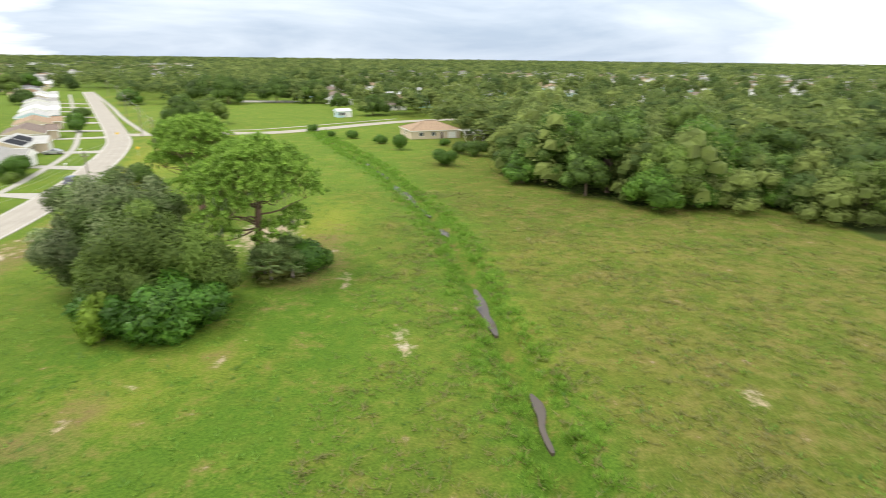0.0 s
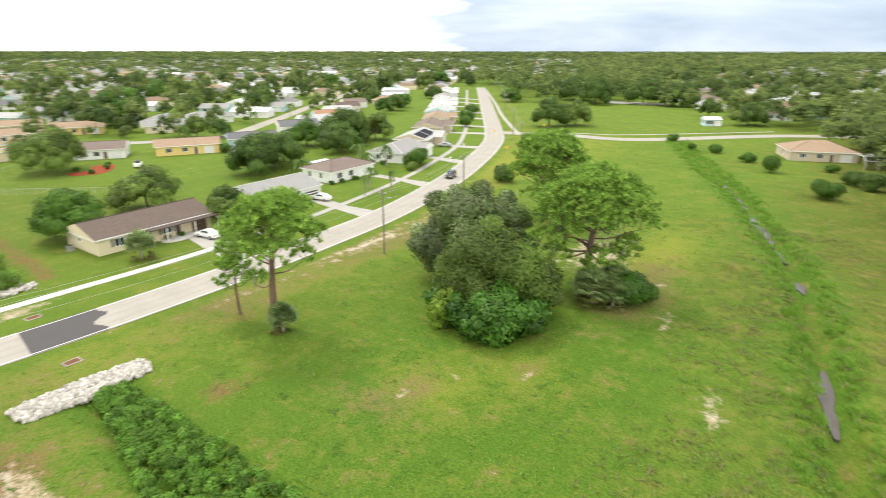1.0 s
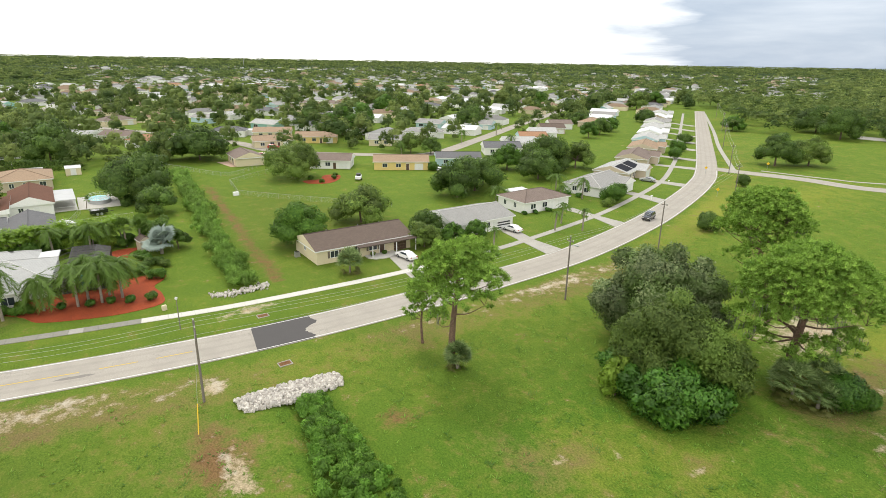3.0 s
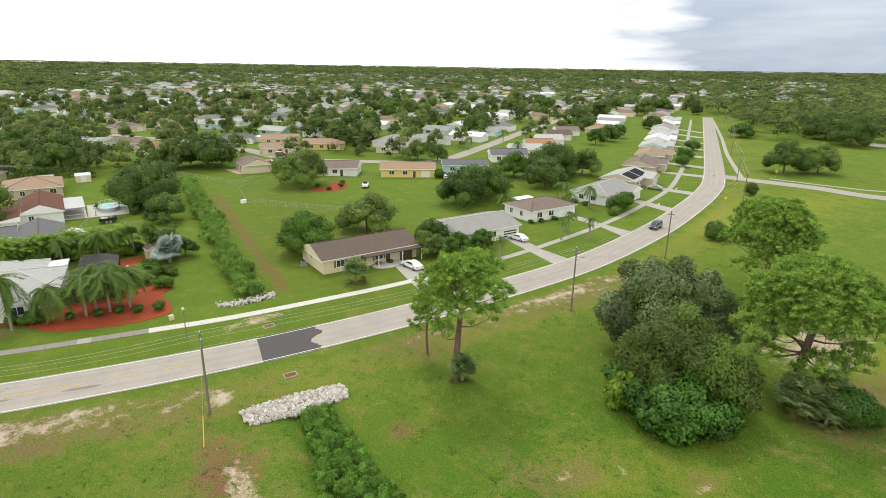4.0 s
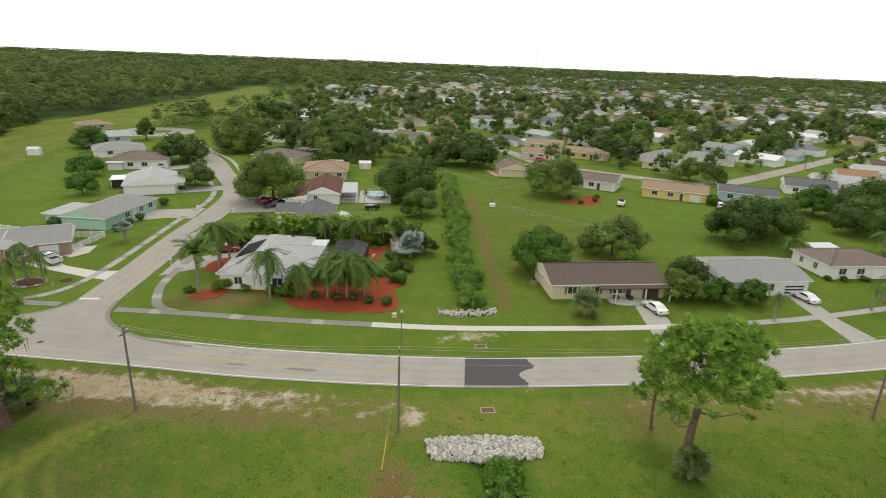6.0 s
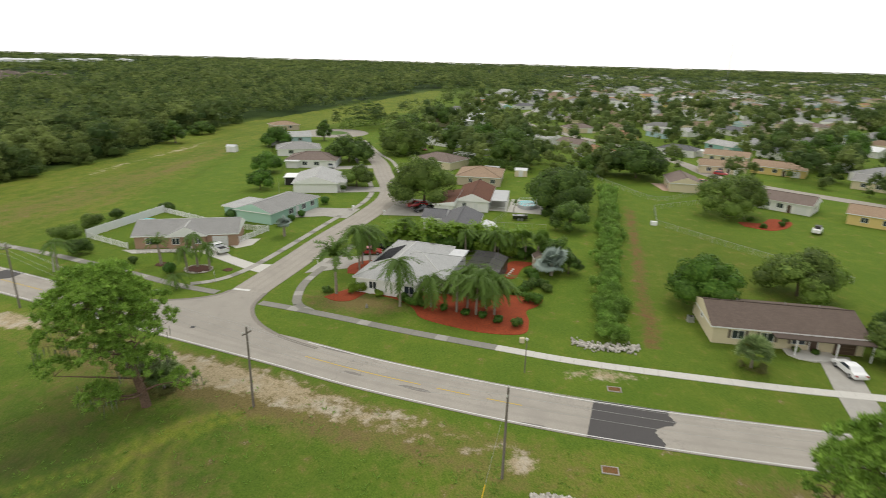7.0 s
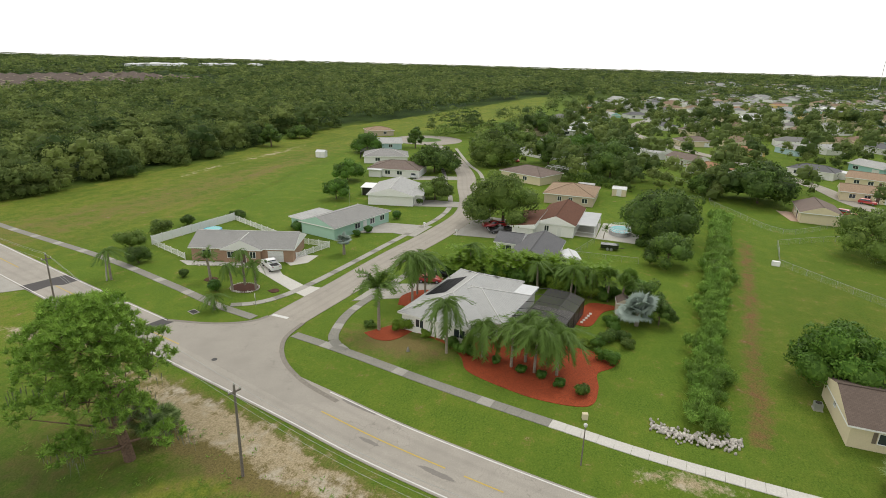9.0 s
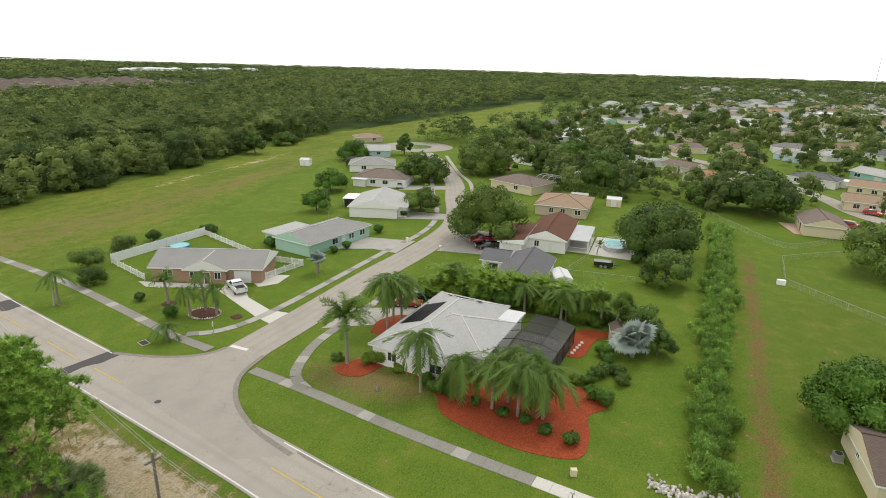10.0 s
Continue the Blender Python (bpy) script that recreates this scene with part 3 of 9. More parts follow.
    rough_z = np.clip(rough_z + 0.6 * bump_at(x, y, -112, 46, 42, 17) * (y > 27), 0, 1)
    lush = np.clip(np.exp(-((creek - 1.5) / 3.4) ** 2) * 1.0 + np.exp(-(de / 3) ** 2) * (x > -50) + 0.8 * bump_at(x, y, -14, 46, 14, 30) + 0.75 * bump_at(x, y, -30, 42, 13, 18) + 0.5 * bump_at(x, y, -22, 20, 20, 12), 0, 1) * (0.65 + 0.5 * (lump > -0.1))
    dry = 0.45 * bump_at(x, y, -46, 9, 8, 4.5) + 0.7 * bump_at(x, y, -17, 72, 4, 13) + 0.62 * fringe * np.clip(verge_y + 0.25, 0, 1) + 1.05 * bump_at(x, y, -89.6, -15, 3.8, 7.5)
    dry += east * np.clip((x - 8) / 50, 0, 0.16) * (y < 130) + 0.06 * east + 0.4 * bump_at(x, y, -29, 32, 5, 3)
    yellow = 0.95 * bump_at(x, y, -18.5, 86, 4.5, 13) + 0.06 * east + 0.25 * np.maximum(wide, 0) * east + 0.35 * fringe + 0.14 * bump_at(x, y, 25, 50, 30, 30) + 0.8 * bump_at(x, y, -70, 152, 11, 42) * east
    # wheel tracks bent through the long grass
    for rut in ([(-42, -15), (-47.2, -18.9), (-52.5, -21.5), (-56.8, -19.8), (-60, -16.5), (-61.5, -10)], [(-41, -18), (-46.4, -21), (-52.4, -23.6), (-57.8, -21.4), (-61.4, -17.2), (-63, -10)],
                [(-42, -36), (-47.5, -29.5), (-51.5, -26.5), (-56, -23.6), (-60, -19), (-62.4, -12)], [(-40.6, -34.6), (-46.2, -28.2), (-50.4, -25), (-55, -22.2), (-58.8, -17.6), (-60.4, -11)], [(-40, -24), (-46, -25), (-52, -24.6), (-57, -23)]):
        yellow += 0.72 * np.exp(-(to_line(xy, curve(rut, 1.0)) / 0.42) ** 2)
    yellow += 0.5 * bump_at(x, y, -26, 36.5, 4, 4) + 0.4 * bump_at(x, y, -20, 44.5, 3, 3)
    dry += 0.45 * bump_at(x, y, -26.8, 36.5, 2.2, 4) + 0.35 * bump_at(x, y, -20, 44.5, 2, 2)
    dry += 0.6 * bump_at(x, y, -64.5, -26, 4.5, 14) + 0.3 * bump_at(x, y, -57, 36, 5, 4) + (0.32 + 0.5 * wide + 0.25 * lump) * bump_at(x, y, -44, -28, 17, 20)
    soil = 0.62 * np.exp(-((dw - 6.0) / 1.5) ** 2) * (y > np.interp(x, DITCH_W[::-1, 0], DITCH_W[::-1, 1])) * (x < -84) * (x > -165)
    soil += 0.62 * bump_at(x, y, -41.6, 25.4, 1.8, 2.0) + 0.3 * np.exp(-(creek / 0.6) ** 2) + 0.9 * bump_at(x, y, -44, 8.9, 5.0, 2.6)
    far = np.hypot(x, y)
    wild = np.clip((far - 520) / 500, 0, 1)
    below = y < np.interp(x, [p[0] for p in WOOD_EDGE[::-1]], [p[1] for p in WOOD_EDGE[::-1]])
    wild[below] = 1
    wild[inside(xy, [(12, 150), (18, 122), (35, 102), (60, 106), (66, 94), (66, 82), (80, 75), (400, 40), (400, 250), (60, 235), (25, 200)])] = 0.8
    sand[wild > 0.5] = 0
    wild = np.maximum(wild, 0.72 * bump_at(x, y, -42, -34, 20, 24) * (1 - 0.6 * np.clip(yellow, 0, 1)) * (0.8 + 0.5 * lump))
    n, m = len(xs), len(ys)
    me = bpy.data.meshes.new("ground")
    me.vertices.add(n * m)
    me.vertices.foreach_set("co", np.c_[xy, z].astype(np.float32).ravel())
    i = (np.arange(m - 1)[:, None] * n + np.arange(n - 1)).ravel()
    quads = np.c_[i, i + 1, i + n + 1, i + n].astype(np.int32)
    me.loops.add(quads.size)
    me.loops.foreach_set("vertex_index", quads.ravel())
    me.polygons.add(len(quads))
    me.polygons.foreach_set("loop_start", np.arange(0, quads.size, 4, dtype=np.int32))
    me.update(calc_edges=True)
    for nm, v in (("rough", rough_z), ("yellow", yellow), ("lush", lush), ("dry", dry), ("soil", soil), ("sand", sand), ("wild", wild)):
        at = me.attributes.new(nm, "FLOAT", "POINT")
        at.data.foreach_set("value", np.clip(v, 0, 1.2).astype(np.float32))
    return tagged(finish("ground", me, M["ground"], smooth=True), "rough green meadow and lawns with sandy bare spots", "ground", kind="structure")


build_ground()


def build_meadow():
    """The mown strip between the woods and the gardens, with a sandy track along it."""
    gx, gy = np.meshgrid(np.arange(-716, -58, 2.5), np.arange(-154, -70, 2.5))
    n = gx.shape[1]
    xy = np.c_[gx.ravel(), gy.ravel()]
    i = (np.arange(gx.shape[0] - 1)[:, None] * n + np.arange(n - 1)).ravel()
    i = i[inside(xy[i] + 1.25, MEADOW)]
    me = bpy.data.meshes.new("meadow_strip")
    me.from_pydata([(x, y, 0.02) for x, y in xy], [], np.c_[i, i + 1, i + n + 1, i + n].tolist())
    fade = np.clip(to_line(xy, np.array(MEADOW[9:])) / 9, 0, 1)
    edge = to_line(xy, np.array(WOOD_EDGE))
    lump = np.array([noise.noise((x * 0.05, y * 0.09, 2)) for x, y in xy])
    track = to_line(xy, curve([(-165, -124), (-180, -126), (-200, -127), (-222, -127.5), (-246, -130)], 4.0))
    for nm, v in (("rough", 0.45 * fade), ("yellow", (0.34 + 0.4 * lump + 0.1 * np.sin(edge * 1.1)) * fade), ("dry", (0.42 * np.exp(-((edge - 30) / 13) ** 2) * np.clip((xy[:, 0] + 270) / 60, 0, 1) + 0.1 * np.sin(edge * 1.7) + 0.25 * lump) * fade),
                  ("sand", 0.5 * np.exp(-(track / 1.8) ** 2) * (0.75 + 0.9 * lump))):
        me.attributes.new(nm, "FLOAT", "POINT").data.foreach_set("value", np.clip(v, 0, 1).astype(np.float32))
    tagged(finish("meadow_strip", me, M["ground"]), "open green meadow along the edge of the woods", "meadow", kind="structure")


build_meadow()


# ---------------------------------------------------------------- roads
def road_piece(name, line, half, material, label, category="road", z=0.05):
    bm = bmesh.new()
    strip(bm, line, -half, half, -0.1, z)
    ob = part(name, bm, material, None)
    side = np.tile(np.array((-1, 1, 1, -1), np.float32), len(line))
    ob.data.attributes.new("across", "FLOAT", "POINT").data.foreach_set("value", side)
    return tagged(ob, label, category, kind="structure")


main_road = road_piece("road_main", MAIN, 3.55, M["asphalt"], "grey asphalt two-lane road with worn markings")
road_piece("road_side", STREET, 3.05, M["street"], "pale grey asphalt side street between houses", z=0.046)
road_piece("road_cross", CROSS, 3.4, M["asphalt"], "grey asphalt cross street beside the park", z=0.046)
road_piece("road_back", STREET_B, 3.0, M["street"], "pale grey residential street behind the houses", z=0.046)
bm = bmesh.new()
prism(bm, [(-286 + 17 * math.cos(a), -90 + 17 * math.sin(a)) for a in np.linspace(0, 2 * math.pi, 40, endpoint=False)], -0.1, 0.042)
tagged(part("road_turning_circle", bm, M["street"], None), "round asphalt turning circle at the street's end", "road", kind="structure")
bm = bmesh.new()
prism(bm, [(-286 + 7 * math.cos(a), -90 + 7 * math.sin(a)) for a in np.linspace(0, 2 * math.pi, 30, endpoint=False)], 0.0, 0.09)
tagged(part("grass_island", bm, M["bright"], None), "green grass island in the turning circle", "lawn", kind="structure")
# rounded mouth of the side street
bm = bmesh.new()
north_lip = curve([(-74.6, -15.5), (-76.2, -20.2), (-77.6, -23.0), (-79.7, -26.0), (-82.4, -28.4), (-85.6, -29.9), (-90, -30.2)], 0.6)
south_lip = curve([(-90, -36.3), (-88.0, -37.2), (-86.0, -39.6), (-84.5, -43.0), (-83.2, -48.5)], 0.6)
mouth = [tuple(p) for p in north_lip] + [tuple(p) for p in south_lip] + [(-80.0, -48.5), (-72, -20)]
prism(bm, mouth, -0.1, 0.055)
tagged(part("road_junction", bm, M["asphalt"], None), "grey asphalt mouth of a side street with tyre marks", "road", kind="structure")


for lip, nm in ((north_lip, "gutter_north"), (south_lip, "gutter_south")):
    bm = bmesh.new()
    strip(bm, lip, -0.2, 0.4, -0.1, 0.061)
    tagged(part(nm, bm, M["kerb_dirt"], None), "brown dirt and worn asphalt along a curved road edge", "gutter", kind="structure")


def at_length(line, s):
    d = np.r_[0, np.cumsum(np.linalg.norm(np.diff(line, axis=0), axis=1))]
    return np.array([np.interp(s, d, line[:, k]) for k in (0, 1)])


def stretch(line, y0, y1):
    return line[(line[:, 1] >= y0) & (line[:, 1] <= y1)]


def marking(name, line, a, b, material, label, z=0.062):
    bm = bmesh.new()
    strip(bm, line, a, b, 0.04, z)
    return tagged(part(name, bm, material, None), label, "road marking", "road markings", "structure")


EAST = stretch(MAIN, -200, 186)
marking("edge_line", EAST, -3.32, -3.18, M["line_white"], "worn white edge line painted on asphalt")
marking("edge_line", stretch(MAIN, -19, 420), 3.18, 3.32, M["line_white"], "worn white edge line painted on asphalt")
marking("edge_line", stretch(MAIN, -200, -49), 3.18, 3.32, M["line_white"], "worn white edge line painted on asphalt")
for y0, y1 in ((-140, -128), (-118, -108), (-98, -88), (-74, -66), (-59, -51), (-47, -42.5), (-16.5, -12.5), (-11, -5.5), (-4, -1.0), (1.0, 4.6), (7.0, 10.0)):
    marking("centre_dash", curve(stretch(MAIN, y0 - 1.5, y1 + 1.5), 1.0), -0.07, 0.07, M["line_yellow"], "faded yellow centre dash on asphalt")
bm = bmesh.new()
prism(bm, [(-90.9, -36.0), (-90.3, -36.0), (-90.2, -33.2), (-90.8, -33.2)], 0.04, 0.062)
tagged(part("stop_bar", bm, M["line_white"], None), "worn white stop bar across the side street", "road marking", "road markings", "structure")


def road_patch(y0, y1, wave, label):
    """A darker repair right across the road with uneven ends."""
    bm = bmesh.new()
    line = curve(stretch(MAIN, y0 - 2, y1 + 2), 0.5)
    nrm = sides(line)
    left, right = [], []
    for k, o in enumerate(np.linspace(-3.5, 3.5, 29)):
        a = y0 + 0.09 * o * wave
        b = y1 + wave * (0.9 * math.tanh(2.0 * (o - 0.6)) + 0.35 * math.sin(o * 1.7) + 0.12 * math.sin(k * 2.3))
        for yy, lst in ((a, left), (b, right)):
            j = int(np.argmin(np.abs(line[:, 1] - yy)))
            q = line[j] + nrm[j] * o
            lst.append((q[0], q[1] + (yy - line[j, 1])))
    prism(bm, right + left[::-1], 0.03, 0.058)
    bmesh.ops.recalc_face_normals(bm, faces=bm.faces)
    tagged(part("asphalt_patch", bm, M["patch"], None), label, "road patch", kind="structure")


road_patch(18.6, 26.4, 1.0, "dark fresh asphalt patch right across the road")
road_patch(-50.2, -48.2, 0.3, "dark asphalt trench patch across the road")
road_patch(-78.5, -74.5, 0.5, "darker asphalt trench patch across the road")




def tyre_mark(x, y, length, width, seed):
    """A dark worn smudge along the lane."""
    r = np.random.default_rng(seed)
    j = int(np.argmin(np.abs(MAIN[:, 1] - y)))
    d = MAIN[j + 1] - MAIN[j - 1]
    turn = math.atan2(d[1], d[0])
    bm = bmesh.new()
    poly = []
    for a in np.linspace(0, 2 * math.pi, 40, endpoint=False):
        k = 0.8 + 0.35 * r.random()
        u, v = length / 2 * math.cos(a) * k, width / 2 * math.sin(a) * k
        poly.append((x + u * math.cos(turn) - v * math.sin(turn), y + u * math.sin(turn) + v * math.cos(turn)))
    prism(bm, poly, 0.03, 0.0535)
    bmesh.ops.recalc_face_normals(bm, faces=bm.faces)
    bmesh.ops.triangulate(bm, faces=[f for f in bm.faces if len(f.verts) > 4])
    tagged(part("tyre_mark", bm, M["smudge"], None), "dark tyre smudge worn into the grey lane", "tyre mark", "tyre marks", "structure")


for k, (x, y, l, w) in enumerate(((-67.8, -1.0, 4.2, 0.7), (-69.6, -9.0, 2.6, 0.5), (-74.6, -13.0, 5.5, 0.6), (-63.6, 12.5, 3.0, 0.5))):
    tyre_mark(x, y, l, w, 610 + k)

# ---------------------------------------------------------------- pavements
def slab_mesh(length, width, material, name="slab"):
    bm = bmesh.new()
    box(bm, -length / 2 + 0.012, length / 2 - 0.012, -width / 2, width / 2, -0.06, 0.05)
    me = bpy.data.meshes.new(name)
    bm.to_mesh(me)
    bm.free()
    me.materials.append(material)
    return me


def sidewalk(name, line, label, grades, width=1.5, step=1.7):
    """Slabs laid end to end along a line; grades gives the slab's kind by its place."""
    top = thing(name, label, "sidewalk", kind="structure")
    total = np.sum(np.linalg.norm(np.diff(line, axis=0), axis=1))
    n = int(total / step)
    meshes = {}
    for k in range(n):
        p = at_length(line, (k + 0.5) * step)
        q = at_length(line, min(total, (k + 1.0) * step)) - at_length(line, k * step)
        g = grades(p, k)
        if g not in meshes:
            meshes[g] = slab_mesh(step, width, M[g])
        ob = new("slab", meshes[g])
        ob.parent = top
        ob.matrix_basis = pose(p[0], p[1], 0.002 * ((k * 7) % 5), 0, 0, math.degrees(math.atan2(q[1], q[0])))
    return top


WALK_N = curve([(-86.5, -29.4), (-84.9, -19.9), (-82, -6), (-79.7, 7.8), (-78.1, 18.8), (-77.2, 34), (-76.9, 46), (-77.4, 62), (-79.2, 78), (-85, 106.5), (-94.1, 135), (-103.5, 158.4), (-120, 188), (-128, 201), (-173, 271), (-245, 383)], 1.0)
sidewalk("sidewalk_north", WALK_N, "concrete sidewalk along the road, partly freshly poured",
         lambda p, k: "new_concrete" if 8 < p[1] < 56 else ("concrete" if p[1] >= 56 or k % 7 == 3 else "old_concrete"))
sidewalk("sidewalk_south", curve([(-120, -170), (-112, -145), (-105.4, -117.9), (-99.1, -80.4), (-93.8, -58.8), (-90.3, -46.4), (-88.7, -37.8)], 1.0), "old grey concrete sidewalk beside the lawn", lambda p, k: "old_concrete" if k % 5 else "concrete")
sidewalk("sidewalk_corner", curve([(-85.3, -20.8), (-86.8, -23.2), (-89.5, -24.7), (-95.7, -26), (-104, -25.6), (-118, -24.3)], 1.0), "old grey concrete sidewalk curving round a corner lawn", lambda p, k: "old_concrete" if k % 4 else "concrete", 1.4)
sidewalk("sidewalk_street", curve([(-91, -44), (-93.2, -41), (-97.2, -38.9), (-104, -37.6), (-118, -36.3), (-131, -35.3), (-142, -34.2), (-151, -33.3), (-161, -33.9), (-169, -36), (-178.5, -39.6), (-193, -46.2), (-212, -54), (-240, -68)], 1.0), "grey concrete sidewalk along the side street", lambda p, k: "concrete" if k % 4 else "old_concrete", 1.3)
sidewalk("sidewalk_far", curve([(-160, -22.6), (-180, -29), (-212.6, -40.5), (-231, -51), (-268, -69)], 1.0), "grey concrete sidewalk along the side street", lambda p, k: "concrete", 1.3, step=4.0)
sidewalk("sidewalk_east", curve([(-99.4, 192), (-135, 243), (-172, 300), (-239, 400)], 1.0), "pale concrete sidewalk beside the park", lambda p, k: "concrete", 1.6, step=4.0)
sidewalk("sidewalk_park", curve([(-95, 201), (-76, 206.5), (-62, 214), (-20, 254)], 1.0), "pale concrete sidewalk beside the park", lambda p, k: "concrete", 1.4, step=4.0)


def paved(name, poly, material, label, category="driveway", z=0.04):
    bm = bmesh.new()
    prism(bm, poly, -0.05, z)
    bmesh.ops.recalc_face_normals(bm, faces=bm.faces)
    return tagged(part(name, bm, material, None), label, category, "driveways" if category == "driveway" else "", "structure")


paved("driveway", [(-87, 49.6), (-87, 53.6), (-77, 51.6), (-68.7, 50.2), (-68.7, 46.4), (-77, 47.6)], M["concrete"], "concrete driveway with a white car on it")
paved("driveway", [(-89, 78), (-89, 81.8), (-78, 79.6), (-69.8, 80), (-69.8, 75.2), (-78, 76.4)], M["concrete"], "concrete driveway before a garage")
paved("driveway", [(-93, 103.2), (-93, 106.2), (-84, 105.8), (-74.8, 106.5), (-74.2, 101.2), (-84, 103.4)], M["concrete"], "concrete driveway beside a lawn")
paved("driveway", [(-109.9, -52.4), (-108.4, -48.0), (-105.2, -44.6), (-102.4, -38.4), (-102.6, -35.0), (-98.2, -35.2), (-99.6, -39.0), (-102.6, -45), (-105.5, -50.6)], M["new_concrete"], "white concrete driveway bending to the street")
paved("driveway", [(-143.6, -43), (-145.4, -32), (-136, -32.4), (-136.6, -38), (-133, -46), (-136, -46.6)], M["concrete"], "pale concrete driveway before a mint garage")
paved("driveway", [(-100, -27.8), (-108, -27.2), (-113, -17), (-107, -16.5)], M["concrete"], "pale concrete driveway with parked cars")
paved("driveway", [(-141, -25.4), (-160, -24.8), (-158, -12), (-143, -12.5)], M["concrete"], "grey concrete driveway with two trucks")
paved("driveway", [(-84.2, -76.4), (-80.6, -79.5), (-76.5, -86), (-73, -98), (-90, -98), (-86.4, -84)], M["concrete"], "pale concrete apron joining the road")
paved("driveway", [(-193, -57.4), (-199, -60), (-206, -44), (-201, -42.2)], M["concrete"], "grey concrete driveway to the side street")
paved("driveway", [(-161, -44), (-169, -46), (-171, -33), (-165.5, -32)], M["concrete"], "grey concrete driveway to the side street")
for a, b in (((-97, 133), (-84, 132)), ((-107, 152.2), (-93.5, 156)), ((-121.5, 179), (-108.4, 184.5)), ((-135.5, 197.5), (-119, 201)), ((-152, 225), (-134, 224)), ((-166, 246), (-147, 244)), ((-181, 268), (-161, 266)), ((-196, 291), (-175, 288)), ((-211, 315), (-190, 311))):
    (x0, y0), (x1, y1) = a, b
    d = Vector((x1 - x0, y1 - y0)).normalized() * 1.6
    paved("driveway", [(x0 - d.y, y0 + d.x), (x0 + d.y, y0 - d.x), (x1 + d.y * 1.5, y1 - d.x * 1.5), (x1 - d.y * 1.5, y1 + d.x * 1.5)], M["concrete"], "pale concrete driveway crossing the sidewalk")

# ---------------------------------------------------------------- plants
def unit(v):
    return v / np.maximum(np.linalg.norm(v, axis=-1, keepdims=True), 1e-9)


def leaves(r, centre, facing, size, long=1.6):
    """Pointed leaves at places, each facing its own way."""
    n = len(centre)
    facing = unit(facing)
    a = unit(np.cross(facing, unit(r.normal(size=(n, 3)))))
    b = np.cross(facing, a)
    s = np.asarray(size).reshape(-1, 1) * np.ones((n, 1))
    return np.stack([centre - a * s * long * 0.4 + b * s * 0.5, centre - a * s * long * 0.4 - b * s * 0.5, centre + a * s * long * 0.6], axis=1)


def ball():
    """Directions of a coarse round body, faces x 3 x 3."""
    bm = bmesh.new()
    bmesh.ops.create_icosphere(bm, subdivisions=2, radius=1.0)
    out = np.array([[tuple(v.co) for v in f.verts] for f in bm.faces])
    bm.free()
    return out


BALL = ball()


def cores(r, lumps, share, flat):
    """Uneven bodies of close inner foliage within the lumps."""
    out = []
    for l in lumps:
        ax = r.normal(size=(3, 3)) * 3.2
        d = 1 + 0.13 * np.sin(BALL @ ax.T + r.random(3) * 6.3).sum(axis=-1, keepdims=True) / 1.5
        out.append(l[:3] + BALL * d * l[3] * share * (1, 1, flat))
    out = np.concatenate(out)
    out[..., 2] = np.maximum(out[..., 2], 0.02)
    return out


def lump_cloud(r, lumps, count, size, flat=0.85, shell=0.28, up=0.35, jitter=0.5, long=1.5, core=0, share=0.72):
    """Leaves on the outside of a heap of lumps (x, y, z, radius), the first of them with a close core."""
    lumps = np.asarray(lumps, float)
    w = lumps[:, 3] ** 2
    pick = r.choice(len(lumps), size=count, p=w / w.sum())
    d = unit(r.normal(size=(count, 3)) + (0, 0, up))
    rad = lumps[pick, 3] * (1 - shell * r.random(count) ** 1.6) * (0.88 + 0.26 * r.random(count))
    pos = lumps[pick, :3] + d * rad[:, None] * (1, 1, flat)
    face = d + (0, 0, 0.15) + jitter * r.normal(size=(count, 3))
    keep = np.ones(count, bool)
    for k, l in enumerate(lumps):
        q = (pos - l[:3]) / (1, 1, flat)
        keep &= (pick == k) | (np.linalg.norm(q, axis=1) > l[3] * 0.72)
    keep &= pos[:, 2] > 0.05
    each = np.clip(0.5 * r.normal(size=len(lumps)), -0.8, 1.0)
    tri = leaves(r, pos[keep], face[keep], size * (0.7 + 0.6 * r.random(keep.sum())), long)
    mid = np.average(lumps[:, :3], axis=0, weights=w)
    soft = 0.75 * d[keep] + 0.35 * unit(pos[keep] - mid) + 0.45 * unit(face[keep]) + (0, 0, 0.1)
    tone = np.c_[each[pick][keep], soft]
    if core:
        tri = np.concatenate([tri, cores(r, lumps[:core], share, flat)])
        tone = np.concatenate([tone, np.c_[np.repeat(each[:core], len(BALL)), np.tile(BALL.mean(axis=1), (core, 1))]])
    return tri, tone


def wood(bm, r, base, top, r0, r1, bend=0.3, n=7, seg=5):
    pts, rad = [], []
    base, top = np.array(base, float), np.array(top, float)
    k = r.normal(size=(2, 3)) * bend
    for t in np.linspace(0, 1, seg):
        pts.append(base + (top - base) * t + k[0] * math.sin(t * math.pi) + k[1] * 0.5 * math.sin(2 * t * math.pi))
        rad.append(r0 + (r1 - r0) * t)
    tube(bm, pts, rad, n)
    return pts[-1]


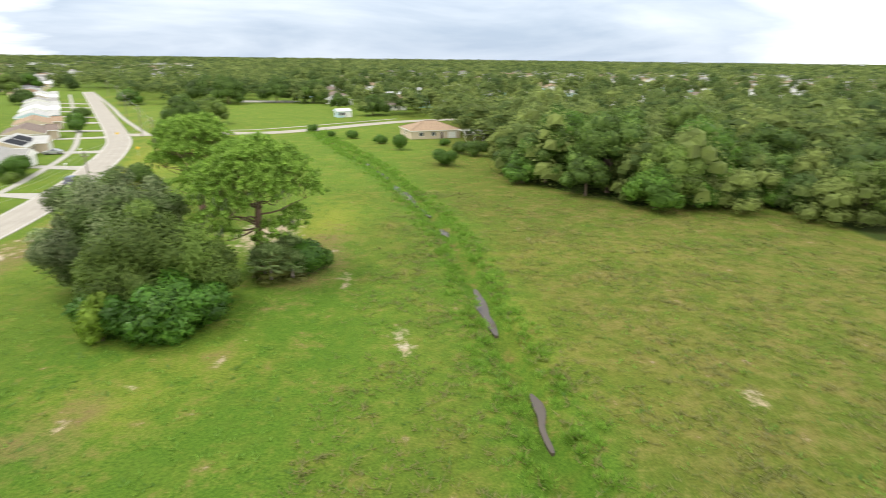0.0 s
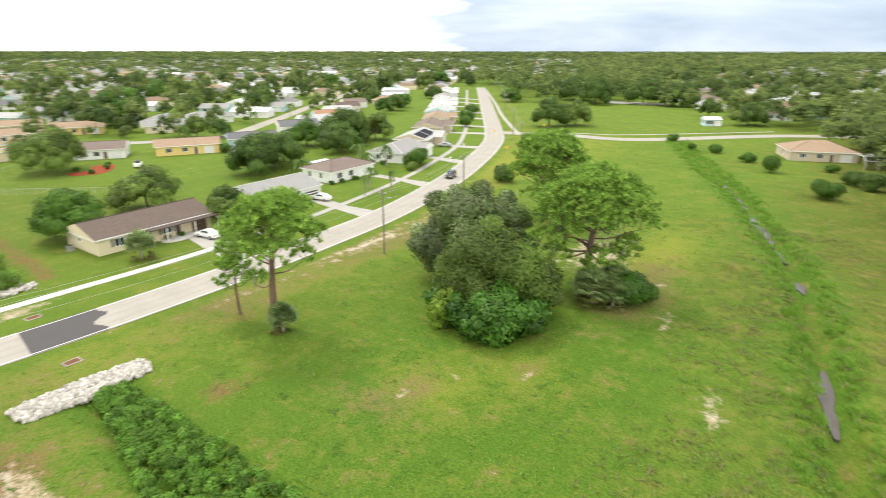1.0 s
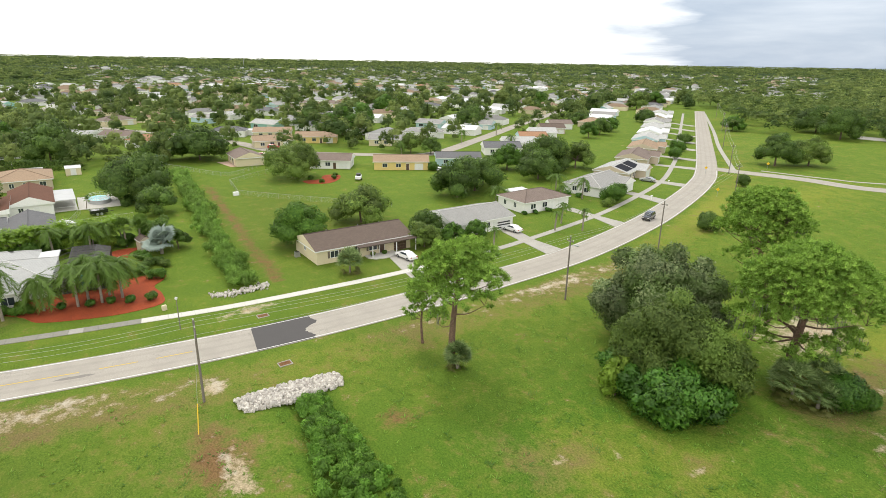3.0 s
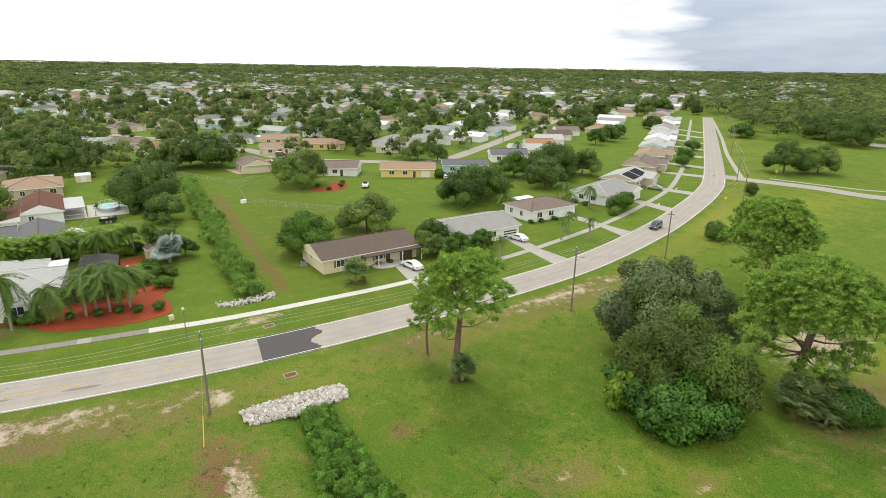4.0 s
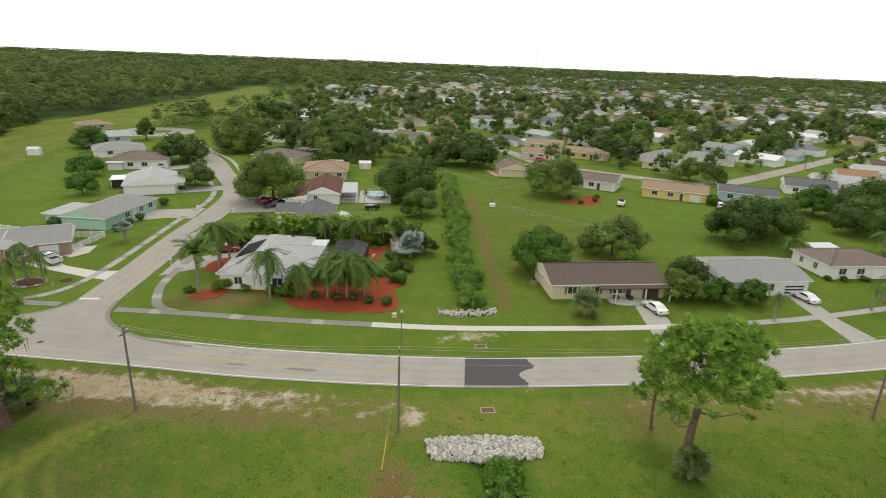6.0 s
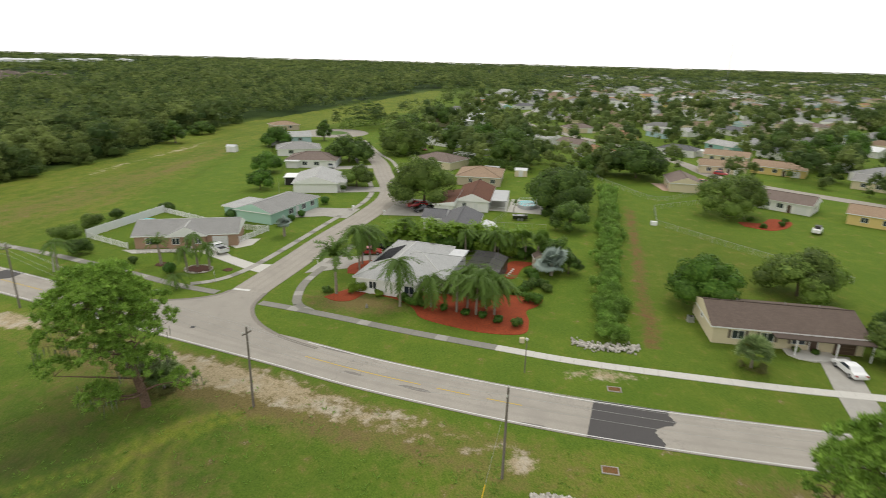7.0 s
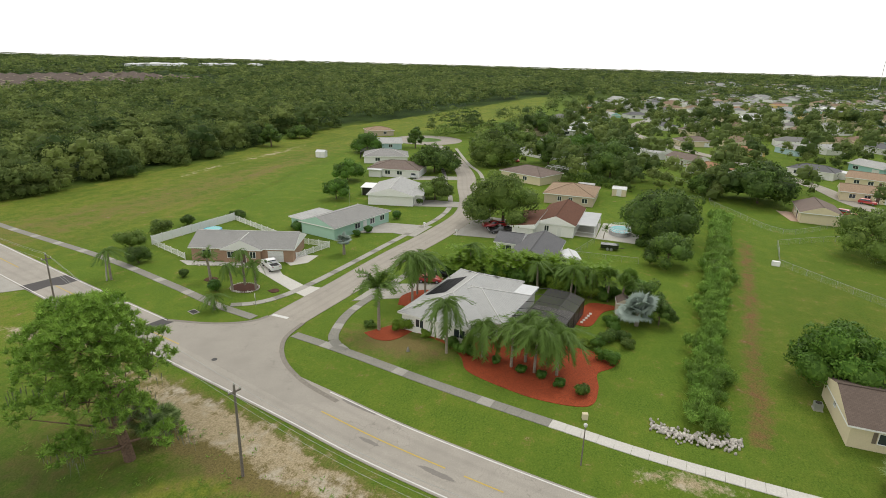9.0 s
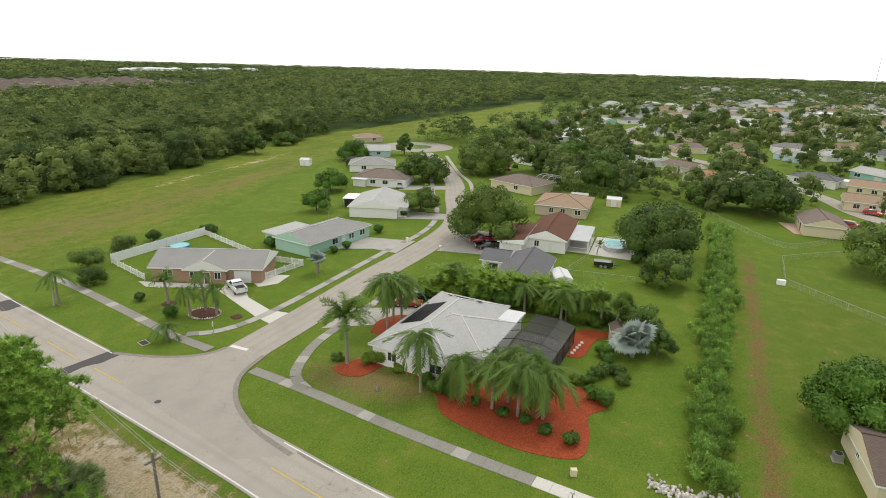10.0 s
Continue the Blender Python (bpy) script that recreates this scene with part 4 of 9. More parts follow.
def oak_parts(parent, seed, h, rad, count, size, material, bark, low=0.18, lumps=22, flat=0.8, label=""):
    """A broad tree: short forked trunk, limbs and a heaped crown."""
    r = np.random.default_rng(seed)
    ls = []
    for k in range(lumps):
        a, u = r.random() * 2 * math.pi, math.sqrt(r.random())
        q = u * rad * 0.78
        zt = h * (low + (0.92 - low) * (1 - (u ** 2) * 0.62))
        z = zt * (0.55 + 0.37 * r.random()) if k % 3 else zt * 0.86
        ls.append((q * math.cos(a), q * math.sin(a), max(z, h * low + 0.4), rad * (0.24 + 0.16 * r.random())))
    bm = bmesh.new()
    fork = wood(bm, r, (0, 0, -0.2), (0.1 * rad * r.normal() * 0.3, 0, h * 0.3), 0.028 * h, 0.022 * h, 0.05, 9)
    for l in ls[:9]:
        wood(bm, r, fork, (l[0] * 0.9, l[1] * 0.9, l[2]), 0.013 * h, 0.003 * h, 0.25, 6)
    part("trunk", bm, bark, parent)
    fine = list(ls)
    for l in ls:
        for k in range(3):
            d = unit(r.normal(size=3) + (0, 0, 0.35))
            fine.append((l[0] + d[0] * l[3] * 0.8, l[1] + d[1] * l[3] * 0.8, max(h * low + 0.3, l[2] + d[2] * l[3] * 0.75), l[3] * (0.36 + 0.2 * r.random())))
    quads, tone = lump_cloud(r, fine, count, size, flat, core=len(ls))
    quick("crown", quads, material, parent, label, tone)


def tree(name, x, y, h, rad, seed, count=0, size=0.0, material="oak", low=0.18, label="dark green oak tree on a lawn", category="tree", group="", lumps=22, bark="bark"):
    t = thing(name, label, category, group, m=pose(x, y, 0, 0, 0, seed * 47 % 360))
    oak_parts(t, seed, h, rad, count or int(2500 + 170 * rad * rad), size or 0.2 + 0.016 * rad, M[material], M[bark], low, lumps)
    return t


def needle_puffs(r, centres, radii, per, length=0.34, width=0.036):
    """Round tufts of needles at the branch ends; the tone differs tuft by tuft."""
    out, tone = [], []
    body = np.array([[(sx, 0, 0), (0, sy, 0), (0, 0, sz)] for sx in (-1, 1) for sy in (-1, 1) for sz in (-1, 1)], float)
    for c, rr in zip(centres, radii):
        d = unit(r.normal(size=(per, 3)) + (0, 0, 0.5))
        p = np.asarray(c) + d * rr * (0.3 + 0.45 * r.random((per, 1))) * (1, 1, 0.8)
        g = unit(d + 0.25 * r.normal(size=(per, 3)) + (0, 0, 0.15))
        s = unit(np.cross(g, r.normal(size=(per, 3)))) * width
        l = length * (0.7 + 0.6 * r.random((per, 1)))
        out.append(np.stack([p - s, p + s, p + g * l], axis=1))
        out.append(np.asarray(c) + body * rr * 0.62)
        k = np.clip(0.5 + 0.2 * r.normal(), 0, 1)
        tone.append(np.clip(k + 0.1 * r.normal(size=per), 0, 1))
        tone.append(np.full(8, k))
    return np.concatenate(out), np.concatenate(tone)


def pine(name, x, y, h, rad, seed, label, base=0.42, clusters=400, per=38, lean=(0, 0), group="slash pines", trunk_r=0.26, low_limbs=4, moss=0, extra=(), full=1.0):
    """A slash pine: bent trunk, crooked limbs, and puffs of needles over an umbrella crown of several boughs."""
    t = thing(name, label, "pine tree", group, m=pose(x, y, 0))
    r = np.random.default_rng(seed)
    bm = bmesh.new()
    ss = np.linspace(0, 1, 9)
    pts = [np.array((lean[0] * s ** 1.5, lean[1] * s ** 1.5, h * 0.9 * s - 0.2 * (s == 0))) + (0.2 * math.sin(5 * s + seed), 0.2 * math.cos(4 * s + seed), 0) for s in ss]
    tube(bm, pts, [trunk_r * (1.3 - 0.98 * s) + 0.03 for s in ss], 10)

    def on_trunk(s):
        return np.array([np.interp(s, ss, [p[i] for p in pts]) for i in range(3)])

    # boughs: domes of puffs set over an umbrella
    boughs = []
    n = max(7, int(round(rad * 7.0 * full)))
    top = on_trunk(0.98)
    for k in range(n):
        u = math.sqrt((k + 0.4) / n)
        a = k * 2.39996 + 0.3 * r.normal()
        q = rad * 0.80 * u * (0.85 + 0.25 * r.random())
        drop = (1 - math.sqrt(max(0.0, 1 - u * u * 0.92)))
        z = h * 0.90 - drop * h * (1 - base) * 0.92 + 0.35 * r.normal()
        boughs.append((np.array((top[0] * 0.9 + q * math.cos(a), top[1] * 0.9 + q * math.sin(a), z)), rad * (0.22 + 0.09 * r.random()) + 0.3))
    for k in range(low_limbs):
        s0 = base * (0.78 + 0.12 * k) + 0.03
        a = seed * 1.7 + k * 2.1
        e = on_trunk(min(s0, 0.8)) + np.array((rad * 0.66 * math.cos(a), rad * 0.66 * math.sin(a), 0.3 + 0.6 * r.random()))
        boughs.append((e, rad * 0.20 + 0.25))
    for ex, ey, ez, er in extra:
        boughs.append((np.array((ex, ey, ez)), er))
    w = np.array([b[1] ** 2 for b in boughs])
    cen, rr = [], []
    for i, (c, br) in enumerate(boughs):
        s0 = max(base * 0.8, min(0.93, (c[2] - 0.26 * np.hypot(c[0] - top[0], c[1] - top[1]) - 0.9) / (h * 0.9)))
        end = wood(bm, r, on_trunk(s0), c - (0, 0, br * 0.35), 0.075 * trunk_r / 0.3 * (1.7 - s0), 0.03, 0.35, 6, 6)
        for j in range(max(3, int(clusters * w[i] / w.sum()))):
            d = unit(r.normal(size=3) + (0, 0, 0.75))
            d[2] = abs(d[2]) if r.random() < 0.82 else d[2]
            p = c + d * br * (0.72 + 0.36 * r.random()) * (1.15, 1.15, 0.7)
            cen.append(p)
            rr.append(0.32 + 0.18 * r.random())
            if j % 9 == 0:
                wood(bm, r, c - (0, 0, br * 0.35), p, 0.03, 0.012, 0.12, 4, 3)
    part("trunk", bm, M["pine_bark"], t)
    tri, tone = needle_puffs(r, cen, rr, per)
    quick("crown", tri, M["needle"], t, tone=tone)
    if moss:
        tri = []
        low = sorted(cen, key=lambda c: c[2])[:max(20, len(cen) // 4)]
        for k in range(moss):
            c = np.array(low[int(r.integers(0, len(low)))])
            for j in range(16):
                p = c + r.normal(size=3) * (0.55, 0.55, 0.25) - (0, 0, 0.2)
                v = unit(r.normal(size=3) * (1, 1, 0)) * 0.045
                tri.append((p - v, p + v, p + r.normal(size=3) * 0.08 - (0, 0, 0.6 + 1.1 * r.random())))
        tagged(quick("hanging_moss", tri, M["moss"], t), "grey hanging moss", kind="stuff")
    return t


def spiky_mound(name, x, y, h, rad, seed, label, fans=90, blade=0.75, material="palmetto", group="palmettos", stem=0.0, dead=0):
    """A palmetto or a low bushy palm: many small fans standing out of a mound, dry ones hanging at its foot."""
    r = np.random.default_rng(seed)
    t = thing(name, label, "palmetto" if stem == 0 else "palm", group, m=pose(x, y, 0))
    bm = bmesh.new()
    wood(bm, r, (0, 0, -0.1), (0, 0, max(0.4, h * 0.5)), 0.2, 0.14, 0.02, 8, 4)
    part("stem", bm, M["palm_bark"], t)

    def fan_set(n, up, mt, nm, lb):
        tri = []
        for k in range(n):
            d = unit(r.normal(size=3) + (0, 0, up))
            if up > 0:
                d[2] = abs(d[2])
            c = np.array((0, 0, h * 0.42)) + d * (rad * 0.82, rad * 0.82, h * 0.5) * (0.75 + 0.35 * r.random())
            c[2] = max(0.2, c[2])
            f = unit(d + 0.35 * r.normal(size=3))
            u = unit(np.cross(f, (0.1, 0.2, 1)))
            v = np.cross(u, f)
            for j in range(13):
                a = -1.9 + 3.8 * j / 12
                g = unit(f * math.cos(a) * 0.75 + u * math.sin(a) + v * 0.15 - np.array((0, 0, 0.25)))
                s = unit(np.cross(g, v + 0.2 * r.normal(size=3))) * 0.085
                b0 = c - g * 0.1
                tri.append((b0 - s, b0 + s, c + g * blade * (0.7 + 0.5 * r.random())))
        tagged(quick(nm, tri, M[mt], t, lb), kind="stuff")

    fan_set(fans, 0.7, material, "fronds", "")
    if dead:
        fan_set(dead, -0.9, "straw", "dry_fronds", "dry straw-coloured fronds")
    return t


def shrub(name, x, y, h, rad, seed, count=900, size=0.3, material="bright", label="rounded green shrub in a lawn", category="shrub", group="", lumps=7, z=0.0):
    r = np.random.default_rng(seed)
    ls = [(0, 0, h * 0.5, min(rad, h * 0.5) * 0.95)]
    for k in range(lumps):
        a, u = r.random() * 6.28, 0.35 + 0.4 * r.random()
        ls.append((u * rad * math.cos(a), u * rad * math.sin(a), h * (0.28 + 0.4 * r.random()), min(rad, h) * (0.3 + 0.16 * r.random())))
    t = thing(name, label, category, group, m=pose(x, y, z, 0, 0, seed * 31 % 360))
    bm = bmesh.new()
    for l in ls[:4]:
        wood(bm, r, (0, 0, -0.1), (l[0] * 0.6, l[1] * 0.6, l[2]), 0.05, 0.015, 0.05, 5, 3)
    part("stem", bm, M["bark"], t)
    quads, tone = lump_cloud(r, ls, int(count * 2.3), size * 0.58, 0.9, core=len(ls), share=0.66)
    quick("foliage", quads, M[material], t, "", tone * 0.5)
    return t


FRONDS = {}


def frond_mesh(kind):
    """One palm leaf: a bent rib with leaflets on both sides, or a fan."""
    if kind in FRONDS:
        return FRONDS[kind]
    r = np.random.default_rng(len(FRONDS) + 40)
    tri = []
    mat_name = {"queen": "palm", "date": "palm", "fan": "palm", "silver": "palm_blue", "small": "palm", "areca": "areca"}[kind]
    if kind in ("queen", "date", "small", "areca"):
        length, droop, n = {"queen": (3.3, 1.75, 28), "date": (2.9, 0.8, 24), "small": (1.5, 0.6, 16), "areca": (2.3, 0.9, 12)}[kind]
        leaf_len = {"queen": 0.95, "date": 0.5, "small": 0.42, "areca": 0.6}[kind]

        def rib(s):
            return np.array((length * s * (1 - 0.22 * droop * s), 0, length * (0.72 * s - droop * 0.92 * s * s)))

        for k in range(n):
            s0, s1 = 0.1 + 0.9 * k / n, 0.1 + 0.9 * (k + 1) / n
            p, q = rib(s0), rib(s1)
            for sd in (-1, 1):
                l = leaf_len * (0.55 + 0.6 * math.sin(math.pi * min(1, s0 * 0.9 + 0.1))) * (0.8 + 0.4 * r.random())
                d = unit(np.array((0.45, sd * 1.0, -1.0 if kind == "queen" else 0.12)) + 0.2 * r.normal(size=3))
                end = (p + q) / 2 + d * l
                end[2] -= 0.22 * l if kind == "queen" else 0.05
                tri.append((p, q, end))
        tri.append((np.array((0, -0.05, 0)), rib(0.1), np.array((0, 0.05, 0.0))))
    else:
        stalk, blade, spread, wide, n = (0.95, 1.1, 2.0, 0.13, 26) if kind == "silver" else (0.75, 0.95, 1.7, 0.045, 18)
        c = np.array((stalk, 0, stalk * 0.12))
        tri.append((np.array((0, -0.04, 0)), np.array((0, 0.04, 0)), c))
        for k in range(n):
            a = -spread + 2 * spread * k / (n - 1)
            d = np.array((math.cos(a), math.sin(a), 0.34 * math.cos(a * 0.8)))
            s = unit(np.cross(d, (0, 0, 1)))
            m = c + d * blade * 0.62
            tri.append((c, m - s * wide, m + s * wide))
            tri.append((m - s * wide, c + d * blade * (0.85 + 0.3 * r.random()) - np.array((0, 0, 0.3 * blade)), m + s * wide))
    index, verts, faces = {}, [], []
    for t3 in tri:
        face = []
        for p in t3:
            key = tuple(round(float(v), 4) for v in p)
            if key not in index:
                index[key] = len(verts)
                verts.append(key)
            face.append(index[key])
        faces.append(face)
    me = bpy.data.meshes.new("frond")
    me.from_pydata(verts, [], faces)
    me.materials.append(M[mat_name])
    FRONDS[kind] = me
    return me


def palm(name, x, y, h, kind="queen", seed=0, count=16, label="slender palm with drooping feathery fronds", scale=1.0, group="palms", z=0.0, lean=0.25):
    r = np.random.default_rng(seed + 900)
    t = thing(name, label, "palm", group, m=pose(x, y, z))
    stem = max(0.15, h - (1.1 if kind in ("queen", "date") else 0.5) * scale)
    bm = bmesh.new()
    lx, ly = lean * r.normal(), lean * r.normal()
    ns = 7
    w0 = {"queen": 0.16, "date": 0.2, "fan": 0.16, "silver": 0.25, "small": 0.09, "areca": 0.1}[kind]
    pts = [(lx * s * s, ly * s * s, stem * s - 0.1 * (s == 0)) for s in np.linspace(0, 1, ns)]
    tube(bm, pts, [w0 * (1.25 - 0.35 * s) for s in np.linspace(0, 1, ns)], 8)
    part("trunk", bm, M["palm_bark"], t)
    me = frond_mesh(kind)
    for k in range(count):
        ob = new("frond", me)
        ob.parent = t
        up = r.random() ** 0.8
        pitch = (16 - 66 * up) if kind in ("queen", "date", "small", "areca") else ((26 - 100 * up) if kind == "fan" else (52 - 125 * up))
        s = scale * ((0.6 + 0.7 * r.random()) if kind == "silver" else (0.82 + 0.36 * r.random()))
        twist = 26 if kind == "silver" else 12
        ob.matrix_basis = pose(pts[-1][0], pts[-1][1], stem, 0, 0, k * 137.5 + 15 * r.normal()) @ pose(0, 0, 0, twist * r.normal(), pitch + 6 * r.normal(), 0) @ Matrix.Scale(s, 4)
    return t

# ---------------------------------------------------------------- houses
M["cream"] = surface("cream_stucco", (0.66, 0.58, 0.40), 0.92, 1.05, 6, 0.4, 0.9, bump=0.2, dist=0.01)
M["white_wall"] = surface("white_stucco", (0.80, 0.79, 0.765), 0.92, 1.04, 6, 0.4, 0.9, bump=0.2, dist=0.01)
M["tan_wall"] = surface("tan_brick", (0.38, 0.25, 0.17), 0.85, 1.1, 6, 0.4, 0.9, bump=0.3, dist=0.01)
M["mint_wall"] = surface("mint_stucco", (0.40, 0.60, 0.49), 0.93, 1.05, 6, 0.4, 0.9, bump=0.2, dist=0.01)
M["yellow_wall"] = surface("yellow_stucco", (0.70, 0.54, 0.21), 0.93, 1.05, 6, 0.4, 0.9, bump=0.2, dist=0.01)
M["beige_wall"] = surface("beige_stucco", (0.52, 0.44, 0.33), 0.93, 1.05, 6, 0.4, 0.9, bump=0.2, dist=0.01)
M["blue_wall"] = surface("pale_blue_stucco", (0.45, 0.60, 0.64), 0.93, 1.05, 6, 0.4, 0.9, bump=0.2, dist=0.01)
M["aqua_wall"] = surface("aqua_stucco", (0.34, 0.58, 0.55), 0.93, 1.05, 6, 0.4, 0.9, bump=0.2, dist=0.01)
M["garage"] = plain("garage_door_paint", (0.74, 0.74, 0.72), 0.5)
M["brown_door"] = plain("brown_door_paint", (0.10, 0.06, 0.04), 0.5)
M["shutter"] = plain("shutter_paint", (0.16, 0.13, 0.10), 0.6)
M["roof_brown"] = shingle("brown_shingles", (0.145, 0.110, 0.090))
M["roof_taupe"] = shingle("taupe_shingles", (0.21, 0.165, 0.14))
M["roof_grey"] = shingle("grey_shingles", (0.30, 0.295, 0.28), 0.93)
M["ridge_pale"] = surface("pale_ridge_caps", (0.56, 0.555, 0.53), 0.85, 1.08, 6, 0.8, 0.85, bump=0.1, dist=0.01)
M["roof_light"] = shingle("pale_grey_shingles", (0.43, 0.43, 0.415), 0.95)
M["roof_dark"] = shingle("dark_grey_shingles", (0.15, 0.15, 0.155), 0.85)
M["roof_rust"] = shingle("rust_brown_shingles", (0.150, 0.070, 0.045), 0.8)
M["roof_tan"] = shingle("tan_shingles", (0.34, 0.245, 0.165), 0.82)
M["roof_orange"] = shingle("orange_tiles", (0.36, 0.205, 0.12), 0.82)
M["roof_white"] = ribbed("white_metal_roof", (0.66, 0.67, 0.67))
M["roof_metal"] = ribbed("grey_metal_roof", (0.44, 0.45, 0.45), 0.5)
M["solar"] = plain("solar_panel", (0.014, 0.014, 0.017), 0.6, 0.0, 0.12)


def slope_uv(bm):
    """Lay roof courses level: u along the eave, v up the slope."""
    uv = bm.loops.layers.uv.verify()
    for f in bm.faces:
        n = f.normal
        e = Vector((-n.y, n.x, 0))
        e = e.normalized() if e.length > 1e-4 else Vector((1, 0, 0))
        v = n.cross(e)
        for l in f.loops:
            l[uv].uv = (l.vert.co.dot(e), l.vert.co.dot(v))


def roof_part(name, parent, x0, x1, y0, y1, z, rise, kind, mats, inset=None, over=0.45):
    """A closed roof over a rectangle, ridge along x: gable, hip, or one sided pent."""
    bm = bmesh.new()
    x0, x1, y0, y1 = x0 - over, x1 + over, y0 - over, y1 + over
    ym, t = (y0 + y1) / 2, 0.16
    lo = [bm.verts.new((x, y, z - 0.04)) for x, y in ((x0, y0), (x1, y0), (x1, y1), (x0, y1))]
    if kind == "flat":
        hi = [bm.verts.new((x, y, z + t + (rise if k in (2, 3) else 0))) for k, (x, y) in enumerate(((x0, y0), (x1, y0), (x1, y1), (x0, y1)))]
        tops = [hi]
    else:
        hi = [bm.verts.new((x, y, z + t)) for x, y in ((x0, y0), (x1, y0), (x1, y1), (x0, y1))]
        k = inset if inset is not None else min((y1 - y0) / 2, (x1 - x0) / 2 - 0.1)
        a, b = (x0, x1) if kind == "gable" else (x0 + k, x1 - k)
        if kind == "hip_left":
            a, b = x0 + k, x1
        if kind == "hip_right":
            a, b = x0, x1 - k
        ra, rb = bm.verts.new((a, ym, z + t + rise)), bm.verts.new((b, ym, z + t + rise))
        tops = [[hi[0], hi[1], rb, ra], [hi[2], hi[3], ra, rb]]
        ends = [[hi[3], hi[0], ra], [hi[1], hi[2], rb]]
    for f in tops:
        bm.faces.new(f)
    if kind != "flat":
        for f, end in zip(ends, ("left", "right")):
            g = bm.faces.new(f)
            if kind == "gable" or (kind == "hip_left" and end == "right") or (kind == "hip_right" and end == "left"):
                g.material_index = 2
    bm.faces.new(lo[::-1]).material_index = 1
    for i in range(4):
        bm.faces.new((lo[i], lo[(i + 1) % 4], hi[(i + 1) % 4], hi[i])).material_index = 1
    caps = []
    if kind != "flat":
        caps = [(ra.co.copy(), rb.co.copy())]
        if kind in ("hip", "hip_left"):
            caps += [(ra.co.copy(), hi[0].co.copy()), (ra.co.copy(), hi[3].co.copy())]
        if kind in ("hip", "hip_right"):
            caps += [(rb.co.copy(), hi[1].co.copy()), (rb.co.copy(), hi[2].co.copy())]
    bm.normal_update()
    slope_uv(bm)
    ob = part(name, bm, mats, parent)
    if caps:
        bm = bmesh.new()
        for p, q in caps:
            if (q - p).length > 0.3:
                tube(bm, [p, q], [0.11, 0.11], 4)
        part("ridge_cap", bm, M["ridge_pale"] if mats[0] in (M["roof_light"], M["roof_white"], M["roof_grey"]) else mats[0], ob)
    return ob


def wall_part(parent, x0, x1, y0, y1, h, material, name="wall"):
    bm = bmesh.new()
    box(bm, x0, x1, y0, y1, -0.1, h)
    return part(name, bm, material, parent)


class Side:
    """Places openings on one wall: F front, B back, L left end, R right end."""

    def __init__(self, parent, x0, x1, y0, y1):
        self.p, self.b = parent, (x0, x1, y0, y1)

    def slab(self, bm, side, u, w, z0, z1, depth, back=0.0):
        x0, x1, y0, y1 = self.b
        if side == "F":
            box(bm, u - w / 2, u + w / 2, y0 - depth, y0 - back + 0.02, z0, z1)
        elif side == "B":
            box(bm, u - w / 2, u + w / 2, y1 + back - 0.02, y1 + depth, z0, z1)
        elif side == "L":
            box(bm, x0 - depth, x0 - back + 0.02, u - w / 2, u + w / 2, z0, z1)
        else:
            box(bm, x1 + back - 0.02, x1 + depth, u - w / 2, u + w / 2, z0, z1)

    def window(self, side, u, w=1.4, z0=0.95, z1=2.1, shutters=None):
        bm = bmesh.new()
        t = 0.07
        self.slab(bm, side, u, w + 2 * t, z1, z1 + t, 0.06)
        self.slab(bm, side, u, w + 2 * t, z0 - t, z0, 0.09)
        for o in (-w / 2 - t / 2, w / 2 + t / 2, 0):
            self.slab(bm, side, u + o, t, z0, z1, 0.055)
        win = part("window", bm, M["white"], self.p)
        bm = bmesh.new()
        self.slab(bm, side, u, w, z0, z1, 0.02)
        part("pane", bm, M["glass"], win)
        if shutters:
            for o in (-w / 2 - 0.35, w / 2 + 0.35):
                bm = bmesh.new()
                self.slab(bm, side, u + o, 0.38, z0 - 0.05, z1 + 0.05, 0.05)
                part("shutter", bm, M[shutters], win)

    def door(self, side, u, w=0.95, h=2.05, material="brown_door"):
        bm = bmesh.new()
        self.slab(bm, side, u, w, 0.0, h, 0.04)
        d = part("door", bm, M[material], self.p)
        bm = bmesh.new()
        for o in (-w / 2 - 0.05, w / 2 + 0.05):
            self.slab(bm, side, u + o, 0.1, 0, h + 0.1, 0.06)
        self.slab(bm, side, u, w, h, h + 0.1, 0.06)
        part("frame", bm, M["white"], d)

    def garage(self, side, u, w=4.6, h=2.15, material="garage"):
        bm = bmesh.new()
        for k in range(4):
            self.slab(bm, side, u, w, h * k / 4 + 0.015, h * (k + 1) / 4 - 0.015, 0.05)
        part("garage_door", bm, M[material], self.p)


def house(label, x, y, rz, blocks, wall, roof, gable=None, group="houses", name="house"):
    """Blocks: (x0, x1, y0, y1, wall height, rise, roof kind, roof turned). Returns the thing and the openings' sides per block."""
    t = thing(name, label, "house", group, m=pose(x, y, 0, 0, 0, rz))
    out = []
    for k, (x0, x1, y0, y1, h, rise, kind, *more) in enumerate(blocks):
        wall_part(t, x0, x1, y0, y1, h, M[wall])
        rf = M[more[1]] if len(more) > 1 else M[roof]
        mats = (rf, M["white"], M[gable or wall])
        z = h - 0.004 * k
        if more and more[0]:
            ob = roof_part("roof", t, y0, y1, -x1, -x0, z, rise, kind, mats)
            ob.matrix_basis = pose(0, 0, 0, 0, 0, 90)
        else:
            roof_part("roof", t, x0, x1, y0, y1, z, rise, kind, mats)
        out.append(Side(t, x0, x1, y0, y1))
    return t, out


def extras(t, x, y, z, kind="vent"):
    bm = bmesh.new()
    tube(bm, [(x, y, z - 0.3), (x, y, z + 0.35)], [0.06, 0.06], 6)
    part("roof_vent", bm, M["steel"], t)


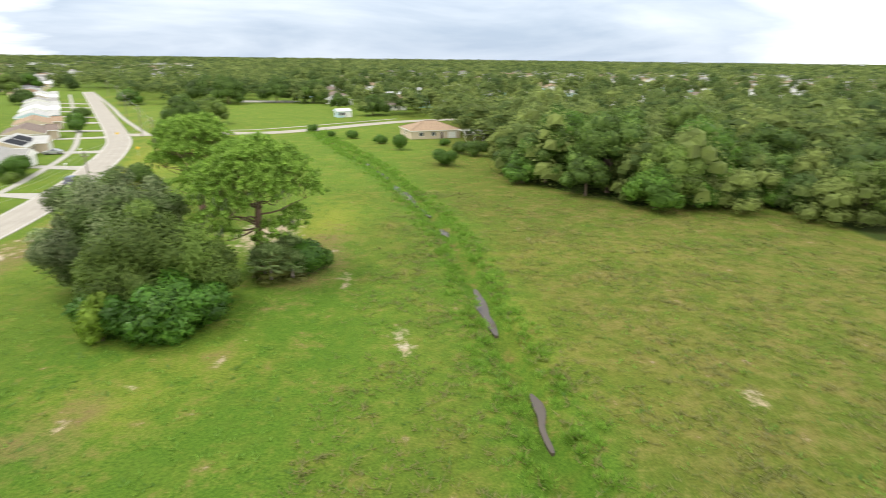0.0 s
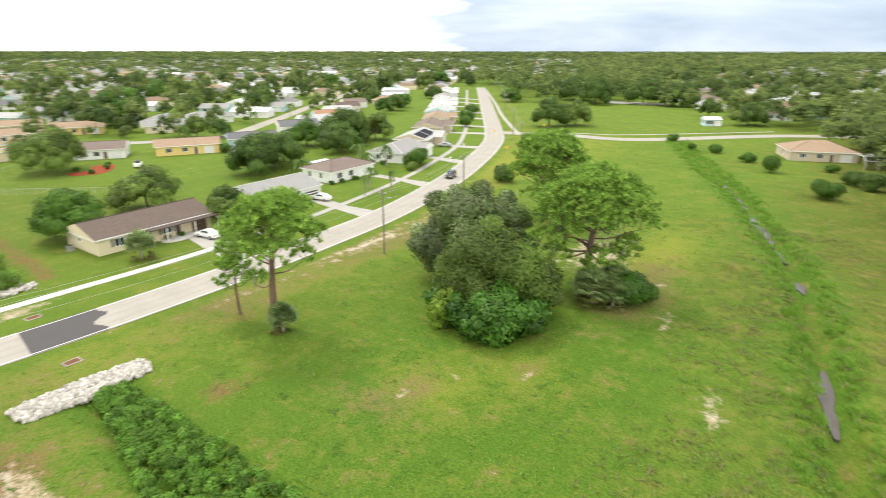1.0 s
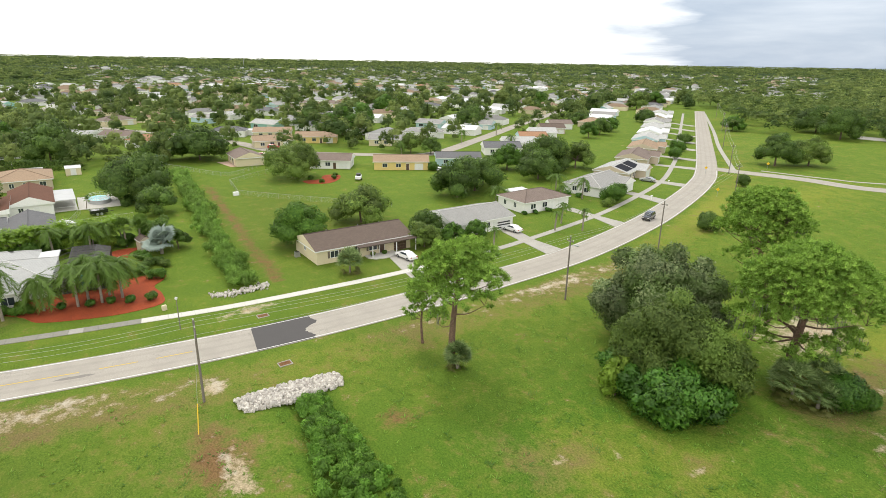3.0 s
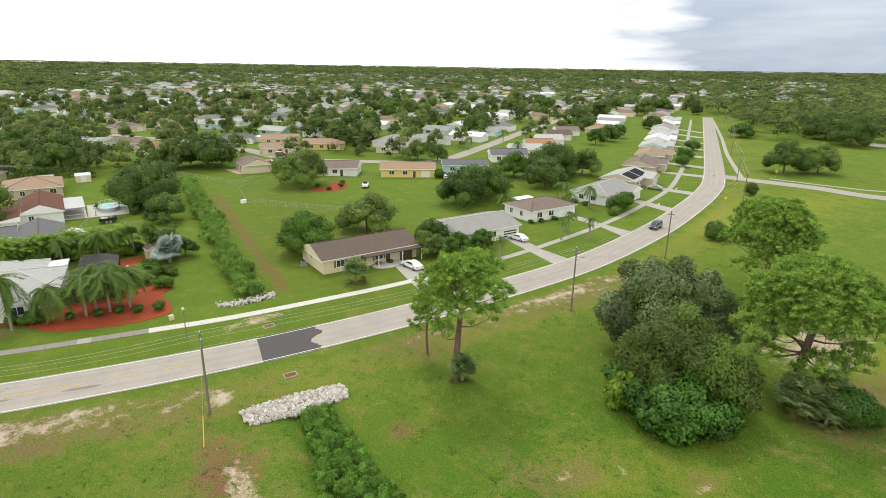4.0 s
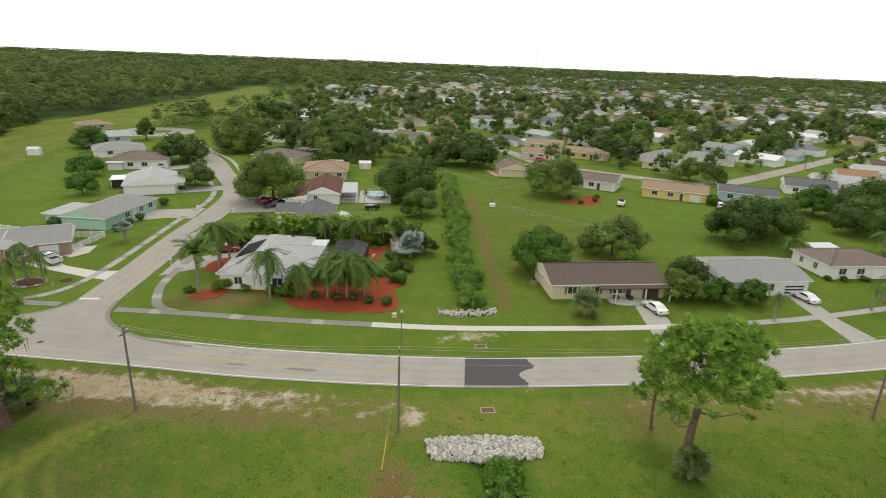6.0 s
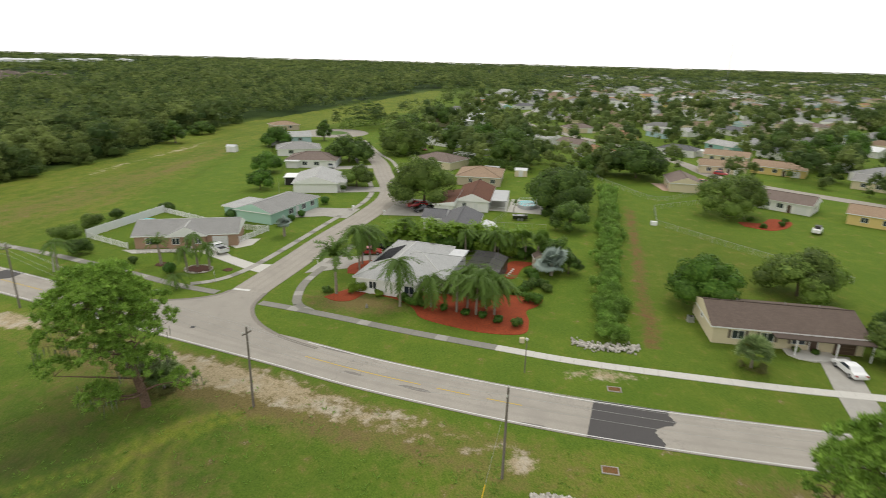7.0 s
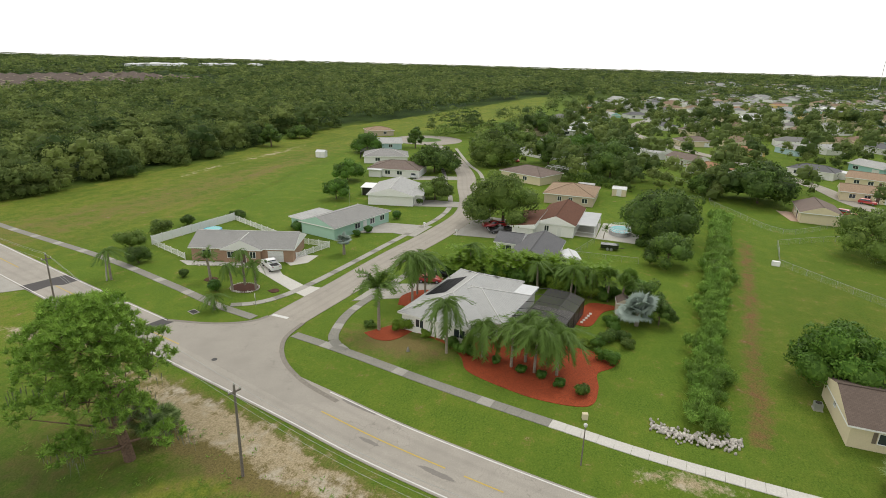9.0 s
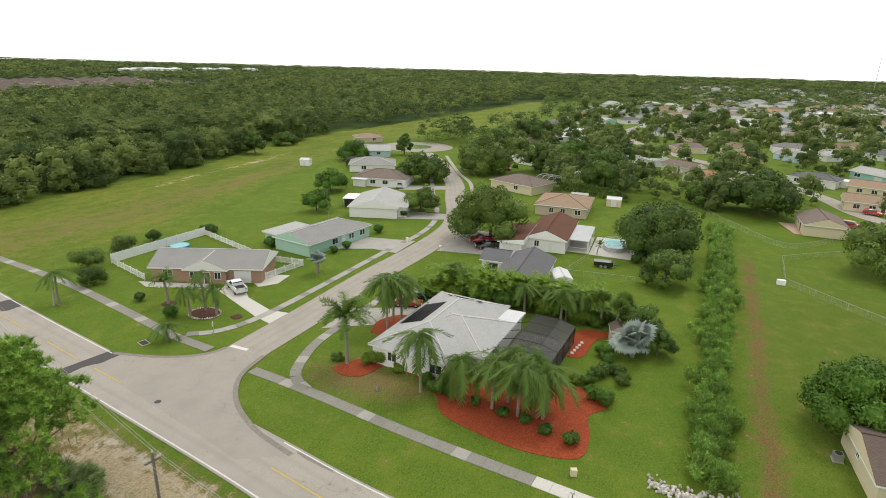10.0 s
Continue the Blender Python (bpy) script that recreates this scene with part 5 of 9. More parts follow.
def ac_unit(x, y, rz=0):
    t = thing("air_conditioner", "grey metal air conditioning unit beside a house wall", "air conditioner", "air conditioners", m=pose(x, y, 0, 0, 0, rz))
    bm = bmesh.new()
    box(bm, -0.42, 0.42, -0.42, 0.42, 0.08, 0.85)
    part("casing", bm, M["steel"], t)
    bm = bmesh.new()
    tube(bm, [(0, 0, 0.85), (0, 0, 0.9)], [0.34, 0.34], 12)
    part("fan_grille", bm, M["dark"], t)
    bm = bmesh.new()
    box(bm, -0.5, 0.5, -0.5, 0.5, -0.05, 0.08)
    part("pad", bm, M["concrete"], t)


def near_houses():
    # brown-roofed cream ranch house behind the road
    t, s = house("cream ranch house with a brown shingle roof", -92.6, 46.0, 90, [(-9.6, 9.5, -4.9, 5.2, 2.5, 1.75, "gable")], "cream", "roof_brown")
    a = s[0]
    a.window("F", -6.3, 1.5, shutters="shutter")
    a.window("F", -2.6, 1.6, shutters="shutter")
    a.window("F", 1.4, 1.6, shutters="shutter")
    a.door("F", 3.3)
    a.garage("F", 7.2, 2.7, 2.1, "brown_door")
    a.window("L", 0.6, 0.7, 1.4, 2.0)
    bm = bmesh.new()
    box(bm, -2.3, 9.9, -6.9, -5.3, 2.36, 2.5)
    part("porch_roof", bm, (M["roof_brown"]), t)
    for u in (0.4, 5.4, 9.6):
        bm = bmesh.new()
        box(bm, u - 0.07, u + 0.07, -6.8, -6.66, 0, 2.36)
        part("post", bm, M["white"], t)
    bm = bmesh.new()
    prism(bm, [(-0.4, -4.8), (-0.4, -6.6), (0.6, -7.6), (2.4, -8.0), (4.2, -7.6), (5.6, -6.6), (5.6, -4.8)], -0.05, 0.14)
    part("porch_step", bm, M["new_concrete"], t)
    for u in (-5, 1.5, 6):
        extras(t, u, 1.4, 4.0)
    ac_unit(-94.2, 35.2)
    # grey-roofed house with a white garage
    t, s = house("white house with a grey roof and a wide garage", -94.0, 74.0, 90, [(-7.6, 7.8, -6.2, 5.8, 2.6, 1.7, "gable")], "white_wall", "roof_grey")
    s[0].garage("F", 5.2, 4.2, 2.15)
    # three dark level bars across the white garage door
    for z in (0.35, 0.9, 1.45):
        bm = bmesh.new()
        s[0].slab(bm, "F", 5.2, 3.6, z, z + 0.3, 0.06)
        part("garage_window", bm, M["dark"], t)
    s[0].window("F", 0.5, 1.8)
    s[0].window("F", -4.0, 1.6)
    s[0].door("F", 2.9, material="garage")
    # white house with a brown hip roof
    t, s = house("white house with a brown hip roof", -99.8, 99.1, 90, [(-7.3, 7.4, -5.0, 4.8, 2.6, 1.75, "hip"), (-1.5, 3.5, 4.8, 8.2, 2.4, 0.3, "flat", False, "roof_white")], "white_wall", "roof_taupe")
    s[0].window("F", -4.6, 1.5)
    s[0].window("F", -0.8, 1.5)
    s[0].door("F", 1.6, material="garage")
    s[0].garage("F", 5.2, 2.8)
    s[0].window("L", -1.5, 0.9)
    s[0].window("L", 2.2, 0.9)
    # corner house with palms
    t, s = house("white corner house with a pale grey hip roof", -103.3, -8.4, -7, [(-9.4, 10.2, -6.9, 3.8, 2.6, 2.1, "hip"), (-4.3, 6.5, -5.4, 6.7, 2.6, 2.05, "hip", True), (-8.4, -4.7, 3.2, 6.6, 2.5, 0.12, "flat", False, "roof_white")], "white_wall", "roof_light")
    a = s[0]
    a.window("R", -4, 1.2)
    a.window("R", 2.2, 1.6)
    a.door("R", -0.6, 0.95, 2.05, "garage")
    s[1].window("R", 5.2, 1.4)
    s[1].door("B", 2.0, 2.4, 2.1, "glass")
    a.window("F", -1.5, 1.4)
    a.garage("F", -6.4, 4.6)
    a.window("B", -5, 1.6)
    for k in range(4):
        for sx in (-1.4, 2.3):
            bm = bmesh.new()
            box(bm, -1.82, 1.82, -0.41, 0.41, 0.0, 0.05)
            p = part("solar_panel", bm, M["solar"], t)
            p.matrix_basis = pose(sx, -6.1 + 0.86 * k, 3.25 + 0.311 * k, 19.9, 0, 0)
    for k in range(2):
        bm = bmesh.new()
        box(bm, -1.3, 1.3, -0.5, 0.5, 0.0, 0.05)
        p = part("solar_panel", bm, M["solar"], t)
        p.matrix_basis = pose(-6.4, -3.0 + 2.8 * k, 4.04, 0, 0, 90) @ pose(0, 0, 0, -19.9, 0, 0)
    # tan house inside the white fence
    t, s = house("tan brick house with a grey gabled roof", -112.3, -57.0, 110.7, [(-9.4, 9.4, -4.6, 4.6, 2.5, 1.9, "gable"), (-3.2, 3.6, -5.4, -1.0, 2.5, 1.75, "gable", True)], "tan_wall", "roof_grey", gable="white_wall")
    a = s[0]
    a.garage("F", 6.2, 2.9, 2.15)
    a.window("F", -6.6, 1.5)
    s[1].window("F", -1.8, 1.3)
    s[1].window("F", 2.2, 1.0)
    s[1].door("F", 0.4)
    # mint house
    t, s = house("mint green ranch house with a grey roof", -136.6, -49.4, 168, [(-9.3, 9.3, -4.7, 4.9, 2.5, 1.7, "hip_right"), (-7.6, 1.2, 4.9, 9.8, 2.35, 0.1, "flat", False, "roof_light")], "mint_wall", "roof_grey")
    a = s[0]
    a.garage("F", -6.2, 4.6, 2.15, "mint_wall")
    a.window("F", -1.9, 1.6)
    a.door("F", 0.6, material="garage")
    a.window("F", 3.2, 1.5)
    a.window("F", 6.8, 1.5)
    a.window("R", -1.6, 1.5)
    a.window("R", 2.2, 1.0)
    bm = bmesh.new()
    tube(bm, [(6.0, 4.4, 0), (6.0, 4.4, 7.2)], [0.03, 0.02], 6)
    part("aerial_mast", bm, M["steel"], t)
    # white house with screened porch
    t, s = house("white house with a light grey roof and a screened porch", -167.0, -51.3, 195, [(-8.0, 8.0, -5.9, 6.1, 2.6, 1.9, "gable"), (-6.0, 1.5, -8.0, -5.9, 2.6, 1.0, "gable", True)], "white_wall", "roof_light")
    a = s[0]
    a.window("R", -2.4, 1.9, 0.9, 2.2, "shutter")
    a.window("F", 5, 1.4)
    for u, v in ((2.0, 10.05), (4.0, 10.05), (6.0, 10.05), (7.9, 6.2), (7.9, 8.1), (7.9, 10.05)):
        bm = bmesh.new()
        box(bm, u - 0.05, u + 0.05, v - 0.05, v + 0.05, 0, 2.3)
        part("porch_post", bm, M["white"], t)
    bm = bmesh.new()
    box(bm, 7.86, 7.94, 6.1, 10.05, 0.85, 0.93)
    part("porch_rail", bm, M["white"], t)
    bm = bmesh.new()
    box(bm, 2.1, 7.8, 6.15, 9.95, 0.02, 2.25)
    part("porch_screen", bm, M["screen"], t)
    bm = bmesh.new()
    box(bm, 1.6, 8.3, 6.0, 10.4, 2.3, 2.42)
    part("porch_roof", bm, M["white"], t)
    # tan hip house, grey house, two small ones towards the turning circle
    t, s = house("white house with a taupe hip roof", -200.5, -66.0, 100, [(-8.4, 8.4, -6.2, 6.2, 2.5, 2.0, "hip"), (-8.0, -4.0, -7.6, -6.2, 2.3, 0.1, "flat", False, "roof_white")], "white_wall", "roof_taupe")
    s[0].window("F", 2, 1.6)
    s[0].window("F", -2, 1.6)
    t, s = house("white house with a grey roof and a dark pool cage", -222, -81, 115, [(-8.0, 8.0, -6.0, 6.0, 2.5, 1.9, "hip")], "white_wall", "roof_grey")
    s[0].window("F", -3, 1.6)
    t, s = house("pale mint house with a light grey roof", -253, -96.5, 120, [(-6.8, 6.8, -5.5, 5.5, 2.5, 1.7, "gable")], "blue_wall", "roof_light")
    s[0].window("F", 2, 1.5)
    t, s = house("beige house with a tan roof", -292, -119, 130, [(-6.5, 6.5, -5.0, 5.0, 2.5, 1.6, "hip")], "beige_wall", "roof_tan")
    s[0].window("F", 2, 1.5)
    # rust-roofed white house with a pool
    t, s = house("white house with a rust-brown roof and a covered terrace", -158.6, -4.4, 0, [(-9.0, 8.6, -4.1, 4.1, 2.7, 1.8, "gable"), (-1.0, 13.0, -8.8, -4.1, 2.4, 0.9, "flat")], "white_wall", "roof_rust")
    a = s[0]
    a.window("R", -1.9, 0.9, 1.0, 2.2)
    a.door("R", 1.0, material="garage")
    s[1].garage("R", -6.4, 3.4, 2.0)
    bm = bmesh.new()
    box(bm, -6.5, 6.3, 4.2, 8.6, 2.52, 2.64)
    part("terrace_roof", bm, M["roof_metal"], t)
    for u, v in ((-6.3, 8.4), (0, 8.4), (6.1, 8.4)):
        bm = bmesh.new()
        box(bm, u - 0.1, u + 0.1, v - 0.1, v + 0.1, 0, 2.52)
        part("post", bm, M["white"], t)
    bm = bmesh.new()
    box(bm, 6.06, 6.12, 4.2, 8.3, 0.9, 0.97)
    part("terrace_rail", bm, M["white"], t)
    bm = bmesh.new()
    box(bm, -6.6, 6.4, 4.1, 8.7, -0.05, 0.07)
    part("terrace_floor", bm, M["new_concrete"], t)
    # dark-roofed house
    t, s = house("white house with a dark grey roof and a screened porch", -131.0, -4.6, 0, [(-7.2, 7.6, -4.0, 3.9, 2.5, 1.7, "gable"), (-8.2, -1.4, -8.6, -4.0, 2.5, 1.2, "gable", True)], "white_wall", "roof_dark")
    s[1].window("R", -6.6, 2.2, 0.4, 2.1)
    s[0].window("R", 0, 1.4)
    s[0].window("B", 2, 1.4)
    # tan hip house and its neighbour with a cage
    t, s = house("beige house with a tan hip roof", -188.6, -6.2, 90, [(-6.6, 6.6, -7.2, 8.0, 2.6, 2.0, "hip"), (0.5, 4.5, 8.0, 12.5, 2.4, 0.2, "flat", False, "roof_light")], "beige_wall", "roof_tan")
    s[0].window("F", 4.4, 1.4)
    s[0].window("F", -2.4, 1.0)
    s[0].window("F", 0.6, 1.0)
    t, s = house("cream house with a taupe hip roof", -212, -23, 65, [(-8, 8, -6, 6, 2.6, 2.0, "hip")], "cream", "roof_taupe")
    s[0].window("F", 2, 1.5)
    # gabled house beyond the chain-link fence and its neighbours
    t, s = house("cream house with a taupe gabled roof", -195.4, 55.8, -3, [(-6.4, 6.4, -4.5, 4.5, 2.6, 1.75, "gable")], "cream", "roof_taupe")
    s[0].window("F", -2, 1.3)
    s[0].door("F", 1.5, 1.6, 2.1, "glass")
    paved("patio", [(-201, 47.6), (-190, 49.3), (-190, 51.2), (-201, 51.4)], surface("pink_paving", (0.50, 0.36, 0.28)), "pinkish paved patio behind a house", "patio")
    for x, y, rz, w, d, wall, roof, kind, lab in (
        (-161.6, 97.2, 60, 17.6, 8.6, "yellow_wall", "roof_tan", "gable", "yellow house with a tan roof"),
        (-175, 78.5, 55, 13, 9, "white_wall", "roof_taupe", "gable", "white house with a brown gabled roof"),
        (-232, 97, 62, 17, 9, "yellow_wall", "roof_tan", "gable", "cream yellow house with a tan roof"),
        (-210, 120, 55, 16, 9, "cream", "roof_grey", "gable", "cream house with a grey roof"),
        (-224, 146, 60, 19, 9, "white_wall", "roof_grey", "hip", "white house with a grey hip roof"),
        (-169, 147, 60, 14, 10, "white_wall", "roof_dark", "gable", "white house with a dark grey roof"),
        (-177, 163, 60, 13, 10, "white_wall", "roof_light", "gable", "white house with a pale roof"),
        (-187, 180, 60, 12, 10, "blue_wall", "roof_orange", "gable", "pale house with an orange roof"),
        (-197, 196, 60, 12, 10, "white_wall", "roof_light", "gable", "white house with a pale roof"),
        (-208, 213, 60, 12, 10, "beige_wall", "roof_brown", "gable", "beige house with a brown roof"),
        (-220, 231, 60, 12, 10, "white_wall", "roof_taupe", "gable", "white house with a taupe roof"),
        (-158, 118, 60, 15, 8, "blue_wall", "roof_dark", "gable", "blue house with a dark roof"),
        (-256, 86, 65, 16, 9, "cream", "roof_tan", "gable", "cream house with a tan roof"),
        (-229, 76.5, 80, 15, 9, "cream", "roof_tan", "gable", "cream house with a tan roof"),
        (-268, 70, 62, 15, 9, "white_wall", "roof_dark", "hip", "white house with a dark roof"),
        (-252, 34, 48, 13, 10, "white_wall", "roof_orange", "hip", "white house with an orange roof"),
        (-272, 27, 45, 14, 9, "white_wall", "roof_taupe", "gable", "white house with a taupe roof"),
        (-288, 14, 40, 16, 9, "white_wall", "roof_light", "gable", "white house with a pale roof"),
        (-310, 2, 30, 16, 9, "blue_wall", "roof_grey", "gable", "pale blue house with a grey roof"),
        (-262, 128, 60, 16, 9, "white_wall", "roof_grey", "gable", "white house with a grey roof"),
        (-5, 197, 20, 17, 13, "beige_wall", "roof_tan", "hip", "beige house with a tan hip roof"),
        (-25, 299, 10, 10, 8, "white_wall", "roof_taupe", "gable", "white house with a taupe roof"),
        (-6, 318, 10, 18, 9, "aqua_wall", "roof_white", "gable", "aqua house with a white roof"),
        (20, 326, 5, 16, 9, "beige_wall", "roof_taupe", "gable", "beige house with a taupe roof"),
        (38, 338, 5, 18, 9, "white_wall", "roof_taupe", "gable", "white house with a taupe roof"),
        (-45.5, 259, 30, 6, 5, "blue_wall", "roof_white", "gable", "small pale blue house with a white roof"),
    ):
        t, s = house(lab, x, y, rz, [(-w / 2, w / 2, -d / 2, d / 2, 2.6, d * 0.19, kind)], wall, roof, group="houses of the back street")
        s[0].window("F", -w * 0.3, 1.5)
        s[0].window("F", -w * 0.05, 1.5)
        s[0].door("F", w * 0.12)
        s[0].garage("F", w * 0.33, 2.8)
        s[0].window("L", 0.5, 1.2)
        s[0].window("R", 0.5, 1.2)
        s[0].window("B", -w * 0.2, 1.5)
        s[0].window("B", w * 0.2, 1.5)
    # row along the curving road
    for k, (x, y, rz, wall, roof, rf2) in enumerate((
        (-104.5, 127.5, 106, "white_wall", "roof_grey", "hip_left"), (-114.5, 150, 112, "beige_wall", "roof_light", "gable"), (-128.5, 176, 120, "beige_wall", "roof_taupe", "gable"),
        (-142.5, 200, 122, "beige_wall", "roof_tan", "gable"), (-158, 222.5, 122, "blue_wall", "roof_light", "gable"), (-172, 244.5, 122, "white_wall", "roof_white", "gable"),
        (-187, 267.5, 122, "white_wall", "roof_light", "hip"), (-203, 291, 122, "white_wall", "roof_grey", "gable"), (-219, 316, 122, "beige_wall", "roof_white", "gable"),
        (-236, 342, 122, "white_wall", "roof_light", "gable"))):
        t, s = house(("white", "beige", "beige", "tan", "pale blue", "white", "white", "white", "beige", "white")[k] + " ranch house beside the curving road", x, y, rz,
                     [(-8.6, 8.6, -5.4, 5.2, 2.6, 1.8, rf2), (0.4, 7.6, -8.2, -5.4, 2.55, 1.45, "gable", True)], wall, roof, group="row houses along the road")
        s[1].garage("F", 4.0, 4.4)
        s[0].window("F", -5.4, 1.6)
        s[0].window("F", -2.2, 1.6)
        s[0].door("F", -0.5)
        s[0].window("L", -1.5, 1.2)
        s[0].window("L", 2, 1.2)
        if k == 1:
            for j in range(2):
                bm = bmesh.new()
                box(bm, -3.2, 3.2, -2.0, 2.0, 0, 0.06)
                p = part("solar_panel", bm, M["solar"], t)
                p.matrix_basis = pose(-4.6 + 7.4 * j, -2.9, 3.72, 17.5, 0, 0)


near_houses()

# ---------------------------------------------------------------- trees by the road
pine("pine_tree", -46.9, 36.5, 16.2, 5.2, 3, "tall slash pine with an open crown beside the road", base=0.54, clusters=1050, full=0.8, lean=(0.7, -0.3), low_limbs=3, trunk_r=0.34, moss=4)
pine("pine_tree", -53.6, 36.6, 8.6, 2.4, 9, "thin young slash pine beside the road", base=0.52, clusters=130, lean=(0.4, -0.8), trunk_r=0.12, low_limbs=2)
pine("pine_tree", -22.6, 66.5, 16.4, 7.2, 4, "broad slash pine with a rounded crown over palmettos", base=0.46, clusters=2700, lean=(-0.3, 1.6), trunk_r=0.44, low_limbs=2, moss=20, extra=((-5.0, -1.6, 6.6, 2.4), (-6.0, 0.6, 8.4, 2.2), (-3.6, -2.6, 5.2, 1.8), (2.8, -1.2, 5.6, 2.1), (4.4, 0.4, 6.2, 1.7), (1.6, -2.4, 4.6, 1.5)))
pine("pine_tree", -41.0, 94.0, 16.6, 7.2, 5, "broad slash pine with a dense rounded crown", base=0.30, clusters=2300, trunk_r=0.42, moss=8)
pine("pine_tree", -58.7, -28.8, 15.6, 6.6, 6, "old slash pine hung with grey moss", base=0.16, clusters=1700, full=0.6, lean=(-0.8, -4.4), trunk_r=0.38, low_limbs=5, moss=34)


def thicket(name, label, lumps, x, y, count, size, material, seed, category="tree", flat=0.95):
    """A vine-covered heap of growth, leafy to the ground."""
    r = np.random.default_rng(seed)
    t = thing(name, label, category, m=pose(x, y, 0))
    bm = bmesh.new()
    for l in lumps[:6]:
        wood(bm, r, (l[0] * 0.35, l[1] * 0.35, -0.1), (l[0], l[1], l[2]), 0.16, 0.04, 0.2, 6)
    part("trunk", bm, M["bark"], t)
    fine = []
    for l in lumps:
        fine.append(l)
        for k in range(7):
            d = unit(r.normal(size=3) + (0, 0, 0.3))
            fine.append((l[0] + d[0] * l[3] * 0.88, l[1] + d[1] * l[3] * 0.88, max(0.5, l[2] + d[2] * l[3] * 0.92), l[3] * (0.3 + 0.2 * r.random())))
    quads, tone = lump_cloud(r, fine, int(count * 1.1), size * 1.1, flat, jitter=0.6, core=len(lumps) * 8, share=0.62)
    quick("crown", quads, M[material], t, "", tone)
    return t


thicket("tree", "vine-covered tree with silvery grey-green leaves", [(0, 0, 9.5, 3.6), (2.2, -2.0, 7.5, 3.4), (-3.2, 1.2, 8.6, 3.3), (3.6, 3.0, 8.4, 3.2), (-2, -3.2, 5.0, 3.2), (-4.6, -1.5, 4.4, 3.0), (1, 4, 5, 3.2), (5.4, 1.0, 5.0, 2.8), (4.6, 4.6, 4.0, 2.8)], -37.4, 61.0, 44000, 0.19, "silver_leaf", 51)
thicket("tree", "dense olive-green tree in a thicket", [(0, 0, 7.6, 3.5), (-2.6, -1.6, 5.4, 3.2), (2.8, 1.4, 6.2, 3.3), (-3.6, 2.4, 5.4, 3.0), (1.6, 4.0, 4.4, 3.0), (4.6, 3.2, 3.6, 2.8), (-4.8, -0.4, 2.8, 2.4), (0.5, -2.2, 3.5, 2.8)], -29.4, 53.0, 44000, 0.18, "oak_grey", 52)
thicket("shrub", "broad shrub with glossy dark green leaves", [(0, 0, 2.4, 2.6), (-3.4, 0.2, 2.0, 2.2), (2.4, 2.2, 2.2, 2.3), (-1.2, -1.2, 1.4, 1.7), (1.4, -0.6, 1.4, 1.8), (3.0, 4.6, 1.7, 2.0), (-6.2, 1.4, 2.0, 2.1), (0.3, 2.2, 3.6, 2.2), (-3.6, 2.4, 3.4, 2.0), (-8.2, 2.6, 1.6, 1.7)], -26.6, 48.4, 17000, 0.23, "shiny", 53, "shrub")
thicket("shrub", "shrub with yellow-green leaves against a thicket", [(0, 0, 2.4, 1.3), (0.4, 0.6, 3.6, 1.1), (-0.5, 0.2, 1.0, 1.2)], -32.0, 47.4, 2200, 0.3, "lime", 54, "shrub")

# palmettos under the pines
for k, (x, y, h, rr, fans, dead) in enumerate(((-20.4, 63.0, 4.6, 2.7, 230, 60), (-18.0, 63.6, 3.8, 2.2, 150, 40), (-21.6, 64.6, 4.0, 2.0, 110, 24), (-18.8, 65.6, 5.2, 2.2, 130, 20), (-45.9, 36.4, 3.4, 1.55, 150, 16), (-62.4, -30.4, 3.2, 1.7, 110, 30), (-63.6, -29.2, 2.4, 1.5, 80, 14), (-61.8, -28.6, 2.8, 1.4, 80, 24))):
    spiky_mound("palmetto", x, y, h, rr, 60 + k, "bushy grey-green palmetto at a pine's foot", fans, 0.8, dead=dead)
shrub("shrub", -16.6, 65.4, 4.6, 2.3, 71, 3400, 0.3, "shiny", "dense green shrub beside palmettos")
shrub("shrub", -15.2, 67.4, 2.8, 1.7, 72, 1500, 0.3, "bright", "low leafy shrub beside palmettos")
shrub("shrub", -59.4, -55.2, 3.4, 2.6, 77, 2600, 0.3, "oak", "dark leafy shrub in the rough meadow")
shrub("shrub", -63.6, 117.2, 4.4, 3.1, 73, 2600, 0.35, "oak", "rounded dark shrub beside the road")
shrub("shrub", -84.1, 169, 4.2, 2.0, 74, 1500, 0.4, "oak", "conical dark shrub beside the junction")
shrub("shrub", 0.6, 141.3, 3.6, 3.9, 75, 2600, 0.4, "bright", "low green shrub beside the creek")
shrub("shrub", -12.9, 166, 4.8, 2.3, 76, 1600, 0.4, "bright", "upright green shrub beside the creek")
for k, (x, y, h, rr) in enumerate(((9, 156, 4.5, 4), (5, 160, 3.4, 3), (-20, 178, 3, 2.2), (-30, 190, 2.6, 2.6), (0, 175, 2.2, 1.6), (-47, 206, 2.4, 2.2), (-38, 192, 2, 2))):
    shrub("shrub", x, y, h, rr, 80 + k, 1100, 0.45, "oak" if k < 2 else "bright", "green shrub near the creek", group="creek shrubs")

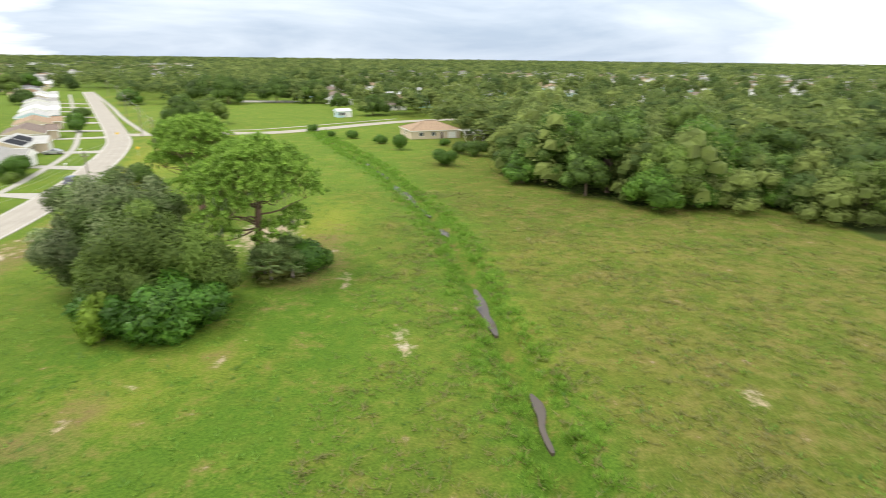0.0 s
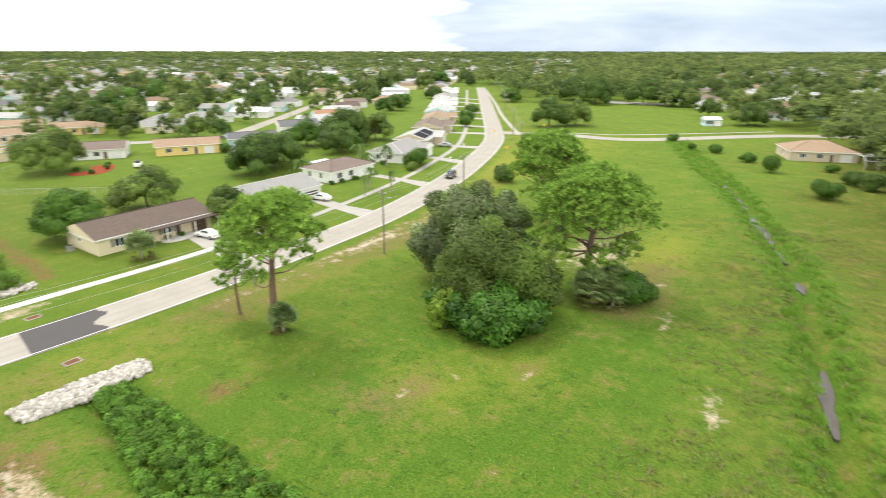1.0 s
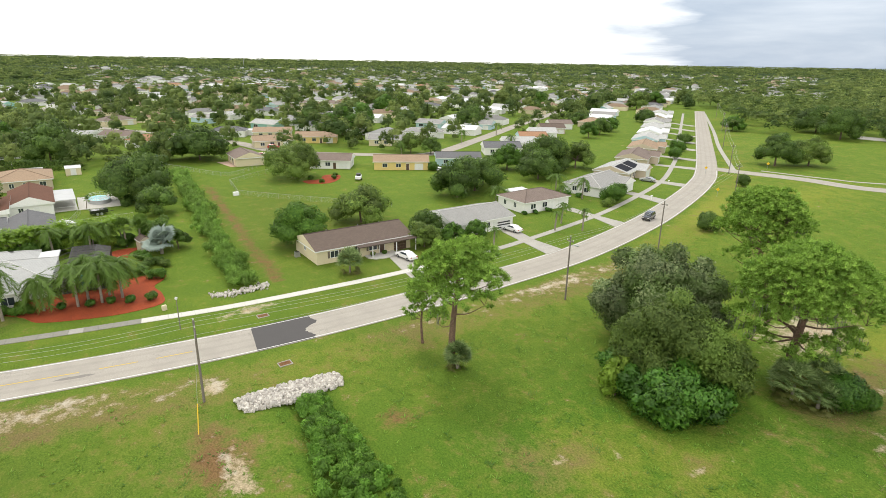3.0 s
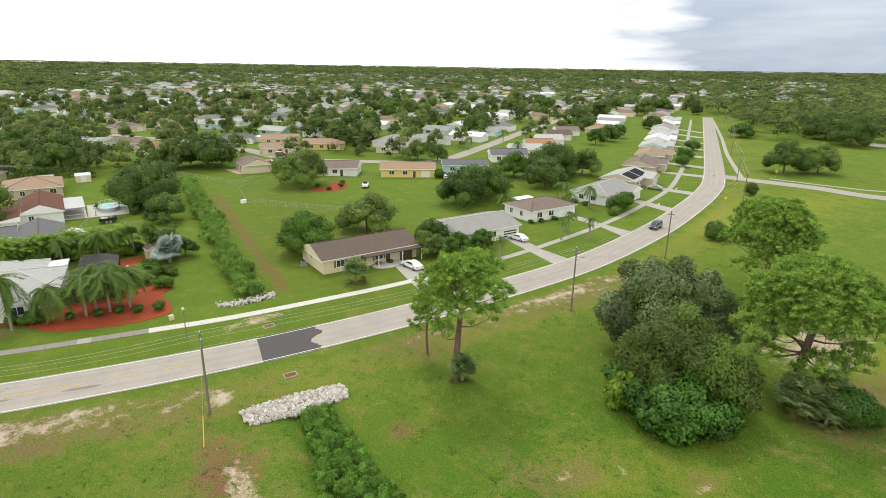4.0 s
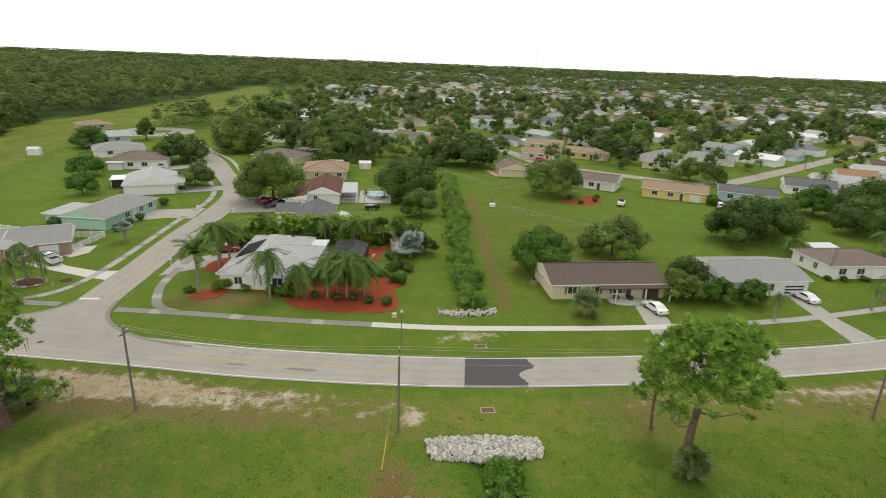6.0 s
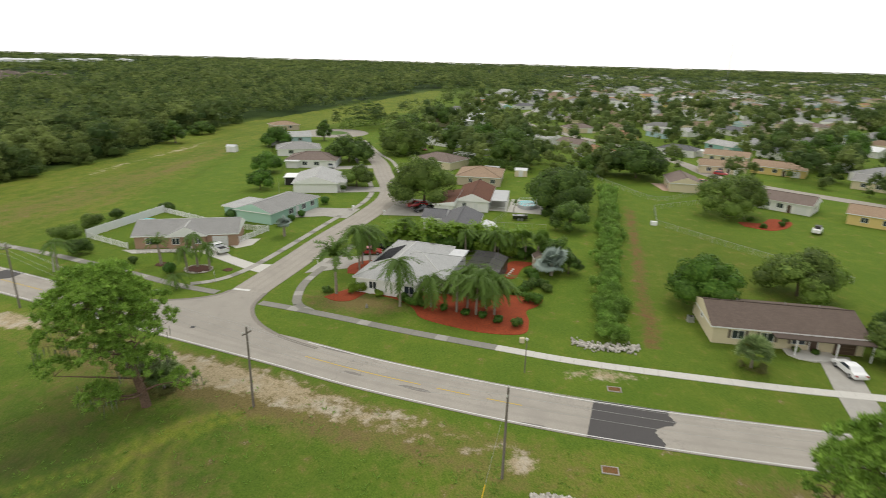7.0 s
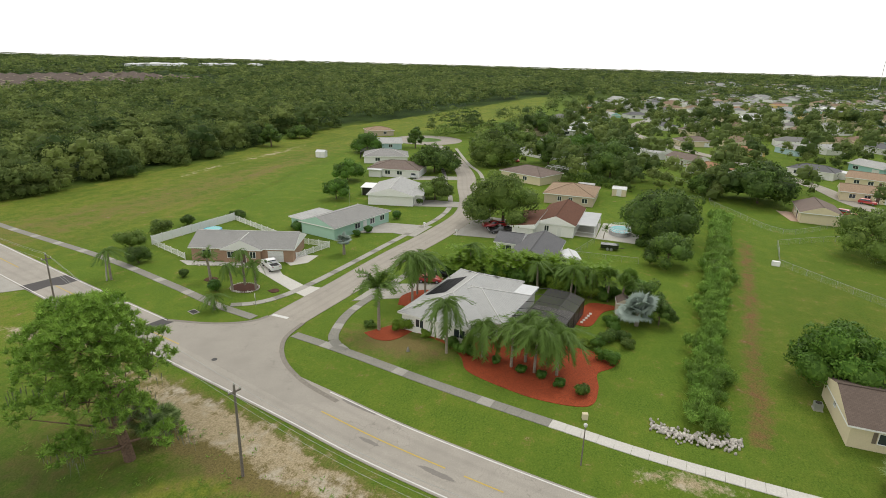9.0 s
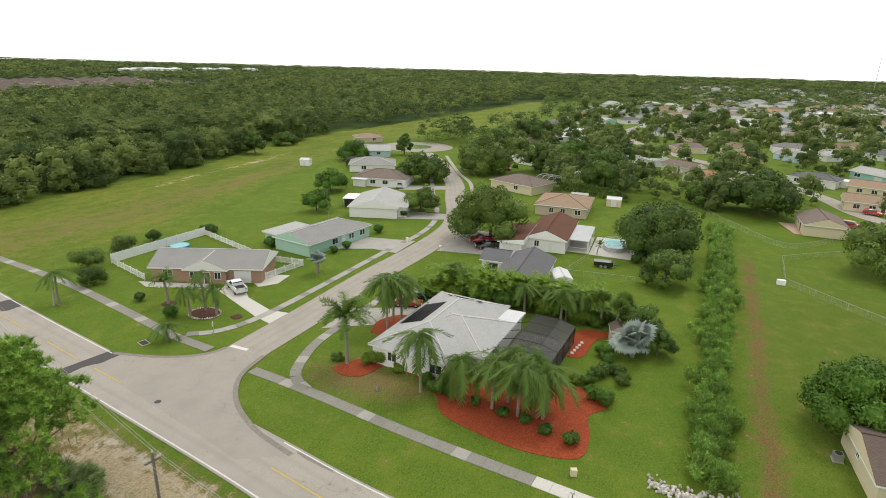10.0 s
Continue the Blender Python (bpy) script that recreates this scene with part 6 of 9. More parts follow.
# ---------------------------------------------------------------- lawn trees
tree("tree", -99.8, 38.6, 9.0, 5.8, 12, 13000, 0.25, "bright", 0.08, "dense green tree behind a cream house", lumps=26)
for k, (x, y, h, rr, mt) in enumerate(((-108.6, 55.5, 8.6, 6.8, "oak_grey"), (-91.6, 61.5, 5.8, 4.0, "oak"), (-84.4, 69.0, 4.4, 2.4, "bright"), (-85.0, 63.6, 4.8, 2.6, "bright"), (-86.4, 58.0, 6.0, 3.4, "oak_grey"), (-117, 88, 10.5, 7.5, "oak"), (-121, 97, 11.5, 7.5, "oak"), (-126, 104, 9, 5, "oak"), (-133, 136, 12.5, 9, "oak"), (-124, 124, 10, 7, "oak"), (-131, 148, 9.6, 6.5, "oak_grey"), (-141, 126, 9, 6, "bright"),
        (-163, 60, 12.8, 8.6, "oak_grey"), (-157.3, 18.1, 11.8, 9.2, "oak"), (-139, 19.3, 7.2, 4.8, "oak"), (-153, -17.1, 13.6, 9.4, "oak_grey"), (-208.7, 44, 11.4, 10.6, "oak"), (-214, 30.8, 7.7, 5.6, "oak"),
        (-228, 1.2, 12.8, 10, "oak"), (-209, -56.3, 9.6, 8.6, "oak"), (-170, -40.8, 7, 5.2, "oak_grey"), (-236.7, -96.7, 8, 6.8, "bright"), (-182, -75, 7, 5.6, "bright"), (-159.4, -65.8, 6.2, 4.2, "bright"),
        (-235.7, -43.2, 13, 11, "oak_grey"), (-246.6, -23.6, 11.6, 7, "oak"), (-336, -43, 13, 10, "oak"), (-97.9, 216, 12.5, 7.6, "oak"), (-91.4, 227, 11.5, 7.6, "oak_grey"), (-167, 310, 8, 6.5, "bright"), (-258.8, -84.6, 11, 3.8, "oak"),
        (-300, -55, 10, 8, "oak"), (-276, -40, 9, 7, "oak_grey"), (-270, -14, 10, 8, "bright"), (-120, 325, 15, 12, "oak"), (-140, 345, 14, 12, "oak"), (-98, 342, 14, 11, "oak"), (-76, 338, 13, 10, "oak"), (-53, 293, 10, 5, "oak"), (-33, 268, 9, 8, "oak"), (-15, 300, 8, 5, "oak"),
        (-230, -139, 10, 5, "oak"), (-259, -144.6, 5.9, 6, "oak"), (-247, 190, 11, 9, "oak"), (-262, 205, 10, 8, "oak"),
        (-247, 116, 15, 7, "bright"), (-257, 131, 15, 7, "bright"), (-244, 108, 12, 5, "bright"), (-279, 113, 11, 7, "oak"), (-332, 186, 14, 8, "bright"), (-344, 208, 13, 8, "oak_grey"), (-186, 116, 8, 5, "oak_grey"), (-181, 122, 7, 4.5, "oak"),
        (-184, 214, 8, 5, "bright"), (-190, 229, 9, 6, "oak"), (-197, 245, 8, 5, "bright"), (-232, 259, 7, 6, "oak"), (-218, 302, 8, 7, "oak"), (-283, 327, 14, 7, "bright"), (-282, 378, 14, 8, "oak_grey"), (-296, 420, 13, 8, "bright"), (-333, 325, 13, 7, "bright"), (-299, 288, 10, 6, "oak"))):
    tree("tree", x, y, h, rr, 20 + k, int((2500 + 170 * rr * rr) * (1.0 if x > -185 else 0.5)), 0.2 + 0.013 * rr + (0.0 if x > -185 else 0.14), mt, 0.04, "spreading leafy tree on a lawn among houses", group="lawn trees", lumps=26)

# ---------------------------------------------------------------- wood beside the meadow
for k, (x, y, h, rr, mt) in enumerate(((22, 122, 13, 7, "oak"), (33, 113, 19, 8.5, "oak"), (41, 103, 13.5, 7, "oak_grey"), (50, 112, 17, 8, "bright"), (60, 110, 11, 6.5, "oak"), (27, 132, 17, 8, "bright"), (17, 132, 11, 6, "oak"), (70, 92, 12, 6, "oak_grey"), (77, 84, 14, 7, "oak"),
        (53, 124, 19, 9, "oak_grey"), (68, 118, 15, 8, "oak"), (38, 100, 8, 5.5, "bright"), (46, 101.5, 5.5, 4.5, "bright"), (55, 104, 5, 4.5, "oak"), (63, 103, 5, 4.5, "bright"), (28, 110, 9, 5, "oak"), (17, 122, 6, 4.5, "bright"), (71, 100, 6, 5, "oak"), (84, 76, 10, 6, "bright"), (40, 126, 18, 8, "oak"))):
    tree("tree", x, y, h, rr, 120 + k, 9500, 0.27 + 0.012 * rr, mt, 0.03, "leafy tree at the edge of a dense wood", group="trees of the wood", lumps=28)

# ---------------------------------------------------------------- ditch growth and meadow grass
def blades(r, lumps, count, length, width):
    """Arching thin leaves that rise out of bushy lumps."""
    lumps = np.asarray(lumps, float)
    w = lumps[:, 3] ** 2
    k = r.choice(len(lumps), size=count, p=w / w.sum())
    d = unit(r.normal(size=(count, 3)) + (0, 0, 0.8))
    d[:, 2] = np.abs(d[:, 2])
    p = lumps[k, :3] + d * (lumps[k, 3] * (0.35 + 0.65 * r.random(count)))[:, None]
    g = unit(d + (0, 0, 0.9) + 0.35 * r.normal(size=(count, 3)))
    s = unit(np.cross(g, r.normal(size=(count, 3)))) * width
    l = length * (0.5 + 0.7 * r.random((count, 1)))
    return np.stack([p - s, p + s, p + g * l], axis=1)


def ditch_growth():
    r = np.random.default_rng(5)
    lumps = []
    for p in DITCH_W:
        if p[0] > -84.0:
            continue
        gap = 0.75 + 0.6 * noise.noise((p[0] * 0.13, 0, 3))
        for k in range(6):
            q = p + r.normal(size=2) * (0.8, 1.0) + (0, 0.4)
            lumps.append((q[0], q[1], 0.4 + 1.1 * r.random() * gap, (0.55 + 0.5 * r.random()) * (0.7 + 0.4 * gap)))
    pos, tone = lump_cloud(r, lumps, 42000, 0.11, 1.25, 0.5, 0.8, 0.8, 4.5, core=len(lumps), share=0.5)
    pos = np.concatenate([pos, blades(r, lumps, 34000, 0.7, 0.035)])
    tone = np.concatenate([tone, np.c_[0.5 * r.random(34000), 0.5 * r.normal(size=(34000, 3)) + (0, 0, 1)]])
    tagged(quick("reeds", pos, M["reed"], tone=tone), "tall feathery green reeds filling a drainage ditch", "reeds", kind="stuff")
    lumps = []
    for p in DITCH_E:
        if p[0] > -22:
            continue
        far_on = min(1.0, max(0.0, (p[0] + 48) / 14))
        for k in range(26):
            q = p + (1.5 * r.random(), (r.random() - 0.5) * (3.2 + 3.6 * far_on) + 0.5 * noise.noise((p[0] * 0.4, k % 3, 5))) + (0, 0.6 + 0.6 * far_on)
            lumps.append((q[0], q[1], -0.25 + 0.6 * r.random() ** 1.5, 0.32 + 0.38 * r.random()))
    pos, tone = lump_cloud(r, lumps, 76000, 0.13, 1.0, 0.4, 0.6, 0.7, 1.8, core=len(lumps), share=0.6)
    tagged(quick("ditch_shrubs", pos, M["ditch"], tone=tone), "low leafy green growth in a ditch below the rocks", "shrubs", kind="stuff")
    lumps = []
    for p in CREEK[::2]:
        for sd in (-1, 1):
            for j in range(7):
                q = p + (sd * (1.0 + 3.0 * r.random() ** 1.3), 1.5 * r.normal())
                lumps.append((q[0], q[1], -0.45 + 0.35 * r.random(), 0.3 + 0.4 * r.random()))
    pos = blades(r, lumps, 46000, 0.45, 0.06)
    tagged(quick("bank_weeds", pos, M["weed"]), "tall bright green weeds along the creek banks", "weeds", kind="stuff")


def tufts(name, label, n, x0, x1, y0, y1, height, material, seed, where):
    """Grass tufts: bent blades in bunches."""
    r = np.random.default_rng(seed)
    p = np.c_[x0 + (x1 - x0) * r.random(n), y0 + (y1 - y0) * r.random(n)]
    p = p[where(p, r)]
    n, b = len(p), 5
    a = r.random((n, b)) * 6.283
    h = height * (0.5 + 0.8 * r.random((n, b))) * (0.6 + 0.8 * r.random((n, 1)))
    base = np.stack([p[:, :1] + 0.12 * r.normal(size=(n, b)), p[:, 1:] + 0.12 * r.normal(size=(n, b)), np.full((n, b), -0.08)], axis=-1)
    side = np.stack([-np.sin(a), np.cos(a), 0 * a], axis=-1) * 0.07
    tip = base + np.stack([np.cos(a) * h * 1.5, np.sin(a) * h * 1.5, 0.1 + h * 0.5], axis=-1)
    tri = np.stack([base - side, base + side, tip], axis=2).reshape(-1, 3, 3)
    tagged(quick(name, tri, M[material]), label, "grass", kind="stuff")


def meadow(p, r, thick):
    edge = p[:, 0] > np.interp(p[:, 1], MAIN[:, 1], MAIN[:, 0]) + 6
    lum = np.array([noise.noise((x * 0.16, y * 0.16, thick)) for x, y in p])
    clear = to_line(p, CREEK) > 1.2
    return edge & clear & (r.random(len(p)) < 0.42 + 0.9 * lum)


ditch_growth()
tufts("meadow_grass", "rough green meadow grass with weeds", 20000, -66, 50, -40, 175, 0.24, "weed", 1, lambda p, r: meadow(p, r, 2.0))
tufts("meadow_grass", "dry yellowish meadow grass stalks", 14000, -10, 62, 20, 112, 0.38, "straw", 2, lambda p, r: meadow(p, r, 7.0))
tufts("meadow_weeds", "green weeds scattered through the meadow", 4000, -50, 62, -10, 118, 0.3, "bright", 3, lambda p, r: meadow(p, r, 12.0))

# water standing in the creek, by how far north it lies
def creek_row(y):
    return int(np.argmin(np.abs(CREEK[:, 1] - y)))


WATER = [(creek_row(a), creek_row(b), w) for a, b, w in ((160, 141, 0.7), (136, 127, 0.6), (123, 104, 1.0), (101, 97, 0.6), (88, 85, 0.7), (63, 52, 0.65), (41, 35, 0.5))]
for k, (a, b, w) in enumerate(WATER):
    line = curve(CREEK[a:b + 2], 0.6)
    nrm = sides(line)
    u = np.linspace(0.02, 0.98, len(line))
    half = w * np.sqrt(np.sin(u * math.pi)) * np.array([0.75 + 0.6 * noise.noise((k * 3.1, v * len(line) * 0.23, 1)) for v in u])
    off = 0.35 * np.array([noise.noise((k * 5.3, v * len(line) * 0.12, 7)) for v in u])
    bm = bmesh.new()
    prism(bm, [tuple(q) for q in line + nrm * (off - half)[:, None]] + [tuple(q) for q in (line + nrm * (off + half)[:, None])[::-1]], -1.4, -0.78)
    bmesh.ops.recalc_face_normals(bm, faces=bm.faces)
    bmesh.ops.triangulate(bm, faces=[f for f in bm.faces if len(f.verts) > 4])
    tagged(part("creek_water", bm, M["water"], None), "shallow brown water standing in the creek", "water", "pools of the creek", "structure")


# ---------------------------------------------------------------- rocks and culvert
def rock_meshes():
    out = []
    for k in range(5):
        r = np.random.default_rng(300 + k)
        bm = bmesh.new()
        bmesh.ops.create_icosphere(bm, subdivisions=2, radius=0.5)
        ax = r.normal(size=(3, 3)) * 2.6
        for v in bm.verts:
            v.co *= 0.92 + 0.1 * sum(math.sin(float(np.dot(q, v.co)) * 2 + k) for q in ax) / 1.6
            v.co.z *= 0.8
        me = bpy.data.meshes.new("rock")
        bm.to_mesh(me)
        bm.free()
        me.materials.append(M["rock"])
        out.append(me)
    return out


ROCKS = rock_meshes()


def rock_bed(name, label, place, n, size, seed):
    r = np.random.default_rng(seed)
    t = thing(name, label, "rocks")
    for k in range(n):
        x, y, z = place(r, k / n)
        ob = new("rock", ROCKS[int(r.integers(0, 5))])
        ob.parent = t
        s = size * (0.7 + 0.7 * r.random())
        ob.matrix_basis = pose(x, y, z, *(r.random(3) * 360)) @ Matrix.Diagonal((s * (0.8 + 0.5 * r.random()), s, s * (0.7 + 0.4 * r.random()), 1))
    return t


def pile(r, u):
    """A long heap that slopes to the ditch."""
    a, b = r.random(), r.random()
    a = max(0.0, min(1.0, a))
    wide = 1.9 * (0.75 + 0.25 * math.sin(math.pi * a))
    across = -wide + 2 * wide * b
    return -51.6 + across + 0.7 * (a - 0.5), 12.6 + 11.2 * a, 0.12 + 0.28 * math.sin(math.pi * b) + 0.12 * r.random()


rock_bed("rock_pile", "heap of pale limestone rocks over a culvert", pile, 300, 0.42, 6)
rng2 = np.random.default_rng(16)
rubble = []
for k in range(900):
    x, y, z = pile(rng2, 0)
    s = 0.14 + 0.1 * rng2.random()
    m = pose(x, y, z - 0.1, *(rng2.random(3) * 360)) @ Matrix.Scale(s * 1.3, 4)
    o = [m @ Vector(q) for q in ((0, 0, 0.8), (1, 0, 0.1), (0.3, 0.95, 0), (-0.8, 0.6, 0.1), (-0.8, -0.6, 0), (0.3, -0.95, 0.1), (0, 0, -0.7))]
    for f in ((0, 1, 2), (0, 2, 3), (0, 3, 4), (0, 4, 5), (0, 5, 1), (6, 2, 1), (6, 3, 2), (6, 4, 3), (6, 5, 4), (6, 1, 5)):
        rubble.append([tuple(o[i]) for i in f])
tagged(quick("rubble", rubble, M["rock"]), "small pale limestone rubble between rocks", "rubble", kind="stuff")
rock_bed("rock_line", "row of pale limestone rocks at the ditch's end", lambda r, u: (-82.6 + 0.55 * r.normal() - 0.9 * abs(2 * u - 1), 17.4 + 9.0 * u, 0.06 + 0.1 * r.random()), 300, 0.33, 8)
t = thing("culvert_pipe", "dark corrugated culvert pipe under pale rocks", "pipe")
bm = bmesh.new()
tube(bm, [(-51.0, 18.6, -0.25), (-49.5, 18.6, -0.2)], [0.5, 0.5], 16)
part("pipe", bm, M["rust"], t)
# dark disc over the solid pipe end, painted in for the shade inside
bm = bmesh.new()
tube(bm, [(-49.52, 18.6, -0.2), (-49.44, 18.6, -0.2)], [0.42, 0.42], 16)
part("mouth", bm, M["dark"], t)


# ---------------------------------------------------------------- street furniture
def pole(x, y, h, turn, label="weathered wooden power pole beside the road", lamp=False):
    t = thing("power_pole", label, "power pole", "power poles", m=pose(x, y, 0, 0, 0, turn))
    bm = bmesh.new()
    tube(bm, [(0, 0, -0.3), (0, 0, h * 0.5), (0, 0, h)], [0.14, 0.12, 0.10], 10)
    part("post", bm, M["pole"], t)
    bm = bmesh.new()
    box(bm, -0.62, 0.62, -0.06, 0.06, h - 0.75, h - 0.62)
    part("crossarm", bm, M["pole"], t)
    for u in (-0.55, 0.0, 0.55):
        bm = bmesh.new()
        zz = h if u == 0 else h - 0.62
        tube(bm, [(u, 0, zz), (u, 0, zz + 0.1), (u, 0, zz + 0.24)], [0.05, 0.075, 0.04], 8)
        part("insulator", bm, M["lamp_glass"], t)
    if lamp:
        bm = bmesh.new()
        tube(bm, [(0, 0, h - 1.5), (0.5, 0, h - 1.2), (1.1, 0, h - 1.1)], [0.03, 0.03, 0.03], 6)
        part("lamp_arm", bm, M["steel"], t)
        bm = bmesh.new()
        box(bm, 0.95, 1.5, -0.12, 0.12, h - 1.18, h - 1.04)
        part("lamp_head", bm, M["steel"], t)
    return t


POLES = [(-98, -140, 9.8), (-87.5, -104, 9.8), (-77.1, -62.4, 9.9), (-60.9, -17.4, 9.5), (-55.0, 9.9, 9.5), (-53.4, 62.4, 10.1), (-61.2, 96.5, 9.6), (-76.0, 150, 9.8), (-98, 186, 9.8), (-131.6, 240, 10), (-169, 303, 10), (-210, 366, 10)]
for k, (x, y, h) in enumerate(POLES):
    q = POLES[min(k + 1, len(POLES) - 1)]
    o = POLES[max(k - 1, 0)]
    pole(x, y, h, math.degrees(math.atan2(q[1] - o[1], q[0] - o[0])) - 90, lamp=k == 5)
for k, (a, b) in enumerate(zip(POLES, POLES[1:])):
    for u, dz in ((0.0, 0.2), (-0.55, -0.42), (0.55, -0.42), (0.1, -1.6)):
        d = Vector((b[0] - a[0], b[1] - a[1])).normalized()
        pts = []
        for s in np.linspace(0, 1, 13):
            pts.append((a[0] + (b[0] - a[0]) * s + d.y * u, a[1] + (b[1] - a[1]) * s - d.x * u, a[2] + (b[2] - a[2]) * s + dz - 0.9 * math.sin(math.pi * s)))
        bm = bmesh.new()
        tube(bm, pts, [0.012] * 13, 4)
        tagged(part("power_line", bm, M["wire"], None), "thin dark power line strung between poles", "power line", "power lines")
# guy wire with its yellow guard
t = thing("guy_wire", "steel guy wire with a yellow guard beside a pole", "guy wire")
bm = bmesh.new()
tube(bm, [(-55.0, 9.9, 8.6), (-49.4, 8.1, 0.0)], [0.012, 0.012], 5)
part("wire", bm, M["wire"], t)
bm = bmesh.new()
tube(bm, [(-51.0, 8.62, 2.45), (-49.45, 8.12, 0.05)], [0.05, 0.05], 7)
part("guard", bm, M["yellow"], t)


def street_lamp(x, y, h, turn):
    t = thing("street_lamp", "slim grey street lamp beside the sidewalk", "street lamp", "street lamps", m=pose(x, y, 0, 0, 0, turn))
    bm = bmesh.new()
    tube(bm, [(0, 0, -0.1), (0, 0, h)], [0.075, 0.05], 8)
    part("post", bm, M["pole"], t)
    bm = bmesh.new()
    tube(bm, [(0, 0, h), (0, 0, h + 0.08), (0, 0, h + 0.3), (0, 0, h + 0.42)], [0.06, 0.17, 0.2, 0.05], 10)
    part("lantern", bm, M["lamp_glass"], t)


street_lamp(-74.2, 11.3, 4.3, 0)


def grate(x, y, rz, label, material="rust"):
    t = thing("drain_grate", label, "drain grate", "drain grates", m=pose(x, y, 0.0, 0, 0, rz))
    bm = bmesh.new()
    for a, b, c, d in ((-0.8, 0.8, -0.55, -0.45), (-0.8, 0.8, 0.45, 0.55), (-0.8, -0.7, -0.45, 0.45), (0.7, 0.8, -0.45, 0.45)):
        box(bm, a, b, c, d, -0.05, 0.07)
    part("frame", bm, M["concrete"], t)
    for k in range(9):
        bm = bmesh.new()
        u = -0.62 + 0.155 * k
        box(bm, u - 0.045, u + 0.045, -0.45, 0.45, -0.02, 0.05)
        part("bar", bm, M[material], t)


grate(-72.5, 21.8, 90, "rusty iron drain grate in the verge")
grate(-58.0, 19.8, 90, "rusty iron drain grate in the meadow's verge")
grate(-86.8, -47.2, 70, "dark iron drain grate beside the junction", "dark")
t = thing("manhole_cover", "round iron manhole cover in the asphalt", "manhole cover")
bm = bmesh.new()
tube(bm, [(-76.7, -34.5, 0.0), (-76.7, -34.5, 0.066)], [0.36, 0.36], 18)
part("lid", bm, M["dark"], t)


def sign(x, y, h, rz, material, label, diamond=False):
    t = thing("road_sign", label, "road sign", "road signs", m=pose(x, y, 0, 0, 0, rz))
    bm = bmesh.new()
    box(bm, -0.03, 0.03, -0.03, 0.03, -0.1, h)
    part("post", bm, M["steel"], t)
    bm = bmesh.new()
    if diamond:
        for p in ((0.031, 0.05),):
            v = [bm.verts.new((xx, yy, zz)) for yy in (-p[1], -p[0]) for xx, zz in ((0, h - 0.5), (0.5, h), (0, h + 0.5), (-0.5, h))]
            for f in ((0, 1, 2, 3), (7, 6, 5, 4), (0, 4, 5, 1), (1, 5, 6, 2), (2, 6, 7, 3), (3, 7, 4, 0)):
                bm.faces.new([v[i] for i in f])
    else:
        box(bm, -0.35, 0.35, -0.05, -0.031, h - 0.5, h + 0.1)
    part("plate", bm, M[material], t)


sign(-80.5, 149.5, 2.2, 35, "yellow", "yellow diamond warning sign beside the road", True)
sign(-101.5, 178, 2.2, 35, "yellow", "yellow diamond warning sign beside the junction", True)
sign(-95.0, 205, 2.2, 30, "yellow", "yellow diamond warning sign beside the park", True)
sign(-92.2, -40.2, 2.0, 30, "white", "small white sign at the street corner")
t = thing("concrete_post", "leaning pale concrete post in the lawn", "post", m=pose(-90.8, -69.3, 0, 0, -6, 0))
bm = bmesh.new()
tube(bm, [(0, 0, -0.2), (0, 0, 4.6)], [0.14, 0.11], 8)
part("shaft", bm, M["concrete"], t)
t = thing("utility_box", "small pale utility box beside the lawn", "utility box", m=pose(-82, 10.7, 0, 0, 0, 20))
bm = bmesh.new()
box(bm, -0.22, 0.22, -0.3, 0.3, -0.05, 0.7)
part("housing", bm, M["cream"], t)
t = thing("utility_box", "white utility box beside the chain-link fence", "utility box", m=pose(-148.7, 39.4, 0))
bm = bmesh.new()
box(bm, -0.4, 0.4, -0.7, 0.7, -0.05, 0.9)
part("housing", bm, M["white"], t)


